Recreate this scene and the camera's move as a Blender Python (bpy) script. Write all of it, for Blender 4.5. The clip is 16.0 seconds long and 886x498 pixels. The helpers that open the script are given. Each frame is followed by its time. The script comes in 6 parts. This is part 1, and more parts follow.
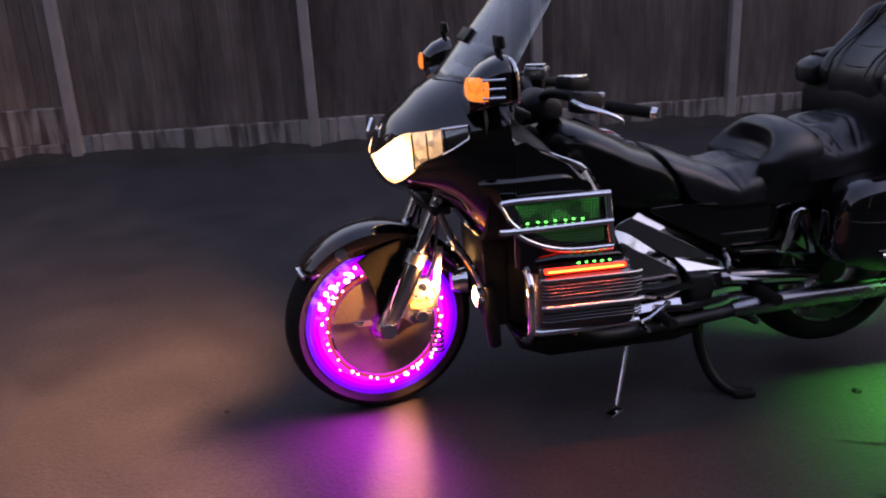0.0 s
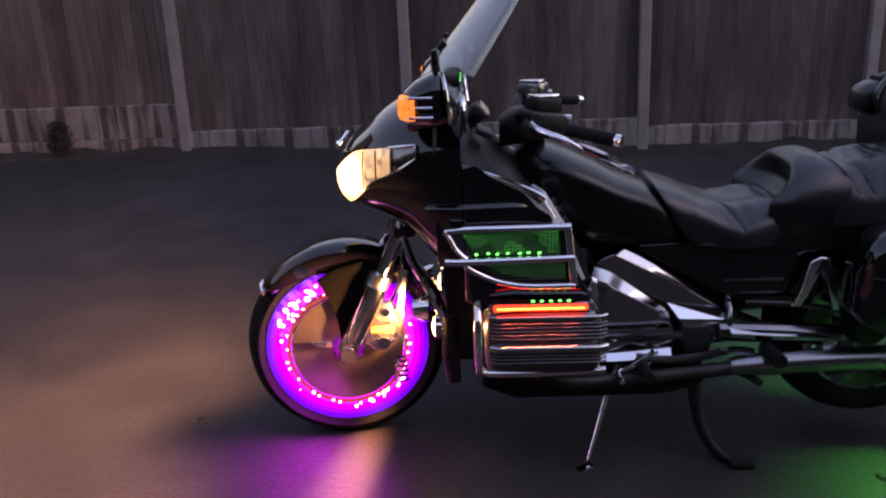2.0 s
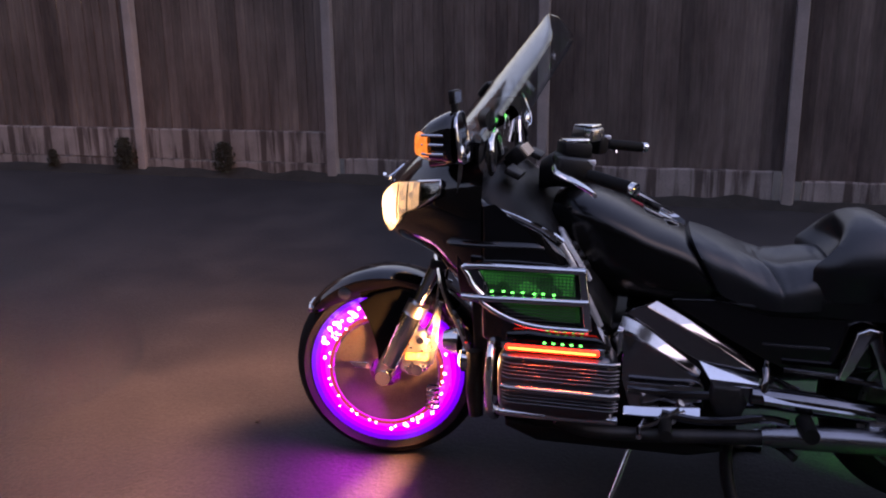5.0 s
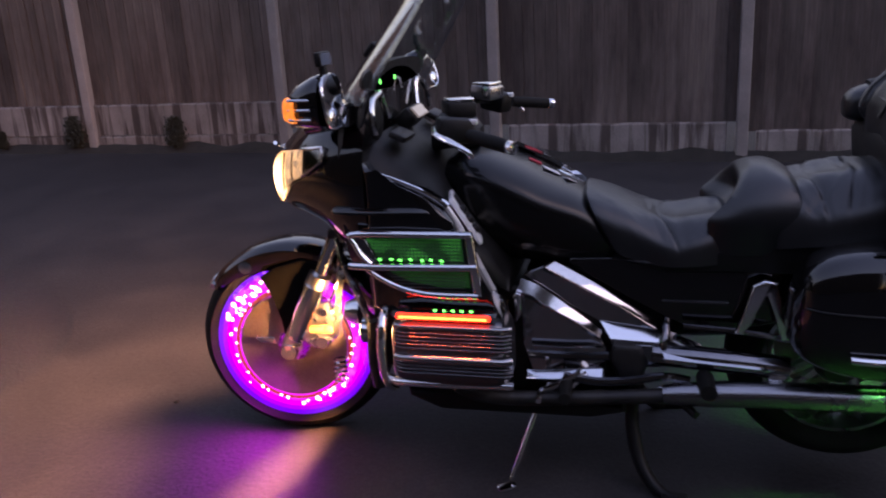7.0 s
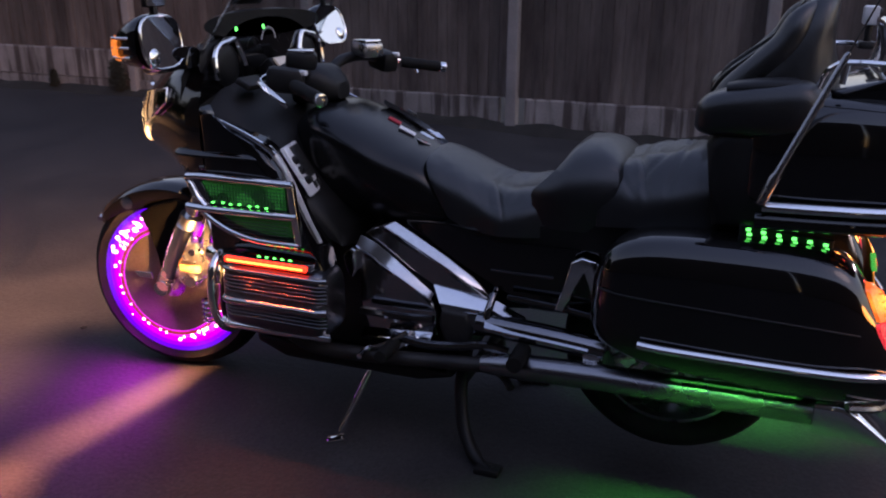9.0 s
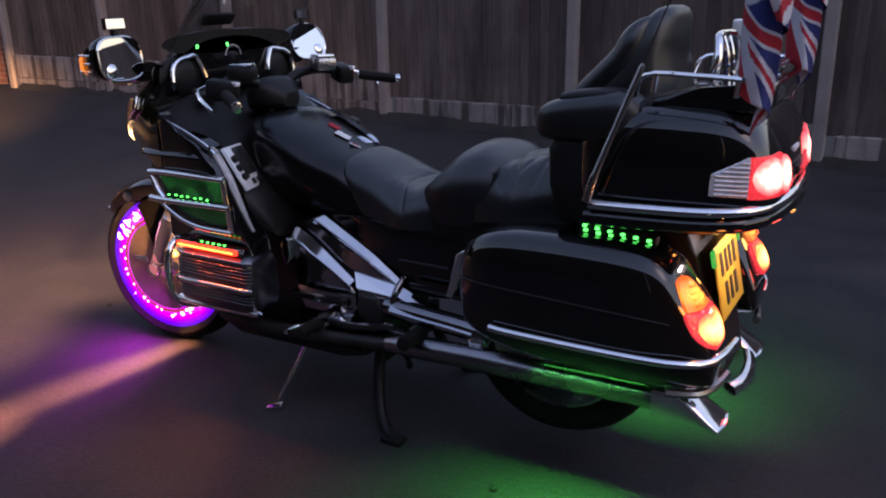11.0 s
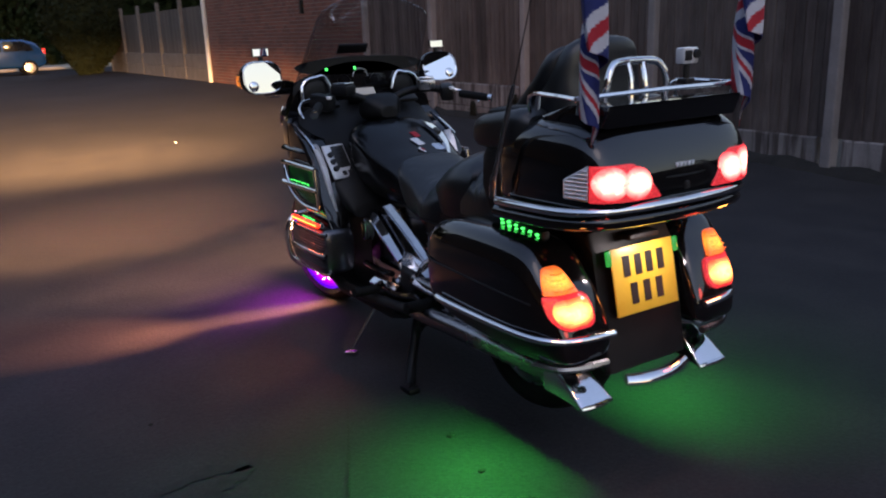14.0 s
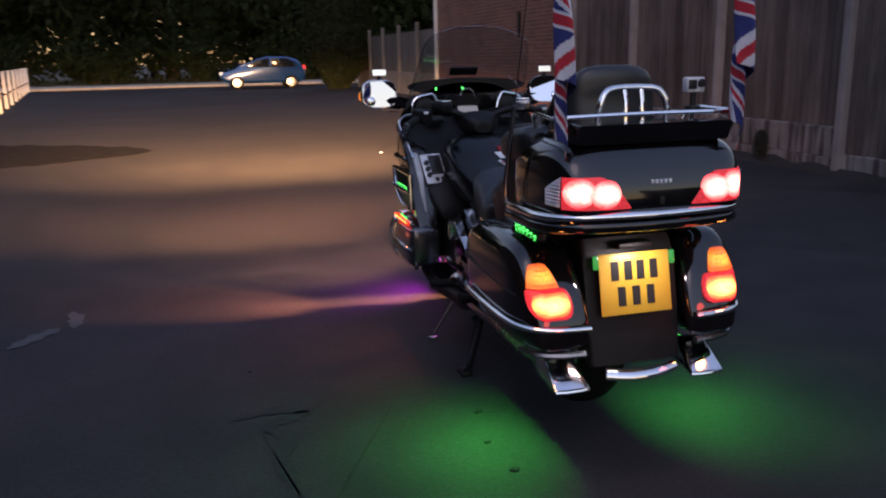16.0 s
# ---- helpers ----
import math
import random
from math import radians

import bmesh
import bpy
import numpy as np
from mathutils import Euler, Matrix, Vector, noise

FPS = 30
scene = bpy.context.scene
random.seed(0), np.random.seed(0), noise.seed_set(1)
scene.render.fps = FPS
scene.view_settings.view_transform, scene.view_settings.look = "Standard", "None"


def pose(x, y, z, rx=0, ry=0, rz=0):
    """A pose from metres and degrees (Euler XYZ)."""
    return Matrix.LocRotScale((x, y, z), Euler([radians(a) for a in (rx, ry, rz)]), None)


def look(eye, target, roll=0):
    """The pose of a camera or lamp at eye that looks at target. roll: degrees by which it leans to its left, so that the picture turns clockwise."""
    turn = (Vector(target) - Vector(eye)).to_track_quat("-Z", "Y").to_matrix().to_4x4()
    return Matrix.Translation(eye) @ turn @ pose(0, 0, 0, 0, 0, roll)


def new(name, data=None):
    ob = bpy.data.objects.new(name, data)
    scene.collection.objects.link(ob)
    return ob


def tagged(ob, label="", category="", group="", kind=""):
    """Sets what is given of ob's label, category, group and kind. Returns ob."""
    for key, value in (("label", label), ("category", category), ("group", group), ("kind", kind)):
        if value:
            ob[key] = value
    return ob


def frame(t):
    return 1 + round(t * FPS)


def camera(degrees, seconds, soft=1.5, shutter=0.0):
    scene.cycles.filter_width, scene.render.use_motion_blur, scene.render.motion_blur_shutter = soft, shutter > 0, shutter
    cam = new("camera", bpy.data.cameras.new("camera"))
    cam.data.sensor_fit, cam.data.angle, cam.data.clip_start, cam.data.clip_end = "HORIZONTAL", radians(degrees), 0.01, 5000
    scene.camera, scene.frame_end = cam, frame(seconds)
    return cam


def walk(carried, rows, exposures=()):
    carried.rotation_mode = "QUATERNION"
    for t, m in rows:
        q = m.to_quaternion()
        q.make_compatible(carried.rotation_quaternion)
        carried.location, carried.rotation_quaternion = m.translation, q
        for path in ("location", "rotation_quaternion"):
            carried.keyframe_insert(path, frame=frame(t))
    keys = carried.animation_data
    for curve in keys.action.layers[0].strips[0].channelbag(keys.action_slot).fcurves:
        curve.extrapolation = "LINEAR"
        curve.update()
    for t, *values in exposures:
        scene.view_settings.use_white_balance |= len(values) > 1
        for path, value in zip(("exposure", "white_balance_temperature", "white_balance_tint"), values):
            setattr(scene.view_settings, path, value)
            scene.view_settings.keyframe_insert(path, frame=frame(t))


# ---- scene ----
cam = camera(57.2, 16.0, soft=2.0, shutter=0.4)
PATH = [
    (0, (-0.169, -2.673, 1.415), (0.116, -0.795, 0.791), -3.0),
    (0.5, (-0.009, -2.625, 1.417), (0.119, -0.736, 0.775), -2.8),
    (1, (0.186, -2.621, 1.396), (0.152, -0.727, 0.754), -2.6),
    (1.5, (0.329, -2.555, 1.382), (0.258, -0.66, 0.746), -3.0),
    (2, (0.455, -2.532, 1.399), (0.36, -0.625, 0.802), -2.4),
    (2.5, (0.664, -2.573, 1.412), (0.395, -0.665, 0.878), -1.6),
    (3, (0.76, -2.555, 1.423), (0.425, -0.644, 0.936), -1.8),
    (3.5, (0.822, -2.504, 1.443), (0.408, -0.607, 0.966), -0.5),
    (5.8, (0.961, -2.545, 1.376), (0.417, -0.695, 0.845), -1.7),
    (6, (0.992, -2.532, 1.388), (0.454, -0.684, 0.845), -2.2),
    (6.5, (1.05, -2.414, 1.384), (0.544, -0.561, 0.827), -2.7),
    (7, (1.148, -2.392, 1.372), (0.661, -0.541, 0.791), -3.2),
    (7.5, (1.403, -2.442, 1.359), (0.912, -0.61, 0.726), -3.3),
    (8, (1.53, -2.347, 1.341), (1.066, -0.52, 0.671), -2.3),
    (8.5, (1.649, -2.258, 1.316), (1.144, -0.443, 0.645), -0.6),
    (9, (1.832, -2.212, 1.312), (1.153, -0.441, 0.676), 0.3),
    (9.5, (2.001, -2.225, 1.333), (1.233, -0.482, 0.722), -0.4),
    (10, (2.214, -2.26, 1.339), (1.388, -0.543, 0.731), -1.4),
    (10.2, (2.297, -2.229, 1.339), (1.434, -0.532, 0.729), -1.5),
    (12.3, (2.988, -2.106, 1.325), (1.768, -0.641, 0.72), -1.0),
    (12.5, (3.097, -2.022, 1.326), (1.814, -0.618, 0.711), -1.6),
    (13, (3.357, -1.968, 1.349), (1.956, -0.665, 0.764), -2.0),
    (13.5, (3.571, -1.911, 1.354), (2.049, -0.738, 0.799), -2.1),
    (14, (3.761, -1.739, 1.333), (2.137, -0.698, 0.804), -2.1),
    (14.5, (3.955, -1.607, 1.345), (2.263, -0.664, 0.845), -2.0),
    (15, (4.149, -1.561, 1.324), (2.392, -0.734, 0.844), -2.2),
    (15.5, (4.317, -1.488, 1.345), (2.508, -0.788, 0.856), -1.5),
    (16, (4.423, -1.307, 1.33), (2.553, -0.766, 0.866), -1.1),
]

EXPOSURES = [(0.0, 0.46, 7200, 46), (3.0, 0.5, 7100, 48), (6.0, 0.4, 6950, 48), (7.0, 0.52, 7050, 48), (8.0, 0.3, 6850, 45), (9.0, 0.26, 6750, 42), (10.0, 0.36, 6700, 40), (12.5, 0.28, 6600, 37), (13.5, 0.02, 6500, 33), (14.5, 0.1, 6500, 29), (15.0, -0.1, 6500, 32), (15.5, 0.2, 6600, 36), (16.0, -0.08, 6500, 38)]
walk(cam, [(t, look(eye, target, roll)) for t, eye, target, roll in PATH], EXPOSURES)

# ---- daylight: dusk sky, a little brighter past the tail of the motorcycle ----
world = bpy.data.worlds.new("world")
scene.world = world
world.use_nodes = True
wn = world.node_tree.nodes
sky = wn.new("ShaderNodeTexSky")
sky.sky_type = "NISHITA"
sky.sun_disc = False
sky.sun_elevation = radians(46.0)
sky.sun_rotation = radians(110.0)
sky.air_density, sky.dust_density, sky.ozone_density = 2.2, 0.4, 2.0
wn["Background"].inputs["Strength"].default_value = 0.145
world.node_tree.links.new(sky.outputs["Color"], wn["Background"].inputs["Color"])


def lamp(name, kind_, m, energy, colour, size=0.02, **more):
    data = bpy.data.lights.new(name, kind_)
    data.energy, data.color = energy, colour
    if kind_ == "SUN":
        data.angle = size
    elif kind_ == "AREA":
        data.shape, data.size, data.size_y = "RECTANGLE", size, more["size_y"]
    else:
        data.shadow_soft_size = size
    if kind_ == "SPOT":
        data.spot_size, data.spot_blend = radians(more["cone"]), more["blend"]
    ob = new(name, data)
    ob.matrix_world = m
    return ob


lamp("sun", "SUN", look((6, -2.5, 6.7), (0, 0, 0)), 0.12, (1.0, 0.9, 0.82), radians(25))


# ---- materials ----
def links(m):
    return m.node_tree.nodes, m.node_tree.links


def matter(name, a, b=None, rough=(0.5, 0.6), metal=0.0, scale=8.0, fine=90.0, bump=0.1, depth=0.002,
           coat=0.0, stretch=(1, 1, 1), per_piece=0.0, detail=6.0, spec=0.5):
    """A surface with two tones at a coarse and a fine scale, uneven gloss and fine relief, in metres."""
    m = bpy.data.materials.new(name)
    m.use_nodes = True
    n, l = links(m)
    p = n["Principled BSDF"]
    p.inputs["Metallic"].default_value = metal
    p.inputs["Coat Weight"].default_value = coat
    p.inputs["Specular IOR Level"].default_value = spec
    p.inputs["Coat Roughness"].default_value = 0.04
    p.inputs["Coat IOR"].default_value = 1.62
    tc = n.new("ShaderNodeTexCoord")
    mp = n.new("ShaderNodeMapping")
    mp.inputs["Scale"].default_value = stretch
    l.new(tc.outputs["Object"], mp.inputs["Vector"])
    big, small = n.new("ShaderNodeTexNoise"), n.new("ShaderNodeTexNoise")
    for t, s in ((big, scale), (small, fine)):
        t.inputs["Scale"].default_value = s
        t.inputs["Detail"].default_value = detail
        l.new(mp.outputs["Vector"], t.inputs["Vector"])
    add = n.new("ShaderNodeMath")
    add.operation = "MULTIPLY_ADD"
    l.new(small.outputs["Fac"], add.inputs[0])
    add.inputs[1].default_value = 0.45
    l.new(big.outputs["Fac"], add.inputs[2])
    ramp = n.new("ShaderNodeValToRGB")
    ramp.color_ramp.elements[0].position, ramp.color_ramp.elements[1].position = 0.5, 0.95
    ramp.color_ramp.elements[0].color = (*a, 1)
    ramp.color_ramp.elements[1].color = (*(b or a), 1)
    l.new(add.outputs[0], ramp.inputs["Fac"])
    out = ramp.outputs["Color"]
    if per_piece:
        info = n.new("ShaderNodeObjectInfo")
        hsv = n.new("ShaderNodeHueSaturation")
        mr = n.new("ShaderNodeMapRange")
        mr.inputs["To Min"].default_value, mr.inputs["To Max"].default_value = 1 - per_piece, 1 + per_piece
        l.new(info.outputs["Random"], mr.inputs["Value"])
        l.new(mr.outputs["Result"], hsv.inputs["Value"])
        l.new(out, hsv.inputs["Color"])
        out = hsv.outputs["Color"]
    l.new(out, p.inputs["Base Color"])
    rr = n.new("ShaderNodeMapRange")
    rr.inputs["To Min"].default_value, rr.inputs["To Max"].default_value = rough
    l.new(big.outputs["Fac"], rr.inputs["Value"])
    l.new(rr.outputs["Result"], p.inputs["Roughness"])
    if bump:
        bp = n.new("ShaderNodeBump")
        bp.inputs["Strength"].default_value, bp.inputs["Distance"].default_value = bump, depth
        l.new(small.outputs["Fac"], bp.inputs["Height"])
        l.new(bp.outputs["Normal"], p.inputs["Normal"])
    return m


def glow(name, colour, strength, base=(0.02, 0.02, 0.02), facets=0.0, uneven=0.25):
    """A lamp's lit face, or a surface with its glow put in; facets: size in 1/m of the moulded prisms that break up the
    light.
    """
    m = bpy.data.materials.new(name)
    m.use_nodes = True
    n, l = links(m)
    p = n["Principled BSDF"]
    p.inputs["Base Color"].default_value = (*base, 1)
    p.inputs["Roughness"].default_value = 0.13
    p.inputs["Emission Color"].default_value = (*colour, 1)
    p.inputs["Emission Strength"].default_value = strength
    if facets:
        tc, vo, mr = n.new("ShaderNodeTexCoord"), n.new("ShaderNodeTexVoronoi"), n.new("ShaderNodeMapRange")
        vo.inputs["Scale"].default_value = facets
        mr.inputs["From Min"].default_value, mr.inputs["From Max"].default_value = 0.1, 0.9
        mr.inputs["To Min"].default_value, mr.inputs["To Max"].default_value = strength * (1 - uneven), strength * (1 + uneven)
        l.new(tc.outputs["Object"], vo.inputs["Vector"])
        l.new(vo.outputs["Color"], mr.inputs["Value"])
        l.new(mr.outputs["Result"], p.inputs["Emission Strength"])
        bp = n.new("ShaderNodeBump")
        bp.inputs["Strength"].default_value, bp.inputs["Distance"].default_value = 0.5, 0.003
        l.new(vo.outputs["Distance"], bp.inputs["Height"])
        l.new(bp.outputs["Normal"], p.inputs["Normal"])
    return m


def lit_lens(name, core, rim, strong, weak, base, facets):
    """A lens over a bulb: bright in the middle, falling to the lens's own colour at its rim."""
    m = glow(name, rim, weak, base, facets)
    n, l = links(m)
    p = n["Principled BSDF"]
    tc, su, sc, ln, mr, mx, ml = (n.new("ShaderNode" + k) for k in ("TexCoord", "VectorMath", "VectorMath", "VectorMath", "MapRange", "MixRGB", "Math"))
    sc.operation = "MULTIPLY"
    sc.inputs[1].default_value = (0.3, 0.75, 1.0)
    su.operation, ln.operation, ml.operation = "SUBTRACT", "LENGTH", "MULTIPLY"
    su.inputs[1].default_value = (0.5, 0.5, 0.5)
    mr.interpolation_type = "SMOOTHSTEP"
    mr.inputs["From Min"].default_value, mr.inputs["From Max"].default_value = 0.12, 0.58
    mr.inputs["To Min"].default_value, mr.inputs["To Max"].default_value = 1.0, 0.0
    l.new(tc.outputs["Generated"], su.inputs[0])
    l.new(su.outputs["Vector"], sc.inputs[0])
    l.new(sc.outputs["Vector"], ln.inputs[0])
    l.new(ln.outputs["Value"], mr.inputs["Value"])
    mx.inputs[1].default_value, mx.inputs[2].default_value = (*rim, 1), (*core, 1)
    l.new(mr.outputs["Result"], mx.inputs[0])
    l.new(mx.outputs[0], p.inputs["Emission Color"])
    prism = p.inputs["Emission Strength"].links[0].from_socket
    ra = n.new("ShaderNodeMapRange")
    ra.inputs["To Min"].default_value, ra.inputs["To Max"].default_value = 1.0, strong / weak
    l.new(mr.outputs["Result"], ra.inputs["Value"])
    l.new(prism, ml.inputs[0])
    l.new(ra.outputs["Result"], ml.inputs[1])
    l.new(ml.outputs[0], p.inputs["Emission Strength"])
    return m


def pane(name, tint, gloss=0.03, shine=4.0, rise=0.9, base=0.05):
    """Thin clear sheet: see-through, with a reflection that grows at grazing angles."""
    m = bpy.data.materials.new(name)
    m.use_nodes = True
    n, l = links(m)
    n.remove(n["Principled BSDF"])
    tr, gl, lw, mx, pw = (n.new("ShaderNode" + k) for k in ("BsdfTransparent", "BsdfGlossy", "LayerWeight", "MixShader", "Math"))
    tr.inputs["Color"].default_value = (*tint, 1)
    gl.inputs["Roughness"].default_value = gloss
    lw.inputs["Blend"].default_value = 0.5
    pw.operation = "POWER"
    pw.inputs[1].default_value = shine
    ad = n.new("ShaderNodeMath")
    ad.operation = "MULTIPLY_ADD"
    ad.inputs[1].default_value, ad.inputs[2].default_value = rise, base
    l.new(lw.outputs["Facing"], pw.inputs[0])
    l.new(pw.outputs[0], ad.inputs[0])
    l.new(ad.outputs[0], mx.inputs[0])
    l.new(tr.outputs[0], mx.inputs[1])
    l.new(gl.outputs[0], mx.inputs[2])
    l.new(mx.outputs[0], n["Material Output"].inputs["Surface"])
    return m


PAINT = matter("black_paint", (0.002, 0.002, 0.0022), (0.005, 0.0045, 0.005), (0.1, 0.22), 0.0, 5, 300, 0.01, 0.0004, coat=1.0, spec=0.1)
SOFT_PAINT = matter("satin_black_paint", (0.002, 0.0022, 0.0025), (0.005, 0.005, 0.0055), (0.2, 0.3), 0.0, 5, 300, 0.02, 0.0004, spec=0.4)
MATT = matter("matt_black", (0.0015, 0.0015, 0.0016), (0.003, 0.003, 0.003), (0.5, 0.7), 0.0, 20, 400, 0.1, 0.0005, spec=0.08)
PLASTIC = matter("black_plastic", (0.003, 0.003, 0.0034), (0.007, 0.007, 0.0075), (0.42, 0.6), 0.0, 20, 500, 0.15, 0.0006, spec=0.3)
DARK = matter("dark_metal", (0.02, 0.02, 0.021), (0.05, 0.048, 0.046), (0.35, 0.6), 0.6, 14, 160, 0.2, 0.001)
CHROME = matter("chrome", (0.80, 0.80, 0.82), (0.9, 0.9, 0.92), (0.04, 0.12), 1.0, 6, 220, 0.02, 0.0004)
DULL_CHROME = matter("smoked_chrome", (0.17, 0.17, 0.18), (0.28, 0.28, 0.30), (0.08, 0.18), 1.0, 6, 220, 0.03, 0.0004)
SILENCER = matter("satin_chrome", (0.24, 0.24, 0.25), (0.36, 0.36, 0.38), (0.2, 0.34), 1.0, 6, 220, 0.03, 0.0004)
STRIP = matter("polished_strip", (0.42, 0.43, 0.45), (0.54, 0.55, 0.58), (0.05, 0.14), 1.0, 6, 60, 0.0)
SATIN = matter("satin_smoked_chrome", (0.10, 0.10, 0.11), (0.17, 0.17, 0.18), (0.24, 0.36), 1.0, 6, 120, 0.02, 0.0004)
PLATE_CHROME = matter("grey_chrome", (0.36, 0.35, 0.35), (0.48, 0.46, 0.46), (0.07, 0.16), 1.0, 6, 60, 0.0)
ALLOY = matter("brushed_alloy", (0.45, 0.45, 0.46), (0.62, 0.62, 0.63), (0.2, 0.36), 1.0, 12, 260, 0.08, 0.0006)
RUBBER = matter("tyre_rubber", (0.006, 0.006, 0.006), (0.013, 0.013, 0.012), (0.6, 0.8), 0.0, 20, 240, 0.4, 0.001, spec=0.15)
LEATHER = matter("black_leather", (0.004, 0.0048, 0.0056), (0.0095, 0.011, 0.0125), (0.27, 0.42), 0.0, 7, 260, 0.5, 0.0012, spec=0.7)
SILVER = matter("silver_plastic", (0.76, 0.77, 0.79), (0.84, 0.84, 0.86), (0.22, 0.32), 0.25, 10, 200, 0.05, 0.0005)
MIRROR = bpy.data.materials.new("mirror_glass")
MIRROR.use_nodes = True
MIRROR.node_tree.nodes["Principled BSDF"].inputs["Base Color"].default_value = (0.93, 0.93, 0.94, 1)
MIRROR.node_tree.nodes["Principled BSDF"].inputs["Metallic"].default_value = 1.0
MIRROR.node_tree.nodes["Principled BSDF"].inputs["Roughness"].default_value = 0.02
SCREEN = pane("windshield_acrylic", (0.9, 0.93, 0.95), 0.06, 1.6, 0.66, 0.0)
LENS = pane("clear_lens", (0.95, 0.95, 0.93), 0.03)
WHITE = matter("white_print", (0.7, 0.7, 0.7), (0.8, 0.8, 0.8), (0.4, 0.5), bump=0)
INK = matter("black_print", (0.015, 0.015, 0.015), (0.02, 0.02, 0.02), (0.4, 0.5), bump=0)
YELLOW = matter("yellow_plate", (0.75, 0.45, 0.03), (0.82, 0.52, 0.05), (0.3, 0.4), bump=0)
RED_CLOTH = matter("red_cloth", (0.36, 0.012, 0.025), (0.45, 0.02, 0.03), (0.8, 0.9), 0, 30, 600, 0.4, 0.001)
BLUE_CLOTH = matter("blue_cloth", (0.012, 0.02, 0.11), (0.02, 0.03, 0.15), (0.8, 0.9), 0, 30, 600, 0.4, 0.001)
WHITE_CLOTH = matter("white_cloth", (0.45, 0.45, 0.50), (0.55, 0.55, 0.6), (0.8, 0.9), 0, 30, 600, 0.4, 0.001)
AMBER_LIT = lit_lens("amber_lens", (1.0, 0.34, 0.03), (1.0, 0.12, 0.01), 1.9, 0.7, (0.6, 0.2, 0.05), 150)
RED_OFF = glow("red_lens", (1.0, 0.06, 0.07), 0.55, (0.4, 0.015, 0.015), 170)
HEAD = lit_lens("headlight_glow", (1.0, 0.74, 0.34), (1.0, 0.62, 0.20), 6.5, 1.7, (0.4, 0.4, 0.38), 60)
HEAD_SIDE = glow("headlight_reflector", (1.0, 0.66, 0.26), 0.62, (0.5, 0.5, 0.5), 42, 0.75)
FOG = glow("fog_glow", (1.0, 0.66, 0.22), 10.0)
AMBER = glow("amber_glow", (1.0, 0.28, 0.03), 0.8, (0.5, 0.2, 0.05), 80)
TAIL = glow("tail_glow", (1.0, 0.05, 0.03), 1.3, (0.5, 0.02, 0.02))
TAIL_HOT = lit_lens("tail_hot", (1.0, 0.36, 0.25), (1.0, 0.06, 0.07), 6.0, 1.2, (0.5, 0.05, 0.02), 60)
BRAKE_HOT = lit_lens("brake_hot", (1.0, 0.44, 0.09), (1.0, 0.10, 0.03), 6.0, 1.2, (0.5, 0.05, 0.02), 60)
# the next five emit, in place of LED light falling on the rim
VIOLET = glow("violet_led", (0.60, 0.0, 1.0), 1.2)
MAGENTA = glow("magenta_rim_glow", (0.95, 0.02, 0.9), 1.25)
INDIGO = glow("indigo_rim_glow", (0.36, 0.0, 1.0), 1.0)
BLUE_EDGE = glow("blue_rim_glow", (0.16, 0.0, 1.0), 0.8)
RED_RING = glow("red_ring_glow", (1.0, 0.10, 0.10), 0.35)
PINK = glow("pink_led", (1.0, 0.42, 0.62), 7.0)
GREEN = glow("green_led", (0.01, 1.0, 0.12), 2.5)
# GREEN_DIM and GREEN_LIT hold the light points' spill as emission
GREEN_DIM = glow("green_panel_glow", (0.01, 0.6, 0.08), 0.03, (0.03, 0.05, 0.03), 24)
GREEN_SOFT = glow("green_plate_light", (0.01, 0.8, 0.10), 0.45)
GREEN_LIT = glow("green_panel_hot_glow", (0.01, 0.7, 0.10), 0.11, (0.03, 0.05, 0.03), 26, 0.85)
ORANGE = glow("orange_led", (1.0, 0.03, 0.006), 4.0)
ORANGE_CORE = glow("orange_led_core", (1.0, 0.22, 0.03), 6.0)


# ---- shapes ----
def V(*a):
    return Vector(a)


def part(name, bm, material, parent=None, label="", smooth=True, kind="", more=()):
    mesh = bpy.data.meshes.new(name)
    bmesh.ops.recalc_face_normals(bm, faces=bm.faces)
    bm.to_mesh(mesh)
    bm.free()
    for m in (material, *more):
        mesh.materials.append(m)
    for f in mesh.polygons:
        f.use_smooth = smooth
    if smooth:
        mesh.set_sharp_from_angle(angle=radians(40))
    ob = new(name, mesh)
    if parent:
        ob.parent = parent
    return tagged(ob, label=label, kind=kind)


def empty(name, parent=None, label="", category="", at=(0, 0, 0), group="", kind=""):
    ob = new(name)
    ob.empty_display_size = 0.1
    ob.location = at
    if parent:
        ob.parent = parent
    return tagged(ob, label, category, group, kind)


def spline(pts, n=6, closed=False):
    """A smooth line through the points."""
    pts = [Vector(p) for p in pts]
    k, out = len(pts), []
    for i in range(k if closed else k - 1):
        a, b, c, d = (pts[(i + j) % k] if closed else pts[min(max(i + j, 0), k - 1)] for j in (-1, 0, 1, 2))
        for s in range(n):
            t = s / n
            out.append(0.5 * (2 * b + (c - a) * t + (2 * a - 5 * b + 4 * c - d) * t * t + (3 * b - a - 3 * c + d) * t ** 3))
    return out if closed else out + [pts[-1]]


def loft(rings, bm=None, caps=True, closed=True):
    bm = bm or bmesh.new()
    rows = [[bm.verts.new(p) for p in r] for r in rings]
    for a, b in zip(rows, rows[1:]):
        k = len(a)
        for i in range(k if closed else k - 1):
            j = (i + 1) % k
            bm.faces.new((a[i], a[j], b[j], b[i]))
    if caps:
        bm.faces.new(rows[0])
        bm.faces.new(rows[-1])
    return bm


def tube(pts, r, n=10, bm=None, closed=False, flat=1.0, caps=True):
    """A round bar along the points; r may be one radius or one for each point."""
    bm = bm or bmesh.new()
    pts = [Vector(p) for p in pts]
    k = len(pts)
    rs = r if isinstance(r, (list, tuple)) else [r] * k
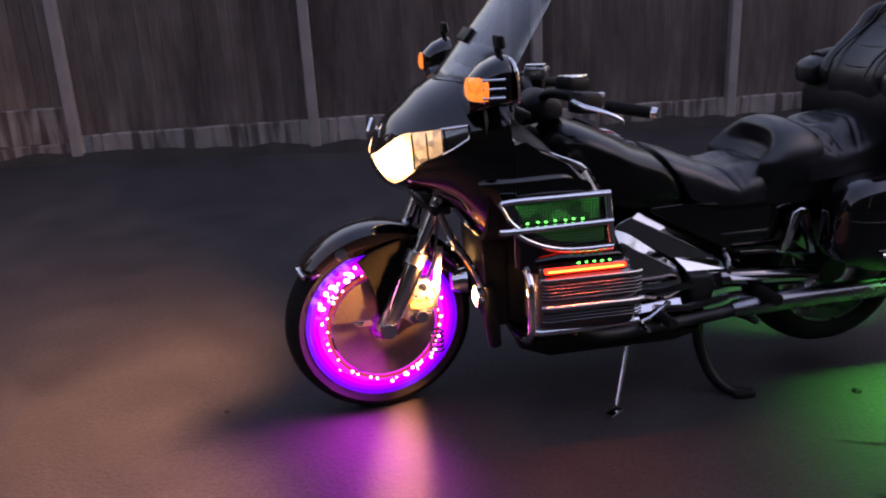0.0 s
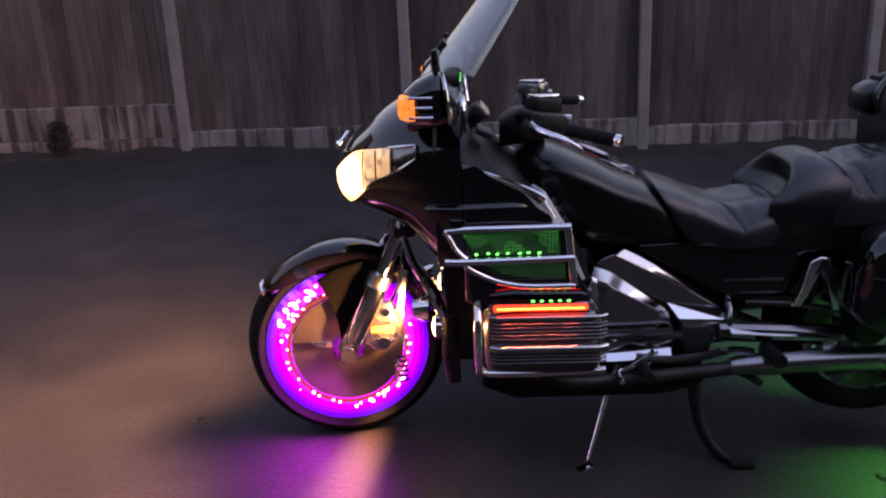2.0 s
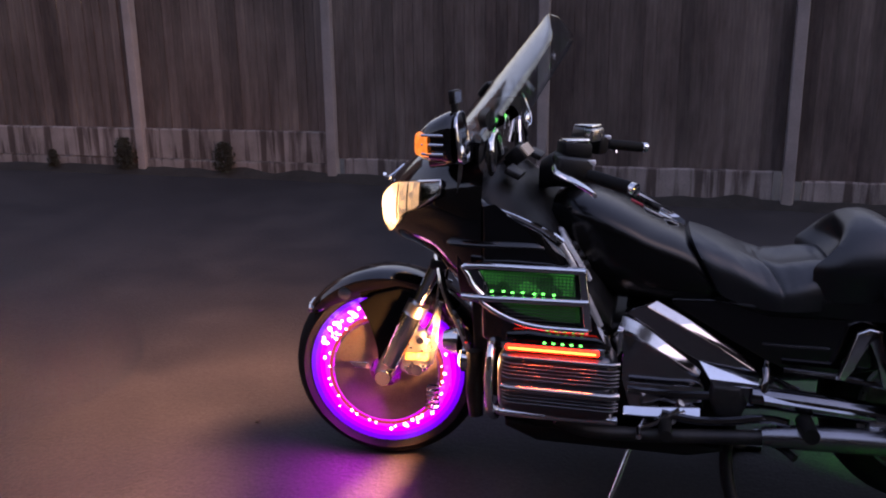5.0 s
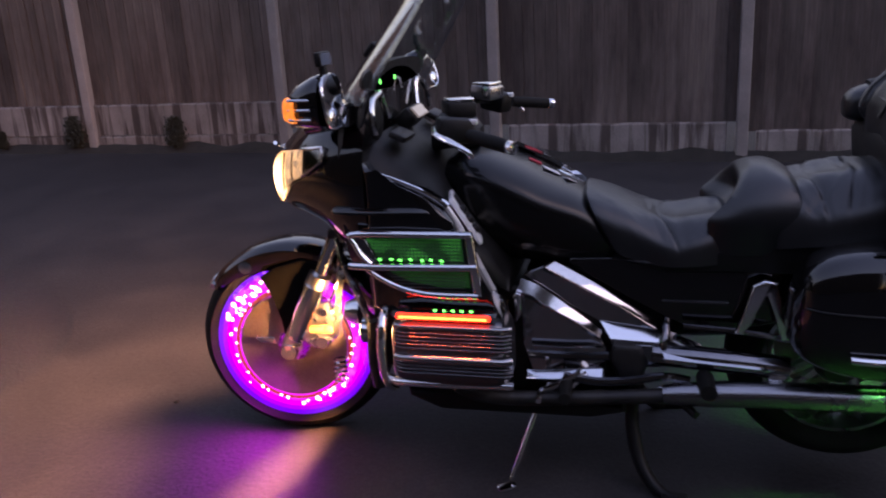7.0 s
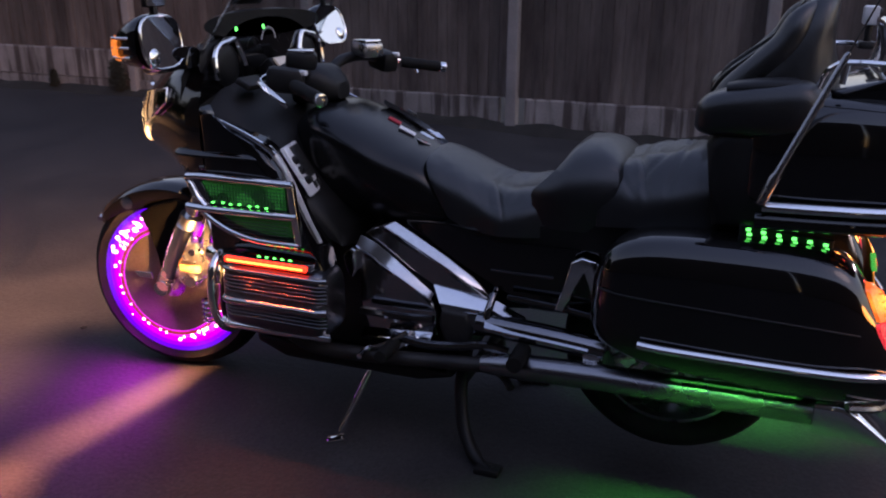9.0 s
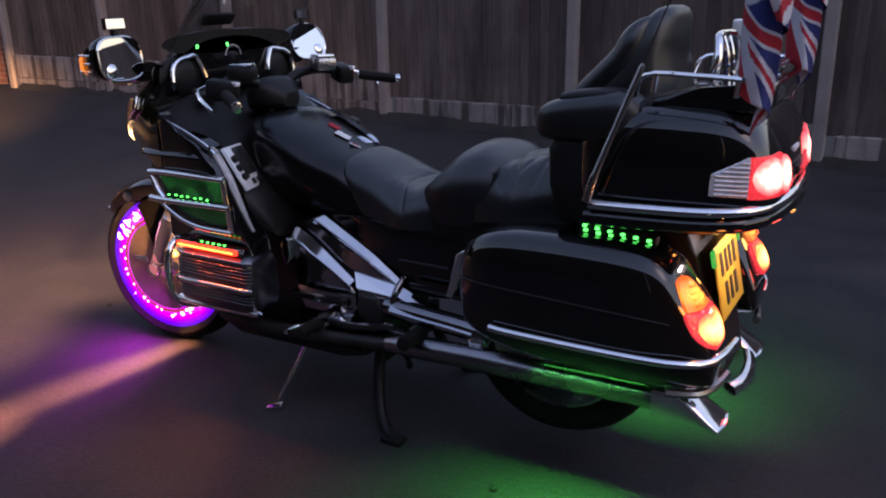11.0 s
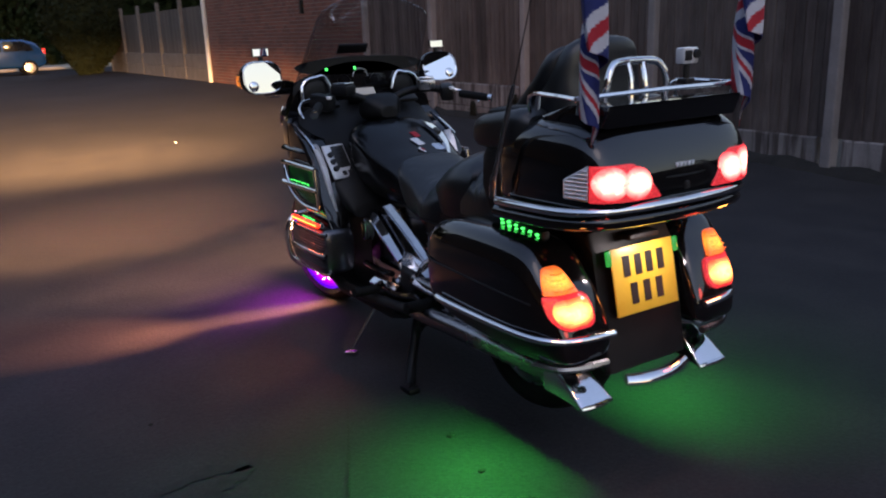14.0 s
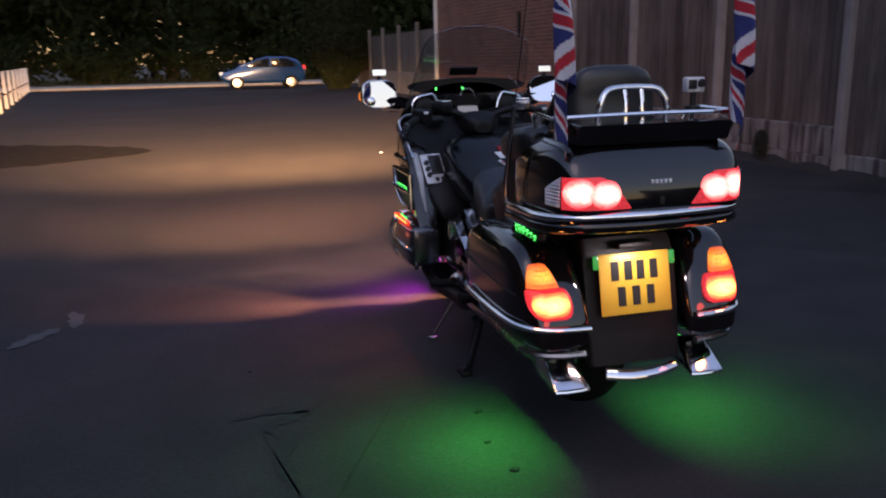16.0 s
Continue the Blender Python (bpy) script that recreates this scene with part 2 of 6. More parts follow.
    rings, up = [], None
    for i, p in enumerate(pts):
        a, b = (pts[i - 1], pts[(i + 1) % k]) if closed else (pts[max(i - 1, 0)], pts[min(i + 1, k - 1)])
        d = (b - a).normalized()
        if up is None:
            up = d.orthogonal().normalized()
        up = (up - d * up.dot(d)).normalized()
        side = d.cross(up)
        rings.append([p + rs[i] * (math.cos(q) * up + flat * math.sin(q) * side) for q in (2 * math.pi * j / n for j in range(n))])
    if closed:
        rings.append(rings[0])
    loft(rings, bm, caps and not closed)
    if closed:
        bmesh.ops.remove_doubles(bm, verts=bm.verts, dist=1e-5)
    return bm


def lathe(profile, centre, n=56, bm=None, a0=0.0, a1=360.0, axis="y"):
    """Turn (radius, along) pairs round an axis through the centre."""
    bm = bm or bmesh.new()
    full = abs(a1 - a0) >= 360
    rings = []
    for i in range(n if full else n + 1):
        q = radians(a0 + (a1 - a0) * i / n)
        c, s = math.cos(q), math.sin(q)
        if axis == "y":
            rings.append([Vector(centre) + V(r * c, h, r * s) for r, h in profile])
        elif axis == "x":
            rings.append([Vector(centre) + V(h, r * c, r * s) for r, h in profile])
        else:
            rings.append([Vector(centre) + V(r * c, r * s, h) for r, h in profile])
    if full:
        rings.append(rings[0])
    loft(rings, bm, False, closed=False)
    bmesh.ops.remove_doubles(bm, verts=bm.verts, dist=1e-5)
    return bm


def prism(outline, y0, y1, bevel=0.01, seg=3, bm=None):
    """A slab with a side outline (x, z) between two widths, with rounded rims."""
    bm = bm or bmesh.new()
    old = set(bm.verts)
    a = [bm.verts.new((x, y0, z)) for x, z in outline]
    b = [bm.verts.new((x, y1, z)) for x, z in outline]
    f0, f1 = bm.faces.new(a), bm.faces.new(b)
    for i in range(len(a)):
        j = (i + 1) % len(a)
        bm.faces.new((a[i], a[j], b[j], b[i]))
    if bevel:
        bmesh.ops.bevel(bm, geom=list(set(f0.edges) | set(f1.edges)), offset=bevel, segments=seg, profile=0.5, affect="EDGES", clamp_overlap=True)
    return bm


def box(c, size, bevel=0.005, turn=None, bm=None, seg=2):
    bm = bm or bmesh.new()
    made = bmesh.ops.create_cube(bm, size=1)["verts"]
    m = Matrix.Translation(c) @ (turn or Matrix.Identity(4)) @ Matrix.Diagonal((*size, 1))
    bmesh.ops.transform(bm, matrix=m, verts=made)
    if bevel:
        edges = list({e for v in made for e in v.link_edges})
        bmesh.ops.bevel(bm, geom=edges, offset=min(bevel, min(size) * 0.45), segments=seg, profile=0.5, affect="EDGES")
    return bm


def power(v, e):
    return math.copysign(abs(v) ** e, v)


def oval(x, yc, hw, zt, zb, n=2.5, k=28, zm=None):
    """A rounded section across the length at x: half width, top, bottom; n 2 is an ellipse, 5 nearly a box."""
    zm = (zt + zb) / 2 if zm is None else zm
    ring = []
    for i in range(k):
        q = 2 * math.pi * i / k
        s = power(math.sin(q), 2 / n)
        ring.append(V(x, yc + hw * power(math.cos(q), 2 / n), zm + s * ((zt - zm) if s > 0 else (zm - zb))))
    return ring


def body(stations, n=2.5, k=28, sub=4):
    """A body through stations (x, centre y, half width, top, bottom), smoothed along its length."""
    lines = [spline([(s[0], s[i], 0) for s in stations], sub) for i in (1, 2, 3, 4)]
    return loft([oval(a.x, a.y, max(b.y, 0.004), c.y, d.y, n, k) for a, b, c, d in zip(*lines)])


def flip(ob_list):
    """The mirrored twin, on the other side of the length axis, of each part, with its sub-parts."""
    for ob in ob_list:
        made = {}
        for o in (ob, *ob.children_recursive):
            c = o.copy()
            if o.data:
                c.data = o.data.copy()
                c.data.transform(Matrix.Diagonal((1, -1, 1, 1)))
                c.data.flip_normals()
            scene.collection.objects.link(c)
            c.parent = made.get(o.parent, o.parent)
            made[o] = c


def pad(x0, x1, half, top, base, nx=56, k=44, n=4.0):
    """An upholstered pad along x: half width, top height over (x, u across) and base height."""
    rings = []
    for i in range(nx + 1):
        v = i / nx
        x = x0 + (x1 - x0) * v
        end = min(1.0, (min(v, 1 - v) + 0.004) * 14) ** 0.4
        ring = [V(x, half(x) * end, base(x)), ]
        for j in range(k + 1):
            q = math.pi * j / k
            u = power(math.cos(q), 2 / n)
            zt = top(x, u)
            zt = base(x) + (zt - base(x)) * (0.55 + 0.45 * end)
            ring.append(V(x, half(x) * end * u, base(x) + (zt - base(x)) * max(math.sin(q), 0.0) ** (2 / n)))
        ring.append(V(x, -half(x) * end, base(x)))
        rings.append(ring)
    return loft(rings)


def along(pts):
    """Height over x through the points, smoothed."""
    line = spline([(x, 0, z) for x, z in pts], 6)

    def at(x):
        for a, b in zip(line, line[1:]):
            if x <= b.x:
                t = max(0.0, (x - a.x) / max(b.x - a.x, 1e-6))
                return a.z + (b.z - a.z) * t
        return line[-1].z
    return at

# ---- the yard: ground, fence, wall, road ----
def asphalt():
    m = bpy.data.materials.new("asphalt")
    m.use_nodes = True
    n, l = links(m)
    p = n["Principled BSDF"]
    p.inputs["Specular IOR Level"].default_value = 0.25
    tc = n.new("ShaderNodeTexCoord")

    def tex(kind_, scale, detail=8):
        t = n.new(kind_)
        t.inputs["Scale"].default_value = scale
        if kind_ == "ShaderNodeTexNoise":
            t.inputs["Detail"].default_value = detail
        l.new(tc.outputs["Object"], t.inputs["Vector"])
        return t
    broad, mid, grit, stone = tex("ShaderNodeTexNoise", 0.35), tex("ShaderNodeTexNoise", 3.0), tex("ShaderNodeTexNoise", 60.0), tex("ShaderNodeTexVoronoi", 130.0)
    r1 = n.new("ShaderNodeValToRGB")
    r1.color_ramp.elements[0].position, r1.color_ramp.elements[1].position = 0.3, 0.72
    r1.color_ramp.elements[0].color, r1.color_ramp.elements[1].color = (0.018, 0.018, 0.020, 1), (0.036, 0.034, 0.035, 1)
    l.new(broad.outputs["Fac"], r1.inputs["Fac"])
    r2 = n.new("ShaderNodeValToRGB")
    r2.color_ramp.elements[0].position, r2.color_ramp.elements[1].position = 0.35, 0.75
    r2.color_ramp.elements[0].color, r2.color_ramp.elements[1].color = (0.72, 0.72, 0.74, 1), (1.25, 1.22, 1.18, 1)
    l.new(mid.outputs["Fac"], r2.inputs["Fac"])
    r3 = n.new("ShaderNodeValToRGB")
    r3.color_ramp.elements[0].color, r3.color_ramp.elements[1].color = (0.75, 0.75, 0.75, 1), (1.3, 1.3, 1.3, 1)
    l.new(stone.outputs["Color"], r3.inputs["Fac"])
    m1, m2 = n.new("ShaderNodeMix"), n.new("ShaderNodeMix")
    for mm in (m1, m2):
        mm.data_type, mm.blend_type = "RGBA", "MULTIPLY"
        mm.inputs[0].default_value = 1.0
    l.new(r1.outputs[0], m1.inputs[6]); l.new(r2.outputs[0], m1.inputs[7])
    l.new(m1.outputs[2], m2.inputs[6]); l.new(r3.outputs[0], m2.inputs[7])
    l.new(m2.outputs[2], p.inputs["Base Color"])
    rr = n.new("ShaderNodeMapRange")
    rr.inputs["To Min"].default_value, rr.inputs["To Max"].default_value = 0.65, 0.9
    l.new(mid.outputs["Fac"], rr.inputs["Value"])
    l.new(rr.outputs["Result"], p.inputs["Roughness"])
    b1, b2 = n.new("ShaderNodeBump"), n.new("ShaderNodeBump")
    b1.inputs["Strength"].default_value, b1.inputs["Distance"].default_value = 0.7, 0.004
    b2.inputs["Strength"].default_value, b2.inputs["Distance"].default_value = 0.12, 0.012
    l.new(grit.outputs["Fac"], b1.inputs["Height"]); l.new(mid.outputs["Fac"], b2.inputs["Height"])
    l.new(b2.outputs["Normal"], b1.inputs["Normal"]); l.new(b1.outputs["Normal"], p.inputs["Normal"])
    return m


def timber():
    """Rough brown fence board: grain along z, streaks, grey weathering in broad patches, each board a little different."""
    m = matter("fence_timber", (0.052, 0.038, 0.033), (0.130, 0.095, 0.083), (0.75, 0.95), 0, 6, 60, 0.6, 0.004, stretch=(1, 1, 0.06), per_piece=0.25)
    n, l = links(m)
    p = n["Principled BSDF"]
    src = p.inputs["Base Color"].links[0].from_socket
    geo, mp, no = n.new("ShaderNodeNewGeometry"), n.new("ShaderNodeMapping"), n.new("ShaderNodeTexNoise")
    mp.inputs["Scale"].default_value = (2.2, 1.0, 0.55)
    no.inputs["Scale"].default_value, no.inputs["Detail"].default_value, no.inputs["Roughness"].default_value = 1.6, 7, 0.65
    l.new(geo.outputs["Position"], mp.inputs["Vector"]); l.new(mp.outputs["Vector"], no.inputs["Vector"])
    r = n.new("ShaderNodeValToRGB")
    r.color_ramp.elements[0].position, r.color_ramp.elements[1].position = 0.36, 0.66
    r.color_ramp.elements[0].color, r.color_ramp.elements[1].color = (0.62, 0.60, 0.62, 1), (1.5, 1.62, 1.66, 1)
    l.new(no.outputs["Fac"], r.inputs["Fac"])
    mx = n.new("ShaderNodeMix")
    mx.data_type, mx.blend_type = "RGBA", "MULTIPLY"
    mx.inputs[0].default_value = 1.0
    l.new(src, mx.inputs[6]); l.new(r.outputs[0], mx.inputs[7]); l.new(mx.outputs[2], p.inputs["Base Color"])
    return m


def stained_concrete():
    m = matter("stained_concrete", (0.12, 0.105, 0.10), (0.28, 0.25, 0.24), (0.75, 0.95), 0, 3, 70, 0.5, 0.003, per_piece=0.12)
    n, l = links(m)
    p = n["Principled BSDF"]
    src = p.inputs["Base Color"].links[0].from_socket
    tc, mp, wave = n.new("ShaderNodeTexCoord"), n.new("ShaderNodeMapping"), n.new("ShaderNodeTexNoise")
    mp.inputs["Scale"].default_value = (9, 9, 0.7)
    wave.inputs["Scale"].default_value, wave.inputs["Detail"].default_value = 1.6, 4
    l.new(tc.outputs["Object"], mp.inputs["Vector"]); l.new(mp.outputs["Vector"], wave.inputs["Vector"])
    r = n.new("ShaderNodeValToRGB")
    r.color_ramp.elements[0].position, r.color_ramp.elements[1].position = 0.42, 0.56
    r.color_ramp.elements[0].color, r.color_ramp.elements[1].color = (0.30, 0.26, 0.25, 1), (1, 1, 1, 1)
    l.new(wave.outputs["Fac"], r.inputs["Fac"])
    mx = n.new("ShaderNodeMix")
    mx.data_type, mx.blend_type = "RGBA", "MULTIPLY"
    mx.inputs[0].default_value = 1.0
    l.new(src, mx.inputs[6]); l.new(r.outputs[0], mx.inputs[7]); l.new(mx.outputs[2], p.inputs["Base Color"])
    return m


def bricks():
    m = bpy.data.materials.new("brickwork")
    m.use_nodes = True
    n, l = links(m)
    p = n["Principled BSDF"]
    tc, mp, bt, no = (n.new("ShaderNode" + k) for k in ("TexCoord", "Mapping", "TexBrick", "TexNoise"))
    mp.inputs["Rotation"].default_value = (radians(90), 0, 0)
    bt.inputs["Scale"].default_value = 1.0
    bt.inputs["Brick Width"].default_value, bt.inputs["Row Height"].default_value = 0.225, 0.075
    bt.inputs["Mortar Size"].default_value = 0.006
    bt.inputs["Color1"].default_value, bt.inputs["Color2"].default_value = (0.20, 0.075, 0.05, 1), (0.13, 0.05, 0.038, 1)
    bt.inputs["Mortar"].default_value = (0.2, 0.17, 0.15, 1)
    no.inputs["Scale"].default_value = 1.3
    l.new(tc.outputs["Object"], mp.inputs["Vector"]); l.new(mp.outputs["Vector"], bt.inputs["Vector"])
    l.new(tc.outputs["Object"], no.inputs["Vector"])
    mx, r = n.new("ShaderNodeMix"), n.new("ShaderNodeValToRGB")
    r.color_ramp.elements[0].color, r.color_ramp.elements[1].color = (0.6, 0.6, 0.6, 1), (1.2, 1.2, 1.2, 1)
    l.new(no.outputs["Fac"], r.inputs["Fac"])
    mx.data_type, mx.blend_type = "RGBA", "MULTIPLY"
    mx.inputs[0].default_value = 1.0
    l.new(bt.outputs["Color"], mx.inputs[6]); l.new(r.outputs[0], mx.inputs[7]); l.new(mx.outputs[2], p.inputs["Base Color"])
    p.inputs["Roughness"].default_value = 0.85
    bp = n.new("ShaderNodeBump")
    bp.inputs["Strength"].default_value, bp.inputs["Distance"].default_value = 0.6, 0.006
    bp.invert = True
    l.new(bt.outputs["Fac"], bp.inputs["Height"]); l.new(bp.outputs["Normal"], p.inputs["Normal"])
    return m


ASPHALT, TIMBER, CONCRETE, BRICK = asphalt(), timber(), stained_concrete(), bricks()
POST = matter("concrete_post", (0.19, 0.17, 0.165), (0.28, 0.25, 0.245), (0.8, 0.95), 0, 4, 80, 0.4, 0.002, per_piece=0.1)
PALE = matter("pale_paving", (0.28, 0.25, 0.2), (0.42, 0.38, 0.32), (0.8, 0.95), 0, 1.5, 60, 0.3, 0.003)
FAINT = matter("faint_repair_mark", (0.019, 0.019, 0.020), (0.036, 0.036, 0.037), (0.7, 0.9), 0, 30, 140, 0.3, 0.002, spec=0.2)
WORN = matter("worn_road_paint", (0.035, 0.035, 0.036), (0.075, 0.075, 0.076), (0.6, 0.8), 0, 22, 120, 0.3, 0.002)
SOIL = matter("soil_and_moss", (0.010, 0.009, 0.008), (0.024, 0.022, 0.019), (0.9, 1.0), 0, 6, 80, 0.8, 0.01)
GRASS = matter("verge_grass", (0.02, 0.03, 0.012), (0.05, 0.065, 0.025), (0.9, 1.0), 0, 2, 50, 0.8, 0.02)
LEAF = matter("dark_leaves", (0.012, 0.019, 0.008), (0.030, 0.041, 0.016), (0.85, 0.95), 0, 3, 40, 0.2, 0.004, spec=0.04)
EVERGREEN = matter("dark_evergreen", (0.010, 0.014, 0.007), (0.024, 0.032, 0.015), (0.7, 0.9), 0, 3, 40, 0.2, 0.004, spec=0.1)
WEED = matter("dark_weed", (0.008, 0.010, 0.006), (0.022, 0.025, 0.015), (0.7, 0.9), 0, 8, 60, 0.2, 0.003)
BARK = matter("bark", (0.03, 0.024, 0.018), (0.07, 0.06, 0.045), (0.9, 1.0), 0, 6, 40, 0.8, 0.01, stretch=(1, 1, 0.2))
PAINTED = matter("white_paint", (0.55, 0.55, 0.52), (0.7, 0.7, 0.67), (0.5, 0.7), 0, 4, 60, 0.1, 0.001, per_piece=0.1)

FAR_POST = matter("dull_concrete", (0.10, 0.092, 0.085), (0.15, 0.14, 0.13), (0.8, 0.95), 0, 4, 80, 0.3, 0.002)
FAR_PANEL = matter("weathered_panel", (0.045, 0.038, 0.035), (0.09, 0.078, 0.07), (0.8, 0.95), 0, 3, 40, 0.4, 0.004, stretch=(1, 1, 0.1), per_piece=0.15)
GROUND = -0.032
FENCE_Y = 4.62


def smooth(v):
    v = max(0.0, min(1.0, v))
    return v * v * (3 - 2 * v)


def rise(x, y):
    """How far the yard climbs towards the fence, most at the end by the building."""
    return (0.04 + 0.09 * smooth((0.8 - x) / 3.2) + 0.03 * smooth((-6 - x) / 12)) * smooth((y - 1.8) / 2.7) * smooth((x + 33) / 4)


def fence_y(x):
    """The fence's line, which draws away a little towards the building."""
    return FENCE_Y - 0.028 * (x - 1.5)


xs = [-300, -160, -90, -60, -46, -38] + [-34 + i for i in range(46)] + [16, 30, 60, 120, 300]
ys = [-300, -120, -50, -20, -10, -5, -2, 0, 1] + [1.5 + 0.25 * i for i in range(19)] + [8, 14, 30, 60, 120, 300]
part("ground", loft([[V(x, y, GROUND + rise(x, y)) for y in ys] for x in xs], None, False, closed=False), ASPHALT, label="dark worn asphalt yard surface", kind="structure")

# fence
POSTS = [-8.70, -6.53, -4.33, -2.19, -0.16, 1.88, 3.74, 5.80, 7.85, 9.9]
fence = empty("fence", label="brown close-board timber fence between concrete posts", category="fence", at=(0, FENCE_Y + 0.042, 0))
fence.rotation_euler.z = -math.atan(0.028)


def post_mesh(h):
    bm = box((0, 0, h / 2 - 0.15), (0.095, 0.11, h + 0.3), 0.012)
    return bm


rng = random.Random(7)
first = None
for k, x in enumerate(POSTS):
    h = 2.25
    if first is None:
        first = part("post", post_mesh(h), POST, fence, "grey concrete fence post", smooth=False)
        ob = first
    else:
        ob = new("post", first.data)
        ob.parent = fence
        tagged(ob, label="grey concrete fence post")
    ob.location = (x, -0.02, 0)
    ob.rotation_euler = (rng.uniform(-0.008, 0.008), rng.uniform(-0.005, 0.005), 0)
plank_mesh = None
board_meshes = {}
for k in range(len(POSTS) - 1):
    x0, x1 = POSTS[k] + 0.052, POSTS[k + 1] - 0.052
    top = 0.56 if k < 3 else (0.31 if k < 5 else 0.24)
    rows = ((0.26, 0.30), (-0.08, 0.33)) if k < 3 else ((top - 0.32, 0.32),)
    for z0, hh in rows:
        key = round(hh, 2)
        if key not in board_meshes:
            bm = bmesh.new()
            seg = 14
            ring = []
            for i in range(seg + 1):
                u = -0.5 + i / seg
                e = rng.uniform(-0.004, 0.006)
                ring.append([V(u * (x1 - x0), -0.028, 0), V(u * (x1 - x0), -0.028, hh - 0.012 + e), V(u * (x1 - x0), -0.016, hh + e), V(u * (x1 - x0), 0.025, hh + e), V(u * (x1 - x0), 0.025, 0)])
            loft(ring, bm)
            board_meshes[key] = part("gravel_board", bm, CONCRETE, fence, "stained concrete gravel board", smooth=False)
            ob = board_meshes[key]
        else:
            ob = new("gravel_board", board_meshes[key].data)
            ob.parent = fence
            tagged(ob, label="stained concrete gravel board")
        ob.scale.x = (x1 - x0) / (POSTS[1] - POSTS[0] - 0.104)
        ob.location = ((x0 + x1) / 2, rng.uniform(-0.006, 0.006), z0 + 0.002)
    count = 20
    w = (x1 - x0) / count
    for i in range(count):
        if plank_mesh is None:
            bm = bmesh.new()
            hgt = 1.75
            loft([[V(-0.055, -0.004, z), V(-0.055, 0.002, z), V(0.055, 0.002, z), V(0.055, -0.016, z)] for z in (0, 0.6, 1.2, hgt)], bm)
            plank_mesh = part("plank", bm, TIMBER, fence, smooth=False)
            ob = plank_mesh
        else:
            ob = new("plank", plank_mesh.data)
            ob.parent = fence
        ob.location = (x0 + (i + 0.5) * w, 0.012 + rng.uniform(-0.003, 0.003), top + 0.004 + rng.uniform(-0.012, 0.004) * (i % 3 == 0))
        ob.rotation_euler = (0, rng.uniform(-0.005, 0.005), rng.uniform(-0.02, 0.02))
    bm = bmesh.new()
    for z in (top + 0.25, top + 1.0, top + 1.6):
        box(((x0 + x1) / 2, 0.05, z), (x1 - x0, 0.05, 0.07), 0.004, bm=bm, seg=1)
    part("back_rail", bm, TIMBER, fence, smooth=False)

# soil and weeds along the fence foot
bm = bmesh.new()
rows = []
for i in range(181):
    x = -8.5 + i * 0.105
    d = 0.05 + 0.08 * noise.noise((x * 0.9, 0, 3)) + 0.04 * noise.noise((x * 5, 1, 0))
    y, g = fence_y(x), GROUND + rise(x, FENCE_Y)
    rows.append([V(x, y - 0.035, g + 0.075 + 0.05 * noise.noise((x * 3, 5, 0))), V(x, y - 0.06 - d * 0.5, g + 0.045 + 0.03 * noise.noise((x * 6, 2, 0))), V(x, y - 0.10 - d, g - 0.002)])
loft(rows, bm, False, closed=False)
part("soil_strip", bm, SOIL, label="strip of dark soil and moss along the fence foot", kind="structure")


def weed(at, size, count, seed, label):
    r = random.Random(seed)
    bm = bmesh.new()
    for _ in range(count * 3):
        a, d = r.uniform(0, 6.28), r.random() ** 0.6
        h = r.uniform(0.0, 1.0)
        wide = size * (0.25 + 0.9 * h * (1 - h) + 0.12 * math.sin(5 * a)) * (1.1 - 0.5 * h)
        p = V(math.cos(a) * d * wide, -abs(math.sin(a)) * d * wide * 0.5, h * size)
        u = V(r.uniform(-1, 1), r.uniform(-1, 1), r.uniform(-0.4, 1)).normalized()
        q = u.orthogonal().normalized()
        n = r.uniform(0.008, 0.022)
        bm.faces.new([bm.verts.new(k) for k in (p - u * n, p + q * n * 0.4, p + u * n, p - q * n * 0.4)])
    for _ in range(count // 8):
        a = r.uniform(0, 6.28)
        tip = V(math.cos(a) * size * 0.35, -abs(math.sin(a)) * size * 0.2, r.uniform(0.5, 1.05) * size)
        tube([(tip.x * 0.2, 0, 0), tip * 0.6, tip], [0.003, 0.002, 0.001], 4, bm)
    ob = part("weed", bm, WEED, label=label)
    ob.location = at
    return tagged(ob, category="weed", group="weeds along the fence", kind="")


for x, off, size, count, seed, text in ((-3.35, 0.07, 0.30, 320, 1, "dark dry weed tuft against the gravel board"), (-4.5, 0.08, 0.32, 420, 2, "dense weed clump at the foot of a post"),
                                        (-5.4, 0.1, 0.18, 160, 4, "small weed tuft at the fence foot")):
    weed((x, fence_y(x) - off, GROUND + rise(x, FENCE_Y) + 0.05), size, count, seed, text)

# brick building past the fence's end
house = empty("brick_building", label="red-brown brick side wall of a building", category="building", at=(-13.28, 5.08, GROUND))
part("wall", box((0, 2.0, 3.0), (9.0, 4.0, 6.0), 0.01), BRICK, house, smooth=False)
part("downpipe", tube([(-4.44, -0.06, 0.0), (-4.44, -0.06, 5.9)], 0.055, 12), PAINTED, house, "pale grey plastic downpipe")
part("wall_vent", box((1.6, -0.015, 1.95), (0.12, 0.05, 0.5), 0.01), PLASTIC, house, "narrow dark wall fitting", smooth=False)
roof = prism([(-4.7, 6.0), (4.6, 6.0), (4.6, 6.12), (-4.7, 6.12)], -0.25, 4.3, 0.0)
part("roof", roof, DARK, house, smooth=False)

# far fence panels past the building
far_fence = empty("panel_fence", label="dark panel fence with grey posts and pale boards", category="fence", at=(0, 5.12, 0.12))
for a, b in ((-17.86, -20.05), (-20.15, -22.45), (-22.55, -24.9), (-25.0, -27.3), (-27.4, -29.7)):
    wide = a - b
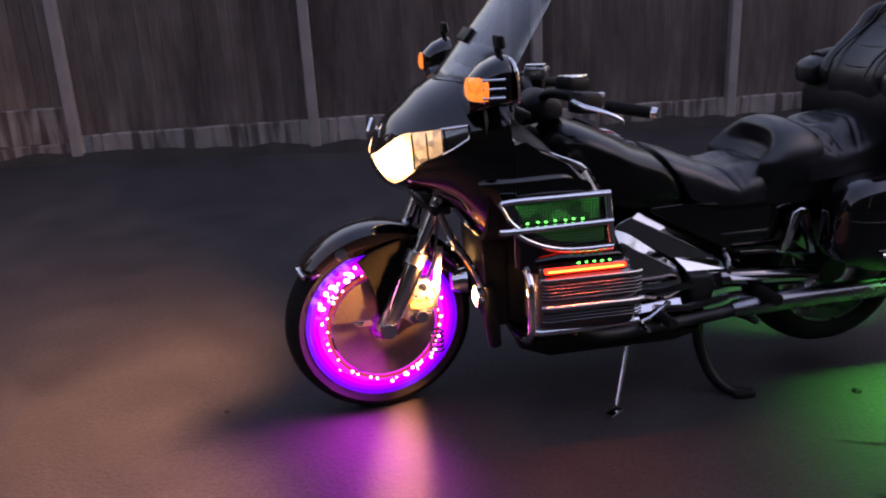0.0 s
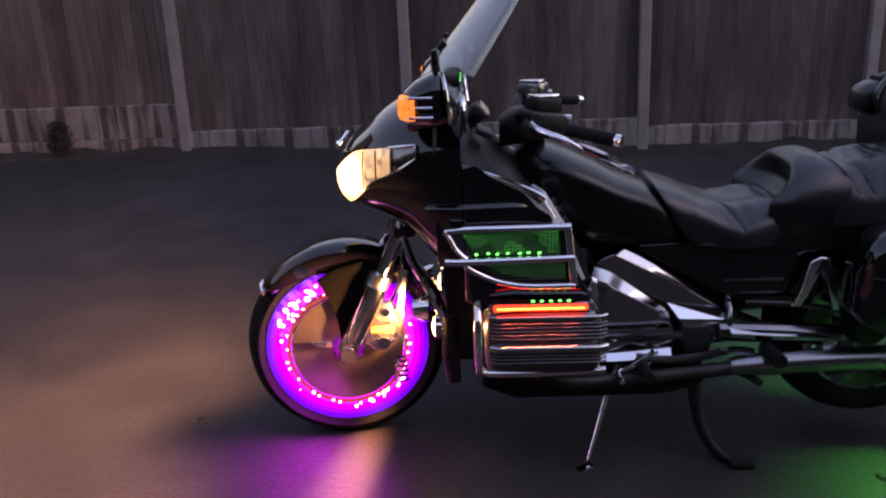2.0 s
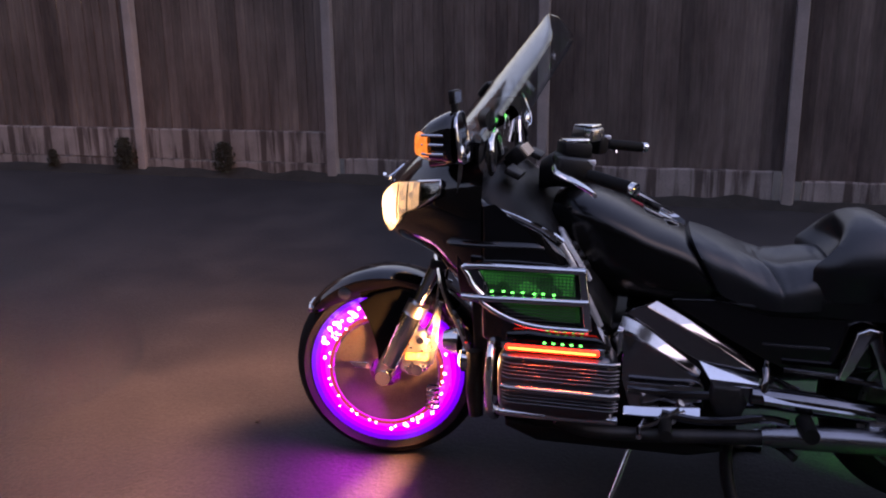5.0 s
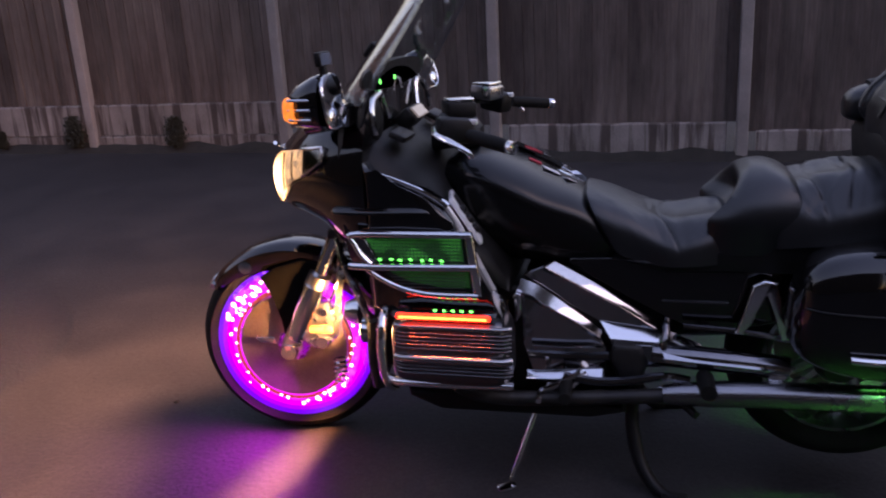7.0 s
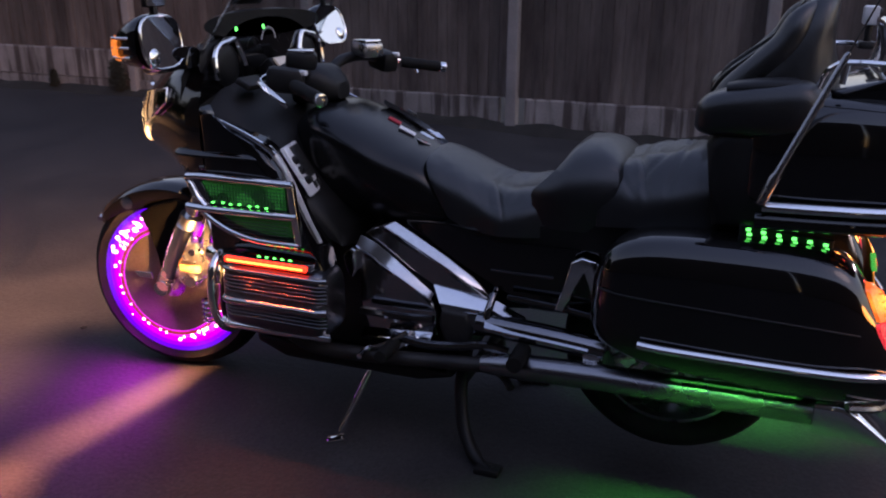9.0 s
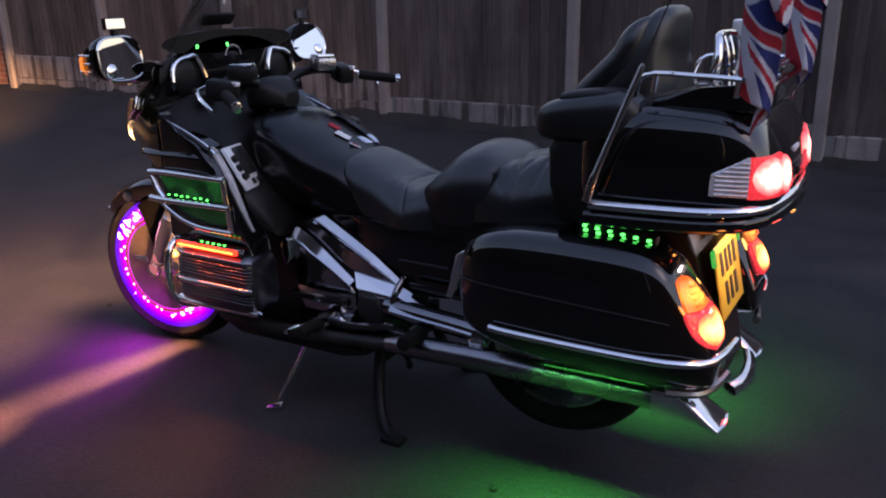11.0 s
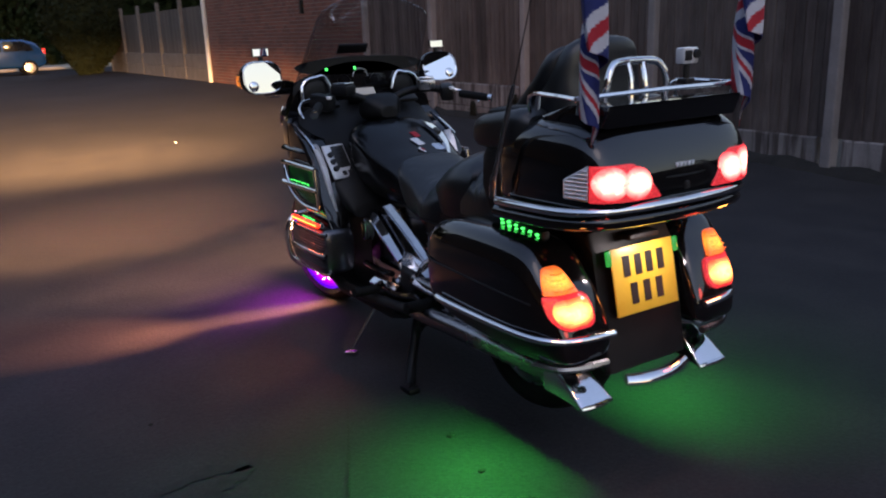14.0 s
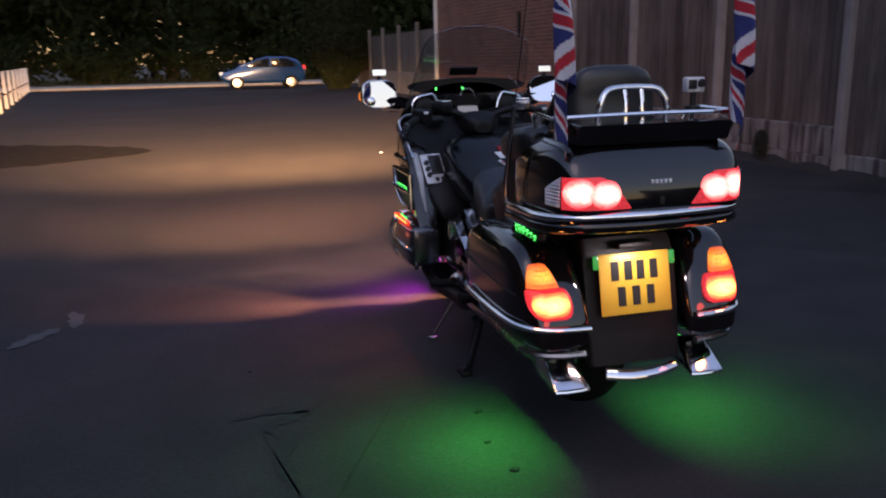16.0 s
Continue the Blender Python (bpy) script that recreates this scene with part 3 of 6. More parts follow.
    line = [V(a - 0.02 - j * (wide - 0.04) / 23, 0.012 * ((j // 2) % 2), 0) for j in range(24)]
    bottom, top_line = [p + V(0, 0, 0.05) for p in line], [p + V(0, 0, 1.95) for p in line]
    bm = loft([bottom, top_line, [p + V(0, 0.02, 0) for p in top_line], [p + V(0, 0.02, 0) for p in bottom], bottom], None, False, closed=False)
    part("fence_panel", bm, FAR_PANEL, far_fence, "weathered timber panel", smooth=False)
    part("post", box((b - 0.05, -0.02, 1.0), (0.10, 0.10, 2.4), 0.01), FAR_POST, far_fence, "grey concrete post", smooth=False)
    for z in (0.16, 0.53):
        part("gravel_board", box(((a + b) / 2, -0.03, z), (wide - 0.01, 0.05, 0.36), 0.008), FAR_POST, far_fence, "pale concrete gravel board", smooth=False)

# road edge far ahead
bm = box((-42.0, 0, GROUND + 0.06), (4.0, 160, 0.13), 0.03, seg=1)
part("pavement", bm, PALE, label="pale kerbed pavement beyond the road", kind="structure")
bm = box((-54.0, 0, GROUND + 0.03), (20.0, 200, 0.2), 0.03, seg=1)
part("verge", bm, GRASS, label="dark grass verge under trees", kind="structure")

# post and rail barrier
barrier = empty("post_barrier", label="row of short white posts with a rail", category="barrier", at=(-16.0, -6.0, GROUND))
first = None
for i in range(10):
    if first is None:
        bm = bmesh.new()
        box((0, 0, 0.55), (0.10, 0.10, 1.1), 0.015, bm=bm)
        box((0, 0, 1.115), (0.12, 0.12, 0.04), 0.01, bm=bm)
        first = ob = part("post", bm, PAINTED, barrier, smooth=False)
    else:
        ob = new("post", first.data)
        ob.parent = barrier
    ob.location = (-2.6 * i, -0.36 * i, 0)
part("rail", tube([(0, 0, 0.45), (-2.6 * 9, -0.36 * 9, 0.45)], 0.03, 8), DARK, barrier)


def tree(at, height, spread, seed, leaves, label, leaf=None):
    r = random.Random(seed)
    top = empty("tree", label=label, category="tree", at=at, group="trees beyond the road")
    bm = bmesh.new()
    lean = V(r.uniform(-0.4, 0.4), r.uniform(-0.4, 0.4), 0)
    trunk = [V(0, 0, 0), lean * 0.3 + V(0, 0, height * 0.25), lean * 0.7 + V(0, 0, height * 0.5), lean + V(0, 0, height * 0.8)]
    tube(spline(trunk, 4), [0.03 * height * (1 - 0.07 * i) for i in range(13)], 8, bm)
    tips = []
    for i in range(11):
        a, z = r.uniform(0, 6.28), r.uniform(0.22, 0.72) * height
        out = spread * r.uniform(0.45, 0.95)
        tip = V(math.cos(a) * out, math.sin(a) * out, z + r.uniform(0.05, 0.25) * height)
        tube([lean * (z / height) + V(0, 0, z), tip * 0.5 + V(0, 0, z * 0.5), tip], [0.012 * height, 0.007 * height, 0.003 * height], 6, bm)
        tips.append(tip)
    part("trunk", bm, BARK, top)
    bm = bmesh.new()
    tips += [V(r.uniform(-0.6, 0.6) * spread, r.uniform(-0.6, 0.6) * spread, r.uniform(0.12, 0.98) * height) for _ in range(26)]
    for _ in range(leaves):
        c = r.choice(tips)
        d = V(r.gauss(0, 1), r.gauss(0, 1), r.gauss(0, 0.8)) * spread * 0.2
        p = c + d
        if p.z < 0.12:
            p.z = r.uniform(0.12, 0.6)
        u = V(r.uniform(-1, 1), r.uniform(-1, 1), r.uniform(-1, 1)).normalized()
        w = u.orthogonal().normalized()
        s = r.uniform(0.14, 0.34) * (height / 7) ** 0.6
        bm.faces.new([bm.verts.new(q) for q in (p - u * s, p + w * s * 0.5, p + u * s, p - w * s * 0.5)])
    part("crown", bm, leaf or LEAF, top, smooth=False, kind="")
    return top


for i, (x, y, h) in enumerate(((-47, -19, 8.5), (-49, -12.5, 10), (-46.5, -7, 8), (-49, -1.5, 10.5), (-47, 4, 9), (-50, 9.5, 11), (-48, 16, 10), (-52, -25, 14), (-56, -16, 18), (-57, -9, 17), (-56, -3, 19), (-58, 3, 18), (-56, 9, 19), (-57, 16, 18))):
    tree((x, y, GROUND + 0.12), h, h * 0.42, 20 + i, 6000, "tall dark leafy tree beyond the road")


def bush(at, half, height, seed, leaves, label):
    """A dense round bush: a lumpy dark heart under a coat of small leaves."""
    r = random.Random(seed)
    top = empty("bush", label=label, category="bush", at=at)

    def face(d):
        lump = 1 + 0.16 * noise.noise(d * 2.2 + V(seed, 0, 0)) + 0.07 * noise.noise(d * 6.0)
        taper = 0.62 + 0.38 * smooth((d.z + 1) / 0.9)
        return V(d.x * half * taper * lump, d.y * half * taper * lump, height * 0.5 + d.z * height * 0.5 * lump)
    bm = bmesh.new()
    bmesh.ops.create_icosphere(bm, subdivisions=4, radius=1.0)
    for v in bm.verts:
        v.co = face(v.co.normalized()) * 0.93
        v.co.z = max(v.co.z, 0.02)
    part("inner_growth", bm, EVERGREEN, top, "dark inner growth")
    bm = bmesh.new()
    for _ in range(leaves):
        d = V(r.gauss(0, 1), r.gauss(0, 1), r.gauss(0, 1)).normalized()
        p = face(d) * (1 + abs(r.gauss(0, 0.05)))
        p.z = max(p.z, 0.05)
        u = V(r.uniform(-1, 1), r.uniform(-1, 1), r.uniform(-1, 1)).normalized()
        w = u.orthogonal().normalized()
        s = r.uniform(0.05, 0.13)
        bm.faces.new([bm.verts.new(q) for q in (p - u * s, p + w * s * 0.45, p + u * s, p - w * s * 0.45)])
    part("leaves", bm, EVERGREEN, top, smooth=False)


bush((-28.3, 4.0, GROUND + 0.02), 1.30, 4.6, 50, 9000, "large dark rounded bush beside the panel fence")
for i in range(7):
    tree((-45.2 - (i % 2), -16 + 5.0 * i, GROUND + 0.12), 2.4, 2.3, 60 + i, 2600, "low dark hedge bush behind the pavement")

# worn marks, cracks and a darker wedge in the asphalt
def strip(name, pts, width, material, seed, label, lift=0.004):
    r = random.Random(seed)
    line = spline([(x, y, 0) for x, y in pts], 7)
    rows = []
    for i, p in enumerate(line):
        d = (line[min(i + 1, len(line) - 1)] - line[max(i - 1, 0)]).normalized()
        s = V(-d.y, d.x, 0)
        e = min(1, 4 * min(i, len(line) - 1 - i) / len(line) + 0.1)
        rows.append([p + s * width * e * r.uniform(0.4, 1.0) + V(0, 0, GROUND + lift), p - s * width * e * r.uniform(0.4, 1.0) + V(0, 0, GROUND + lift)])
    bm = loft(rows, None, False, closed=False)
    return part(name, bm, material, label=label, smooth=False, kind="structure")


strip("ground_mark", [(1.30, -0.90), (1.42, -1.02), (1.50, -1.16), (1.62, -1.10), (1.78, -1.15), (1.95, -1.12), (2.2, -1.17)], 0.045, FAINT, 1, "pale worn repair mark in the asphalt")
strip("ground_mark", [(1.42, -1.0), (1.36, -1.12), (1.40, -1.3)], 0.04, FAINT, 2, "pale worn repair mark in the asphalt")
strip("ground_mark", [(-0.34, -2.10), (-0.2, -2.06), (-0.02, -2.05)], 0.05, WORN, 3, "faded scrap of road paint")
strip("ground_mark", [(-0.05, -2.12), (0.05, -2.2), (0.22, -2.32)], 0.06, WORN, 4, "faded scrap of road paint")
DARK_WEDGE = matter("dark_asphalt_wedge", (0.010, 0.010, 0.0105), (0.022, 0.021, 0.021), (0.9, 1.0), 0, 5, 160, 0, 0.001, spec=0.05)
# darker wedge that widens from its tip, with ragged edges
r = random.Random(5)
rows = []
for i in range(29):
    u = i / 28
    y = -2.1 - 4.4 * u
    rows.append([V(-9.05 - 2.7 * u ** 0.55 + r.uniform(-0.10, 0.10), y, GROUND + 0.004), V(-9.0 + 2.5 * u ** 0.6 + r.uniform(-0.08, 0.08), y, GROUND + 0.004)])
part("ground_mark", loft(rows, None, False, closed=False), DARK_WEDGE, label="darker wedge-shaped area of the asphalt", smooth=False, kind="structure")
strip("crack", [(1.5, -1.2), (2.4, -1.0), (3.1, -0.5), (4.0, -0.2)], 0.008, SOIL, 6, "thin crack in the asphalt")
strip("crack", [(1.2, -0.55), (1.9, -0.9), (2.6, -1.3), (3.2, -2.0)], 0.009, SOIL, 8, "thin crack in the asphalt")
for i, (x, y, s) in enumerate(((-0.58, 0.06, 0.012), (1.63, -0.37, 0.018), (1.88, -0.42, 0.016), (2.1, -0.40, 0.02), (-7.17, 1.14, 0.02), (0.9, -1.2, 0.01))):
    bm = bmesh.new()
    bmesh.ops.create_icosphere(bm, subdivisions=1, radius=s)
    for v in bm.verts:
        v.co *= 1 + 0.4 * noise.noise(v.co * 90 + V(i, 0, 0))
        v.co.z *= 0.5
    ob = part("pebble", bm, SOIL if i != 4 else PAINTED, label="small pebble on the asphalt", smooth=False)
    ob.location = (x, y, GROUND + s * 0.3)
    tagged(ob, category="pebble", group="pebbles")

# unseen plain walls behind the camera, added to darken reflections and block low sky
DARK_WALL = matter("dark_unseen_wall", (0.018, 0.016, 0.016), (0.04, 0.036, 0.035), (0.85, 0.95), 0, 1.5, 40, 0.4, 0.004)
for name, c, size in (("wall_south", (-7.5, -10.0, 3.6), (21, 0.3, 7.3)), ("wall_south_low", (14.6, -10.0, 3.6), (23, 0.3, 7.3)), ("wall_east", (26.0, -3, 0.9), (0.3, 20, 1.9))):
    part(name, box(c, size, 0.01), DARK_WALL, label="unseen dark wall added to cut off low sky", smooth=False, kind="structure")

# ---- the motorcycle: front axle over x 0, length along x, its left side towards -y ----
bike = empty("motorcycle", label="black and chrome touring motorcycle with coloured lights on its stand", category="motorcycle")
AX0, AX1 = V(-0.004, 0, 0.300), V(1.69, 0, 0.325)


# wheels
def tyre_profile(r, w, rim):
    return [(rim, -w * 0.36), (rim + 0.02, -w * 0.47), (max(r - 0.055, rim + 0.028), -w * 0.5), (r - 0.025, -w * 0.43), (r - 0.007, -w * 0.24), (r, 0),
            (r - 0.007, w * 0.24), (r - 0.025, w * 0.43), (max(r - 0.055, rim + 0.028), w * 0.5), (rim + 0.02, w * 0.47), (rim, w * 0.36)]


front_wheel = empty("front_wheel", bike, at=AX0)
bm = lathe(tyre_profile(0.332, 0.132, 0.264), (0, 0, 0), 72)
part("tyre", bm, RUBBER, front_wheel, "black rubber tyre")
rim_in = [(0.264, -0.048), (0.264, -0.040), (0.238, -0.036), (0.230, 0.0), (0.238, 0.036), (0.264, 0.040), (0.264, 0.048), (0.240, 0.040), (0.222, 0.02), (0.222, -0.02), (0.240, -0.040), (0.264, -0.048)]
part("rim", lathe(rim_in, (0, 0, 0), 72), ALLOY, front_wheel, "alloy rim lit violet")
bm = bmesh.new()
for i in range(5):
    q = radians(90 + 72 * i + 20)
    d, s = V(math.cos(q), 0, math.sin(q)), V(-math.sin(q), 0, math.cos(q))
    for sg in (-1, 1):
        a, b = d * 0.045 + s * 0.012 * sg, d * 0.207 + s * 0.028 * sg
        tube([a, (a + b) / 2 + s * 0.006 * sg, b], [0.017, 0.013, 0.012], 8, bm)
part("spokes", bm, ALLOY, front_wheel)
part("hub", lathe([(0.0, -0.075), (0.03, -0.075), (0.038, -0.06), (0.05, -0.05), (0.05, 0.05), (0.038, 0.06), (0.03, 0.075), (0.0, 0.075)], (0, 0, 0), 28), ALLOY, front_wheel)
ROTOR = matter("brake_rotor", (0.22, 0.16, 0.15), (0.38, 0.30, 0.28), (0.25, 0.4), 0.8, 10, 200, 0.08, 0.0005)
for sg in (-1, 1):
    y = 0.072 * sg
    part("brake_disc", lathe([(0.055, y), (0.055, y + 0.004), (0.182, y + 0.004), (0.182, y - 0.002), (0.055, y - 0.002)], (0, 0, 0), 56), ROTOR, front_wheel, "round brake disc")
    # rim surfaces that emit the light points' spill; they are no lamps
    for name, r0, r1, d0, d1, lit, text in (("led_strip", 0.198, 0.222, 0.66, 0.66, MAGENTA, "inner rim ring with the lights' magenta put in as glow"), ("led_strip", 0.2225, 0.240, 0.66, 0.69, VIOLET, "rim ring with the lights' violet put in as glow"),
                                            ("rim_glow", 0.2405, 0.254, 0.69, 0.72, INDIGO, "rim flank with an indigo glow put in"), ("rim_edge", 0.2545, 0.268, 0.72, 0.78, BLUE_EDGE, "rim edge with a blue glow put in")):
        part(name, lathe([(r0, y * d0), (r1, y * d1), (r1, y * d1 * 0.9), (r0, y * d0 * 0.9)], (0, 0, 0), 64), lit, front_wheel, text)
    if sg < 0:
        first = None
        scatter = random.Random(12)
        places = [(10 * i + scatter.uniform(-3.5, 3.5), 0.199 + scatter.uniform(-0.004, 0.008) + (0.014 if i % 5 == 2 else 0), scatter.uniform(0.45, 1.25)) for i in range(36)]
        places += [(scatter.uniform(104, 158), scatter.uniform(0.204, 0.244), scatter.uniform(0.7, 1.7)) for _ in range(17)]
        places += [(scatter.uniform(-78, -22), scatter.uniform(0.198, 0.222), scatter.uniform(0.6, 1.4)) for _ in range(9)]
        for turn, far, size in places:
            q = radians(turn)
            if first is None:
                bm = bmesh.new()
                bmesh.ops.create_icosphere(bm, subdivisions=1, radius=0.0058)
                first = ob = part("led", bm, PINK, front_wheel, "bright pink light point")
            else:
                ob = new("led", first.data)
                ob.parent = front_wheel
            ob.location = (far * math.cos(q), y - 0.004, far * math.sin(q))
            ob.rotation_euler = (0, q * 1.7, 0)
            ob.scale = (size * scatter.uniform(0.8, 1.4), size * 0.7, size)
        # red spill round the light points, put in as an emitting ring
        part("led_ring", lathe([(0.188, y), (0.188, y - 0.002), (0.199, y - 0.002), (0.199, y), (0.188, y)], (0, 0, 0), 56), RED_RING, front_wheel, "ring with the light points' red glow put in")

rear_wheel = empty("rear_wheel", bike, at=AX1)
part("tyre", lathe(tyre_profile(0.311, 0.18, 0.208), (0, 0, 0), 72), RUBBER, rear_wheel, "wide black rubber tyre")
part("rim", lathe([(0.214, -0.075), (0.200, -0.066), (0.192, 0), (0.200, 0.066), (0.214, 0.075), (0.204, 0.078), (0.18, 0.03), (0.18, -0.03), (0.204, -0.078), (0.214, -0.075)], (0, 0, 0), 64), ALLOY, rear_wheel)
bm = bmesh.new()
for i in range(5):
    q = radians(72 * i)
    d, s = V(math.cos(q), 0, math.sin(q)), V(-math.sin(q), 0, math.cos(q))
    for sg in (-1, 1):
        tube([d * 0.05 + s * 0.015 * sg, d * 0.18 + s * 0.03 * sg], [0.02, 0.015], 8, bm)
part("spokes", bm, ALLOY, rear_wheel)
part("hub", lathe([(0.0, -0.09), (0.05, -0.09), (0.07, -0.05), (0.07, 0.05), (0.05, 0.09), (0.0, 0.09)], (0, 0, 0), 28), DARK, rear_wheel)
part("brake_disc", lathe([(0.06, 0.08), (0.16, 0.08), (0.16, 0.086), (0.06, 0.086), (0.06, 0.08)], (0, 0, 0), 48), ROTOR, rear_wheel)

# front mudguard: a curved hood over the tyre
fender = empty("front_mudguard", bike)
rows = []
for i in range(33):
    q = radians(141 - i * (141 - 12) / 32)
    wide = 0.088 * min(1, 0.55 + 1.2 * math.sin(math.pi * min(1, (i + 2) / 34)))
    drop = 0.040 + 0.050 * math.sin(math.pi * i / 32)
    R = 0.347 + 0.008 * math.sin(math.pi * i / 32)
    d = V(math.cos(q), 0, math.sin(q))
    rows.append([AX0 + d * (R - drop) + V(0, -wide, 0), AX0 + d * (R - 0.02) + V(0, -wide * 0.99, 0), AX0 + d * (R - 0.004) + V(0, -wide * 0.75, 0), AX0 + d * R + V(0, -wide * 0.35, 0), AX0 + d * (R + 0.001),
                 AX0 + d * R + V(0, wide * 0.35, 0), AX0 + d * (R - 0.004) + V(0, wide * 0.75, 0), AX0 + d * (R - 0.02) + V(0, wide * 0.99, 0), AX0 + d * (R - drop) + V(0, wide, 0)])
ob = part("hood", loft(rows, None, False, closed=False), PAINT, fender, "gloss black mudguard")
ob.modifiers.new("thick", "SOLIDIFY").thickness = 0.004
tip = []
for i in range(5):
    y = -0.07 + 0.035 * i
    q = radians(140)
    tip.append(AX0 + V(math.cos(q), 0, math.sin(q)) * (0.343 - 3.2 * y * y) + V(-0.004, y, 0))
part("front_trim", tube(spline(tip, 4), 0.009, 8), CHROME, fender, "chrome tip trim")
for sg in (-1, 1):
    q = radians(115)
    d = V(math.cos(q), 0, math.sin(q))
    c = AX0 + d * 0.308 + V(0, 0.0885 * sg, 0)
    part("badge", lathe([(0.0, -0.001), (0.018, -0.001), (0.022, 0), (0.018, 0.002), (0.0, 0.002)], c, 20), CHROME, fender, "small oval chrome badge")
    part("side_plate", prism([(-0.085, 0.548), (-0.03, 0.582), (0.06, 0.605), (0.128, 0.585), (0.10, 0.52), (0.045, 0.42), (0.01, 0.335), (-0.022, 0.325), (-0.028, 0.40), (-0.045, 0.48)], 0.086 * sg, 0.098 * sg, 0.004), MATT, fender, "black side plate of the mudguard")

# fork, steered a little to its left
STEER = Matrix.Translation((0.08, 0, 0)) @ Matrix.Rotation(radians(7.5), 4, "Z") @ Matrix.Translation((-0.08, 0, 0))
fork = empty("front_fork", bike, "chrome and alloy front fork")
for sg in (-1, 1):
    y = 0.108 * sg
    part("fork_leg", tube([(-0.01, y, 0.302), (0.03, y, 0.37), (0.10, y, 0.515)], [0.03, 0.034, 0.032], 16), ALLOY, fork, "chrome fork slider")
    part("fork_tube", tube([(0.10, y, 0.515), (0.205, y, 0.735)], 0.023, 14), CHROME, fork)
    part("fork_collar", tube([(0.095, y, 0.505), (0.122, y, 0.56)], 0.038, 14), ALLOY, fork)
    part("axle_cap", lathe([(0, -0.014), (0.026, -0.014), (0.03, 0), (0.026, 0.014), (0, 0.014)], (-0.002, 0.13 * sg, 0.302), 18), CHROME, fork)
    part("brake_caliper", prism([(0.055, 0.335), (0.075, 0.43), (0.105, 0.47), (0.145, 0.475), (0.165, 0.44), (0.155, 0.40), (0.16, 0.35), (0.13, 0.315), (0.085, 0.31)], 0.092 * sg, 0.135 * sg, 0.012), ALLOY, fork, "alloy brake caliper")
    part("caliper_bolt", lathe([(0, -0.008), (0.012, -0.008), (0.014, 0), (0.012, 0.008), (0, 0.008)], (0.128, 0.138 * sg, 0.442), 12), CHROME, fork)
    part("caliper_cap", lathe([(0, -0.01), (0.02, -0.01), (0.023, 0), (0.02, 0.01), (0, 0.01)], (0.115, 0.137 * sg, 0.338), 16), CHROME, fork)
    for x, z, r in ((0.078, 0.345, 0.008), (0.100, 0.362, 0.006), (0.142, 0.342, 0.008), (0.150, 0.372, 0.006), (0.092, 0.452, 0.007), (0.155, 0.452, 0.008), (0.134, 0.405, 0.007), (0.098, 0.415, 0.006)):
        part("caliper_stud", lathe([(0.0, 0.007 * sg), (r * 0.6, 0.006 * sg), (r, 0.0), (r, -0.01 * sg)], (x, 0.137 * sg, z), 10), CHROME, fork, "small polished stud")
    part("brake_hose", tube(spline([(0.14, 0.12 * sg, 0.46), (0.175, 0.12 * sg, 0.53), (0.19, 0.11 * sg, 0.62), (0.21, 0.09 * sg, 0.70)], 4), 0.006, 8), CHROME, fork, "braided brake hose")
    part("fork_shroud", tube([(0.02, 0.118 * sg, 0.345), (0.06, 0.12 * sg, 0.43), (0.105, 0.12 * sg, 0.525)], [0.030, 0.037, 0.036], 18), CHROME, fork, "broad chrome fork cover")
    part("fork_stay", prism([(0.150, 0.36), (0.168, 0.355), (0.186, 0.42), (0.192, 0.50), (0.205, 0.57), (0.190, 0.575), (0.172, 0.50), (0.160, 0.43)], 0.118 * sg, 0.134 * sg, 0.004), ALLOY, fork, "narrow alloy stay")
    # no lamp: the reflector's shine is put in as emission
    part("side_reflector", box((0.115, 0.141 * sg, 0.384), (0.075, 0.006, 0.026), 0.004), AMBER, fork, "amber side reflector with a glow put in")
    bm = bmesh.new()
    for i in range(5):
        lathe([(0.022, -0.004), (0.028, 0), (0.022, 0.004)], (0.165, 0.125 * sg, 0.20 + 0.017 * i), 14, bm, axis="z")
    part("spring_cover", bm, CHROME, fork, "chrome ribbed cover")
    part("fender_tab", prism([(-0.12, 0.345), (-0.055, 0.345), (-0.05, 0.322), (-0.105, 0.325)], 0.104 * sg, 0.112 * sg, 0.002), CHROME, fork)
part("fork_brace", box((0.20, 0, 0.70), (0.07, 0.30, 0.03), 0.01), DARK, fork)
fork.matrix_basis = STEER
fender.matrix_basis = STEER
front_wheel.matrix_basis = STEER @ Matrix.Translation(AX0)
for sg in (-1, 1):
    part("headlamp_bracket", tube(spline([(0.20, 0.10 * sg, 0.73), (0.24, 0.16 * sg, 0.62), (0.30, 0.2 * sg, 0.52), (0.345, 0.215 * sg, 0.40), (0.36, 0.21 * sg, 0.30)], 4), 0.012, 8), CHROME, bike, "curved chrome bar")
    part("horn", lathe([(0.0, -0.03), (0.03, -0.03), (0.042, 0.0), (0.045, 0.02), (0.0, 0.02)], (0.265, 0.15 * sg, 0.46), 22, axis="x"), CHROME, bike, "round chrome horn")

# fairing
STATIONS = [(0.010, 0.03, 0.905, 0.850, 0.88), (0.030, 0.115, 0.945, 0.805, 0.885), (0.065, 0.185, 0.995, 0.780, 0.89), (0.11, 0.24, 1.035, 0.765, 0.89),
            (0.17, 0.285, 1.085, 0.750, 0.90), (0.24, 0.325, 1.125, 0.710, 0.91), (0.30, 0.350, 1.155, 0.63, 0.90), (0.355, 0.366, 1.180, 0.565, 0.88), (0.405, 0.374, 1.195, 0.545, 0.88)]
FINE = [spline([(s[0], s[i], 0) for s in STATIONS], 5) for i in (1, 2, 3, 4)]


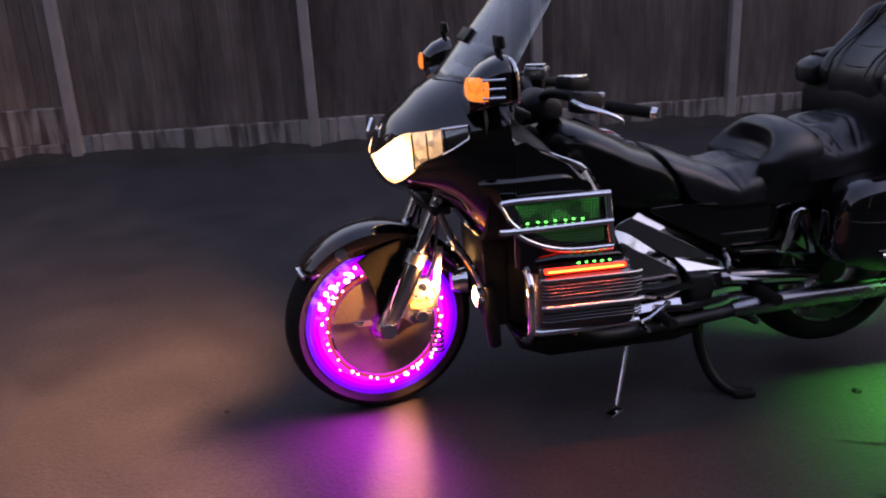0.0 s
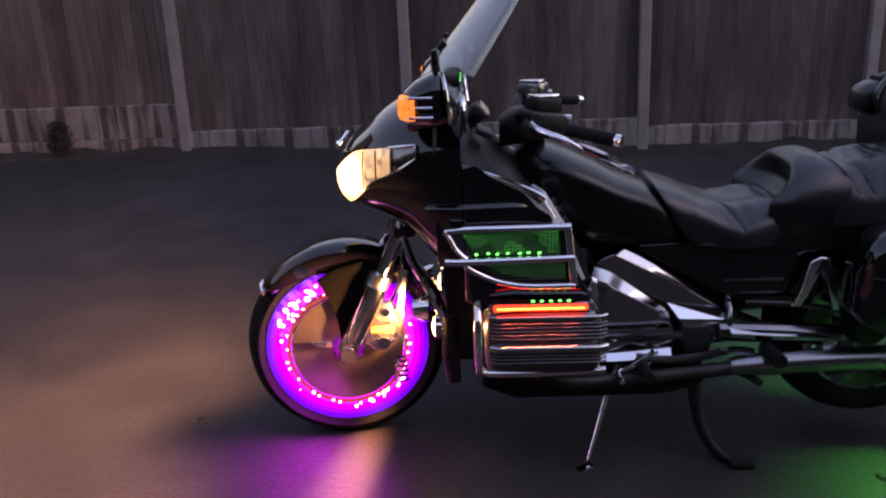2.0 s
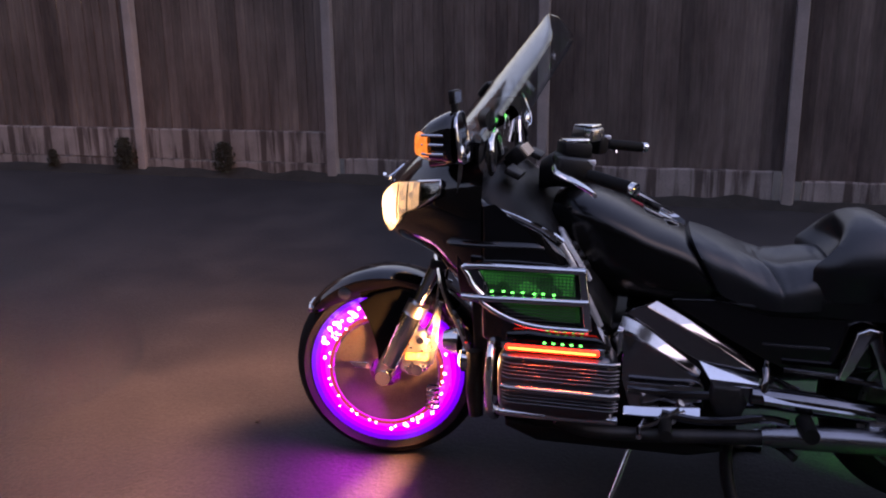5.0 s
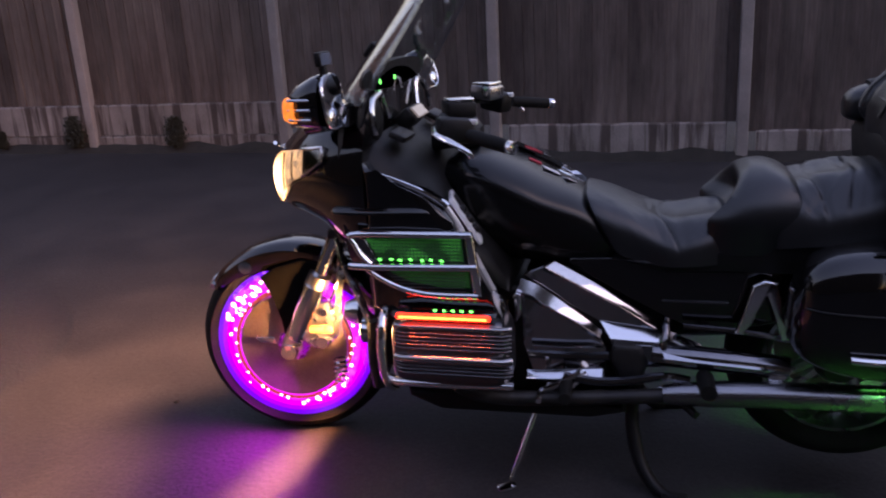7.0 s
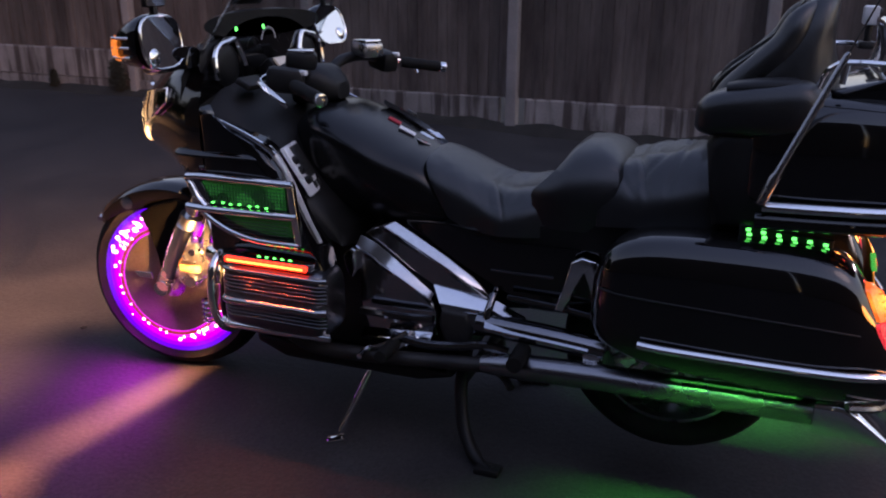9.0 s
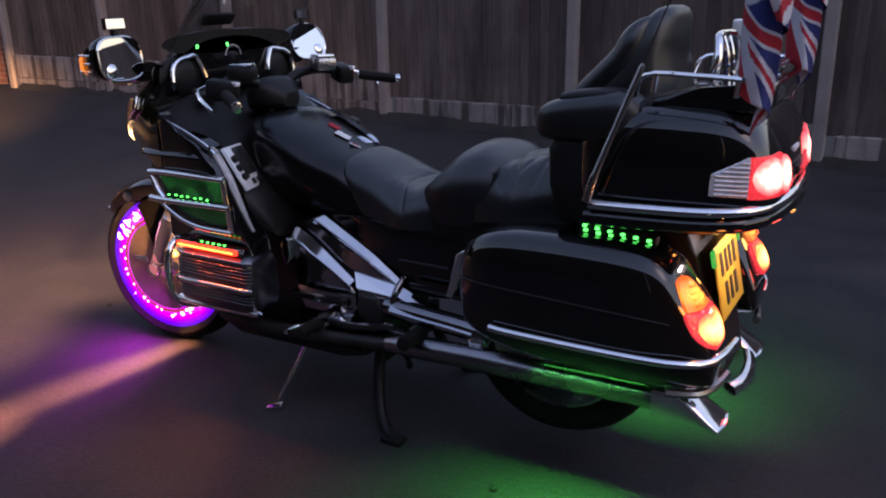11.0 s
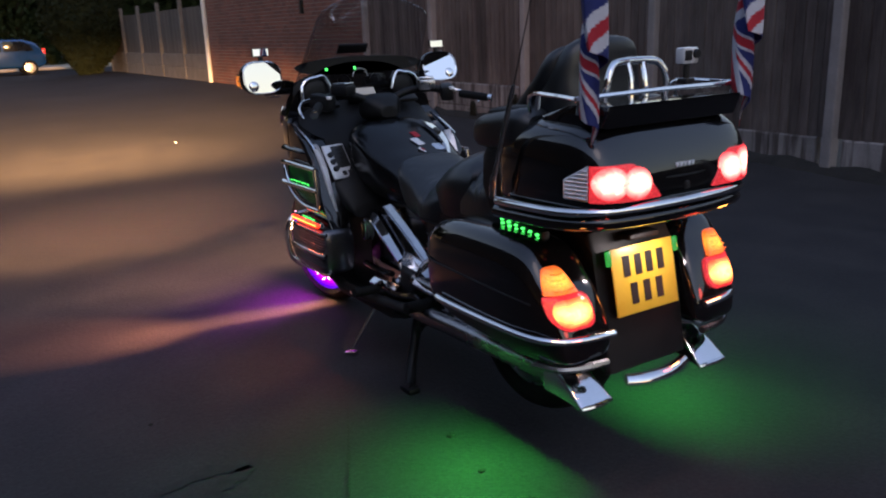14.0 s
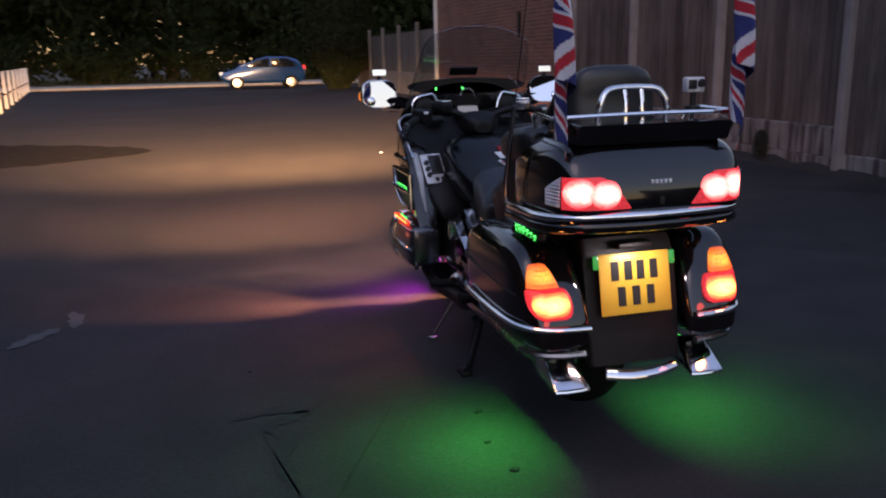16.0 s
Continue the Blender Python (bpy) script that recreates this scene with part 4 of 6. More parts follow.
def station(x):
    for a, b in zip(range(len(FINE[0])), range(1, len(FINE[0]))):
        xa, xb = FINE[0][a].x, FINE[0][b].x
        if x <= xb:
            t = (x - xa) / (xb - xa)
            return [L[a].y * (1 - t) + L[b].y * t for L in FINE]
    return [L[-1].y for L in FINE]


def skin(x, z, out=0.0, n=2.3):
    """The place on the fairing's left side at x and height z, pushed out by a little."""
    w, zt, zb, zm = station(x)
    s = (z - zm) / ((zt - zm) if z > zm else (zm - zb))
    s = max(-0.999, min(0.999, s))
    c = max(0.0, 1 - abs(s) ** n) ** (1 / n)
    return V(x - out * 0.5, -(w * c + out), z + out * s * 0.6)


rings = [oval(a.x, 0, max(a.y, 0.004), b.y, c.y, 2.3, 40, d.y) for a, b, c, d in zip(*FINE)]
part("fairing", loft(rings), PAINT, bike, "gloss black front fairing")


def patch(x0, x1, low, high, out, nx=14, nz=8, thick=0.006):
    rows = []
    for i in range(nx + 1):
        u = i / nx
        x = x0 + (x1 - x0) * u
        a, b = low(u), high(u)
        rows.append([skin(x, a + (b - a) * j / nz, out) for j in range(nz + 1)])
    bm = bmesh.new()
    front = [[bm.verts.new(p) for p in r] for r in rows]
    for a, b in zip(front, front[1:]):
        for j in range(nz):
            bm.faces.new((a[j], a[j + 1], b[j + 1], b[j]))
    made = bmesh.ops.extrude_face_region(bm, geom=list(bm.faces))["geom"]
    bmesh.ops.translate(bm, vec=(thick * 0.5, thick, 0), verts=[g for g in made if isinstance(g, bmesh.types.BMVert)])
    return bm


def low(u):
    """Lower edge of the headlight lens, along its length."""
    return 0.880 - 0.060 * math.sin(min(1, u / 0.22) * 1.57) + 0.158 * max(0, (u - 0.22) / 0.78) + 0.018 * math.exp(-((u - 0.50) / 0.17) ** 2)


def high(u):
    return 0.890 + 0.070 * math.sin(min(1, u / 0.40) * 1.57) + 0.048 * u


light = empty("headlight", bike, "lit headlight behind a swept clear lens")
part("lamp", patch(0.013, 0.125, lambda u: low(u * 0.41), lambda u: high(u * 0.41), 0.008, 18, 10), HEAD, light, "glowing warm white lamp")
part("reflector", patch(0.128, 0.205, lambda u: low(0.44 + u * 0.3), lambda u: high(0.44 + u * 0.3), 0.005), HEAD_SIDE, light, "bright ribbed reflector")
part("corner_lens", patch(0.208, 0.285, lambda u: low(0.75 + u * 0.24) - 0.004, lambda u: high(0.75 + u * 0.24), 0.005), DULL_CHROME, light, "dark mirrored corner of the lens")
edge = [skin(0.208 + 0.077 * u, high(0.75 + u * 0.24), 0.010) for u in (0, 0.25, 0.5, 0.75, 1)] + [skin(0.285, high(0.99) * (1 - v) + (low(0.99) - 0.004) * v, 0.010) for v in (0.35, 0.7)] + [skin(0.208 + 0.077 * u, low(0.75 + u * 0.24) - 0.004, 0.010) for u in (1, 0.66, 0.33, 0)]
part("corner_rim", tube(edge, 0.004, 8), CHROME, light, "chrome rim of the lens corner")
for u in (0.41, 0.56, 0.74):
    x = 0.014 + 0.272 * u
    part("divider", tube([skin(x, low(u) * (1 - v) + high(u) * v, 0.009) for v in (0.04, 0.3, 0.6, 0.96)], 0.0025, 6), DARK, light, "thin dark divider")
part("lens", patch(0.014, 0.288, low, high, 0.010, 20, 8, 0.002), LENS, light, "clear lens").visible_shadow = False
flip([light])
part("nose_trim", tube(spline([(0.03, -0.10, 0.985), (0.015, -0.05, 0.965), (0.006, 0, 0.955), (0.015, 0.05, 0.965), (0.03, 0.10, 0.985)], 4), 0.006, 8), CHROME, bike)

# side panels of the fairing
SIDE = [(0.40, 0.975), (0.434, 0.940), (0.50, 0.912), (0.568, 0.880), (0.618, 0.848), (0.644, 0.812), (0.672, 0.755), (0.708, 0.675), (0.748, 0.590), (0.772, 0.535), (0.70, 0.528), (0.56, 0.526), (0.45, 0.532), (0.405, 0.56)]
part("side_panel", prism(SIDE, -0.372, -0.27, 0.03, 4), PAINT, bike, "gloss black side fairing")
part("side_panel", prism(SIDE, 0.27, 0.372, 0.03, 4), PAINT, bike, "gloss black side fairing")
EDGE = [(0.424, 0.944), (0.50, 0.916), (0.568, 0.886), (0.606, 0.866), (0.626, 0.850)]
BAND = [(0.606, 0.872, 0.350, 0.318), (0.634, 0.838, 0.349, 0.312), (0.668, 0.775, 0.343, 0.309), (0.704, 0.695, 0.337, 0.310), (0.744, 0.606, 0.326, 0.312)]
for sg in (-1, 1):
    line = spline([(x + 0.004, 0.350 * sg, z) for x, z in EDGE], 4)
    part("edge_trim", tube(line, [0.004 + 0.0004 * k for k in range(len(line))], 8), CHROME, bike, "chrome edge trim")
    outer, inner = spline([(x, y * sg, z) for x, z, y, _ in BAND], 5), spline([(x - 0.013, y * sg, z - 0.008) for x, z, _, y in BAND], 5)
    rows = []
    for p, q in zip(outer, inner):
        e = (q - p) * 0.12
        rows.append([p + V(-0.014, 0, -0.008), p + V(0.001, 0, 0.001), p + e + V(0.007, 0, 0.004), q - e + V(0.007, 0, 0.004), q + V(0.001, 0, 0.001), q + V(-0.014, 0, -0.008)])
    part("edge_band", loft(rows), SILVER, bike, "broad silver band along the fairing's edge")
    part("air_scoop", tube(spline([(0.30, 0.352 * sg, 0.838), (0.33, 0.366 * sg, 0.840), (0.40, 0.372 * sg, 0.840), (0.50, 0.373 * sg, 0.842), (0.56, 0.370 * sg, 0.842), (0.595, 0.356 * sg, 0.838)], 4), [0.005, 0.010] + [0.014] * 17 + [0.010, 0.005], 12, flat=0.45), PAINT, bike, "raised black air scoop lip")

# cooling grille with its lights
OUTLINE = [(0.372, 0.772), (0.69, 0.774), (0.706, 0.618), (0.60, 0.618), (0.51, 0.634), (0.45, 0.658), (0.385, 0.692)]
part("grille_recess", prism(OUTLINE, -0.376, -0.368, 0.002), PLASTIC, bike, "black recess behind the grille")
GRILLE_TOP = [(0.360, 0.778), (0.42, 0.782), (0.56, 0.782), (0.700, 0.782)]
GRILLE_MID = [(0.352, 0.690), (0.40, 0.688), (0.55, 0.690), (0.710, 0.693)]
GRILLE_LOW = [(0.405, 0.680), (0.44, 0.655), (0.50, 0.628), (0.58, 0.613), (0.712, 0.612)]
gr = empty("grille", bike, "chrome-framed side grille")
for pts, r in ((GRILLE_TOP, 0.011), (GRILLE_MID, 0.012), (GRILLE_LOW, 0.009)):
    part("bar", tube(spline([(x, -0.388, z) for x, z in pts], 5), r, 10, flat=0.8), CHROME, gr, "chrome bar")
part("end_plate", prism([(0.680, 0.780), (0.702, 0.782), (0.722, 0.612), (0.700, 0.612)], -0.392, -0.372, 0.004), CHROME, gr, "chrome end plate")
part("front_plate", tube(spline([(0.352, -0.384, 0.778), (0.366, -0.386, 0.758), (0.384, -0.386, 0.724), (0.414, -0.386, 0.694)], 4), 0.008, 8, flat=0.7), CHROME, gr, "curved chrome front end")
part("front_leaf", prism([(0.358, 0.776), (0.400, 0.766), (0.432, 0.704), (0.412, 0.696), (0.382, 0.728)], -0.382, -0.372, 0.003), DULL_CHROME, gr, "smoked chrome front leaf", smooth=False)
# both panels emit green themselves, standing in for spill from the light points
part("light_panel", prism([(0.404, 0.764), (0.668, 0.767), (0.672, 0.704), (0.438, 0.702)], -0.380, -0.374, 0.002), GREEN_LIT, gr, "panel behind the mesh with green light put in as glow")
part("light_panel", prism([(0.462, 0.674), (0.684, 0.676), (0.688, 0.630), (0.60, 0.632), (0.515, 0.646)], -0.380, -0.374, 0.002), GREEN_DIM, gr, "panel behind the mesh with green light put in as glow")
bm = bmesh.new()
for i in range(16):
    z = 0.62 + i * 0.0095
    xa, xb = 0.415 + max(0, 0.70 - z) * 1.2, 0.674
    tube([(xa, -0.381, z), (xb, -0.381, z)], 0.0016, 5, bm)
for i in range(26):
    x = 0.415 + i * 0.0101
    tube([(x, -0.382, 0.70), (x, -0.382, 0.765)], 0.0014, 5, bm)
part("mesh", bm, DARK, gr, "fine dark wire mesh")
first = None
for i in range(7):
    if first is None:
        first = ob = part("led", box((0, 0, 0), (0.009, 0.006, 0.0055), 0.002), GREEN, gr, "green light point")
    else:
        ob = new("led", first.data)
        ob.parent = gr
    ob.location = (0.440 + 0.029 * i + 0.004 * (i % 3 == 1), -0.386, 0.708 + 0.002 * (i % 2))
flip([gr])
part("grille_recess", prism(OUTLINE, 0.368, 0.376, 0.002), PLASTIC, bike)

# windshield
bm = bmesh.new()
rows = []
for j in range(15):
    v = j / 14
    shrink = (1 - max(0, (v - 0.72) / 0.28) ** 2.6 * 0.62)
    row = []
    for i in range(21):
        u = -1 + i / 10
        hw = (0.315 - 0.06 * v) * shrink
        row.append(V(0.235 + 0.295 * v + (0.165 - 0.07 * v) * u * u * shrink ** 2, u * hw, 1.122 + 0.345 * v - 0.004 * u * u))
    rows.append(row)
loft(rows, bm, False, closed=False)
screen = part("windshield", bm, SCREEN, bike, "tall clear curved windshield")
screen.modifiers.new("thick", "SOLIDIFY").thickness = 0.004
screen.visible_shadow = False
rim = rows[-1]
edge = [r[0] for r in rows] + rim[1:-1] + [r[-1] for r in rows[::-1]]
part("windshield_edge", tube(edge, 0.0016, 6), SCREEN, bike)
part("screen_vent", box((0.345, 0, 1.250), (0.014, 0.15, 0.05), 0.006, pose(0, 0, 0, 0, 40, 0)), PLASTIC, bike, "black vent in the windshield")
part("screen_seal", tube(spline([p + V(-0.004, 0, -0.004) for p in rows[0]][::2], 3), 0.006, 6), PLASTIC, bike)

# mirrors with turn signals
mirror = empty("mirror", bike, "black mirror pod with an amber turn signal")
part("housing", loft([oval(x, yc, hw, zt, zb, 2.8, 26) for x, yc, hw, zt, zb in ((0.262, -0.447, 0.05, 1.165, 1.10), (0.275, -0.447, 0.072, 1.178, 1.090), (0.30, -0.449, 0.084, 1.198, 1.084), (0.335, -0.450, 0.090, 1.214, 1.080), (0.355, -0.451, 0.092, 1.219, 1.077), (0.364, -0.451, 0.090, 1.216, 1.080))]), PAINT, mirror)
part("turn_signal", loft([oval(x, yc, hw, zt, zb, 3.2, 26) for x, yc, hw, zt, zb in ((0.254, -0.462, 0.030, 1.152, 1.110), (0.260, -0.466, 0.046, 1.163, 1.102), (0.280, -0.474, 0.058, 1.170, 1.098), (0.300, -0.482, 0.060, 1.168, 1.100))]), AMBER, mirror, "glowing amber turn signal lens")
for z in (1.112, 1.136, 1.160):
    part("fin", tube(spline([(0.285, -0.532, z), (0.315, -0.538, z), (0.345, -0.541, z)], 3), 0.004, 6), CHROME, mirror, "thin chrome fin")
tilt = pose(0.374, -0.451, 1.147, 0, -7, 6)
ring = [tilt @ V(0, 0.088 * power(math.cos(q), 0.68), 0.067 * power(math.sin(q), 0.68)) for q in (2 * math.pi * i / 36 for i in range(36))]
part("mirror_rim", tube(ring, 0.0035, 8, closed=True), CHROME, mirror, "thin chrome rim")
bm = bmesh.new()
bm.faces.new([bm.verts.new(p) for p in ring])
made = bmesh.ops.extrude_face_region(bm, geom=list(bm.faces))["geom"]
bmesh.ops.translate(bm, vec=(-0.005, 0, 0), verts=[g for g in made if isinstance(g, bmesh.types.BMVert)])
part("mirror_glass", bm, MIRROR, mirror, "silvered mirror glass", smooth=False)
bm = lathe([(0.0, 0.007), (0.010, 0.0062), (0.018, 0.004), (0.022, 0.0)], (0, 0, 0), 24, axis="x")
bmesh.ops.transform(bm, matrix=tilt @ Matrix.Translation((0.002, -0.045, -0.035)), verts=bm.verts)
part("spot_mirror", bm, MIRROR, mirror, "small round blind-spot mirror")
part("clip_stalk", tube([(0.354, -0.445, 1.212), (0.349, -0.445, 1.24)], 0.011, 8), PLASTIC, mirror)
part("clip_housing", box((0.351, -0.445, 1.252), (0.016, 0.075, 0.036), 0.005, pose(0, 0, 0, 0, -4, 0)), PLASTIC, mirror, "small clip-on mirror")
part("clip_glass", box((0.3605, -0.445, 1.252), (0.002, 0.068, 0.029), 0.0, pose(0, 0, 0, 0, -6, 0)), MIRROR, mirror, smooth=False)
part("mirror_arm", loft([oval(x, yc, hw, zt, zb, 2.6, 18) for x, yc, hw, zt, zb in ((0.27, -0.36, 0.06, 1.12, 1.05), (0.32, -0.37, 0.07, 1.135, 1.06), (0.375, -0.36, 0.06, 1.13, 1.07))]), PAINT, mirror)
flip([mirror])
lean = Matrix.Translation((0.374, 0.451, 1.147)) @ Matrix.Rotation(radians(-12), 4, "Y") @ Matrix.Translation((-0.374, -0.451, -1.147))
for ob in list(scene.objects):
    if ob.name.split(".")[0] in ("mirror_glass", "mirror_rim", "spot_mirror") and ob.data.vertices[0].co.y > 0:
        ob.data.transform(lean)

# cockpit
part("cockpit_shell", body([(0.33, 0, 0.352, 1.15, 0.60), (0.375, 0, 0.355, 1.055, 0.60), (0.42, 0, 0.355, 1.02, 0.60), (0.47, 0, 0.352, 0.985, 0.60), (0.54, 0, 0.348, 0.925, 0.60), (0.61, 0, 0.336, 0.852, 0.60), (0.67, 0, 0.318, 0.778, 0.60), (0.73, 0, 0.285, 0.70, 0.58), (0.765, 0, 0.25, 0.62, 0.56)], 3.4), PLASTIC, bike, "matt black inner fairing")
part("dash_panel", loft([oval(x, 0, hw, zt, zb, 3.0, 30) for x, hw, zt, zb in ((0.335, 0.22, 1.160, 1.00), (0.365, 0.30, 1.160, 0.99), (0.388, 0.325, 1.158, 0.98), (0.396, 0.31, 1.150, 0.99))]), PLASTIC, bike, "black dash panel")
part("dash_hood", loft([oval(x, 0, hw, zt, zb, 2.3, 30) for x, hw, zt, zb in ((0.318, 0.07, 1.192, 1.10), (0.335, 0.14, 1.206, 1.10), (0.358, 0.21, 1.216, 1.11), (0.385, 0.28, 1.219, 1.13), (0.405, 0.315, 1.216, 1.14))]), PLASTIC, bike, "matt black dash hood")
for sg in (-1, 1):
    c = V(0.405, 0.222 * sg, 1.072)
    arch = [(0.088, -0.045), (0.090, 0.0), (0.078, 0.042), (0.045, 0.068), (0.0, 0.076), (-0.042, 0.080), (-0.070, 0.035), (-0.084, -0.01)]
    part("speaker_trim", tube(spline([c + V(0.014 - 0.1 * z, 0.82 * y * sg, 0.82 * z) for y, z in arch], 4), 0.0085, 8), CHROME, bike, "chrome trim arch round a speaker")
    bm = lathe([(0.0, 0.010), (0.03, 0.008), (0.056, 0.004), (0.060, 0.0), (0.060, -0.07)], c + V(0, 0, -0.005), 30, axis="x")
    part("speaker", bm, PLASTIC, bike, "round black speaker grille")
    c = V(0.398, 0.082 * sg, 1.105)
    part("gauge", lathe([(0.0, 0.004), (0.040, 0.004), (0.044, 0.0), (0.044, -0.03)], c, 28, axis="x"), INK, bike, "round dark gauge")
    part("gauge_ring", lathe([(0.042, -0.01), (0.042, 0.006), (0.046, 0.006), (0.046, -0.01)], c, 28, axis="x"), DARK, bike, "dark gauge ring")
    bm = bmesh.new()
    for i in range(9):
        q = radians(20 + 17.5 * i)
        box(c + V(0.006, 0.034 * math.cos(q), 0.034 * math.sin(q)), (0.002, 0.003, 0.006), 0, bm=bm)
    part("gauge_marks", bm, WHITE, bike, smooth=False)
    part("switch_panel", box((0.47, 0.20 * sg, 1.02), (0.05, 0.10, 0.02), 0.006, pose(0, 0, 0, 0, 25, 0)), DARK, bike, "dark switch panel")
part("centre_gauge", lathe([(0.0, 0.006), (0.044, 0.006), (0.050, 0.0), (0.050, -0.03)], (0.398, 0, 1.125), 28, axis="x"), INK, bike)
bm = bmesh.new()
for i in range(11):
    q = radians(10 + 16 * i)
    box((0.406, 0.038 * math.cos(q), 1.125 + 0.038 * math.sin(q)), (0.002, 0.003, 0.007), 0, bm=bm)
part("centre_gauge_marks", bm, WHITE, bike, smooth=False)
DISPLAY = glow("display_glow", (0.75, 0.72, 0.6), 0.12, (0.35, 0.34, 0.3))
part("display", box((0.475, -0.02, 1.064), (0.008, 0.105, 0.038), 0.003, pose(0, 0, 0, 0, -40, 0)), DISPLAY, bike, "pale information display", smooth=False)
part("display_pod", box((0.445, -0.02, 1.045), (0.06, 0.125, 0.05), 0.012, pose(0, 0, 0, 0, -40, 0)), PLASTIC, bike)
for y in (-0.165, -0.025):
    part("indicator", box((0.402, y, 1.166), (0.010, 0.012, 0.014), 0.003), GREEN, bike, "green indicator light")
part("warning_light", box((0.402, -0.135, 1.132), (0.004, 0.012, 0.008), 0.003), TAIL, bike, "red warning light")

# handlebar
bar = empty("handlebar", bike, "handlebar with black grips")
part("steering_cover", body([(0.52, 0, 0.07, 1.03, 0.94), (0.57, 0, 0.10, 1.06, 0.95), (0.62, 0, 0.08, 1.05, 0.95), (0.66, 0, 0.04, 1.01, 0.96)], 3), PLASTIC, bar)
for sg in (-1, 1):
    e = V(0.826, 0.43 * sg, 1.018)
    a = V(0.66, 0.32 * sg, 1.045)
    part("bar", tube(spline([(0.58, 0.06 * sg, 1.03), (0.585, 0.14 * sg, 1.06), (0.61, 0.25 * sg, 1.065), a], 4), 0.017, 10), PLASTIC, bar, "black bar arm")
    d = (e - a).normalized()
    part("grip", tube([a + d * 0.045, a + d * 0.06, e - d * 0.03, e - d * 0.02], [0.016, 0.018, 0.018, 0.016], 14), RUBBER, bar, "black rubber grip")
    part("bar_end", tube([e - d * 0.024, e - d * 0.018, e - d * 0.002, e], [0.012, 0.017, 0.017, 0.011], 14), CHROME, bar, "chrome bar end")
    part("switch_box", box(a + V(-0.012, -0.014 * sg, 0.002), (0.10, 0.060, 0.066), 0.014, pose(0, 0, 0, 0, 8, -28 * sg)), PLASTIC, bar, "black switch box")
    part("reservoir", box(a + V(-0.02, -0.115 * sg, 0.045), (0.085, 0.075, 0.045), 0.010, pose(0, 0, 0, 0, 4, -28 * sg)), PLASTIC if sg < 0 else ALLOY, bar, "fluid reservoir")
    part("reservoir_lid", box(a + V(-0.02, -0.115 * sg, 0.071), (0.072, 0.064, 0.010), 0.004, pose(0, 0, 0, 0, 0, -28 * sg)), CHROME, bar)
    part("lever", tube(spline([a + V(-0.06, 0.01 * sg, 0.012), a + V(-0.045, 0.06 * sg, 0.004), a + V(0.005, 0.098 * sg, -0.012), a + V(0.05, 0.112 * sg, -0.035), a + V(0.062, 0.108 * sg, -0.05)], 4), [0.009 - 0.0002 * i for i in range(17)], 8, flat=0.7), CHROME, bar, "polished lever")
    part("switches", box(a + V(0.035, -0.02 * sg, 0.022), (0.03, 0.02, 0.014), 0.004), SILVER, bar)

# radio panel on the inner left fairing
def rear_facing(c, yaw, lean):
    return pose(*c, 0, lean, yaw)


m = rear_facing((0.656, -0.257, 0.797), 13, -31)
bm = box((0, 0, 0), (0.014, 0.110, 0.155), 0.005)
bmesh.ops.transform(bm, matrix=m, verts=bm.verts)
radio = part("radio_panel", bm, SILVER, bike, "silver radio control panel")


def on_panel(name, y, z, sy, sz, material, d=0.004, label=""):
    bm = box((0.006 + d / 2, y, z), (d, sy, sz), min(0.003, d * 0.4))
    bmesh.ops.transform(bm, matrix=m, verts=bm.verts)
    return part(name, bm, material, radio, label)


on_panel("display", 0.014, 0.018, 0.066, 0.100, INK, label="black radio display")
for k, z in enumerate((0.030, -0.002, -0.034)):
    bm = lathe([(0.0, 0.016), (0.011, 0.015), (0.013, 0.0)], (0.006, -0.036, z), 16, axis="x")
    bmesh.ops.transform(bm, matrix=m, verts=bm.verts)
    part("knob", bm, DARK, radio, "round dark knob")
for k in range(2):
    on_panel("button", 0.002 + 0.030 * k, -0.057, 0.021, 0.020, INK, label="black button")
for k in range(4):
    on_panel("display_mark", 0.014, 0.05 - 0.02 * k, 0.036, 0.005, DARK, 0.005)

# tank and dash console


def swept(bm, x0, x1, sign):
    """Leans the joint between tank and seat back towards its foot."""
    for v in bm.verts:
        v.co.x += 0.58 * max(0.0, 0.85 - v.co.z) * smooth(sign * (v.co.x - x0) / abs(x1 - x0))
    return bm


TANK = [(0.57, 0.14, 0.93, 0.66), (0.63, 0.19, 0.956, 0.64), (0.70, 0.212, 0.946, 0.62), (0.80, 0.212, 0.904, 0.61), (0.87, 0.198, 0.868, 0.60), (0.94, 0.175, 0.832, 0.61), (0.975, 0.15, 0.80, 0.63)]
lines = [spline([(s[0], s[i], 0) for s in TANK], 5) for i in (1, 2, 3)]
part("tank", swept(loft([oval(a.x, 0, a.y, b.y, c.y, 2.5, 36, b.y - 0.075) for a, b, c in zip(*lines)]), 0.72, 0.95, 1), SOFT_PAINT, bike, "black tank cover")
rows = []
line = spline([(0.745, 0.128, 0.935), (0.80, 0.140, 0.908), (0.86, 0.138, 0.876), (0.92, 0.122, 0.846), (0.962, 0.100, 0.822)], 5)
for k, p in enumerate(line):
    w = 0.008 + 0.026 * math.sin(math.pi * min(1.0, k / 20 + 0.25)) ** 0.7 * (1 - 0.7 * k / 20) if k < 20 else 0.006
    rows.append([p + V(0, -w, -0.006 + 0.2 * w), p + V(0.003, -w, 0.008 + 0.2 * w), p + V(0.003, w, 0.004 - 0.45 * w), p + V(0, w, -0.012 - 0.45 * w)])
part("tank_trim", loft(rows), CHROME, bike, "chrome tank trim plate")
bm = lathe([(0.0, 0.006), (0.016, 0.005), (0.019, 0.0), (0.019, -0.02)], (0, 0, 0), 20, axis="z")
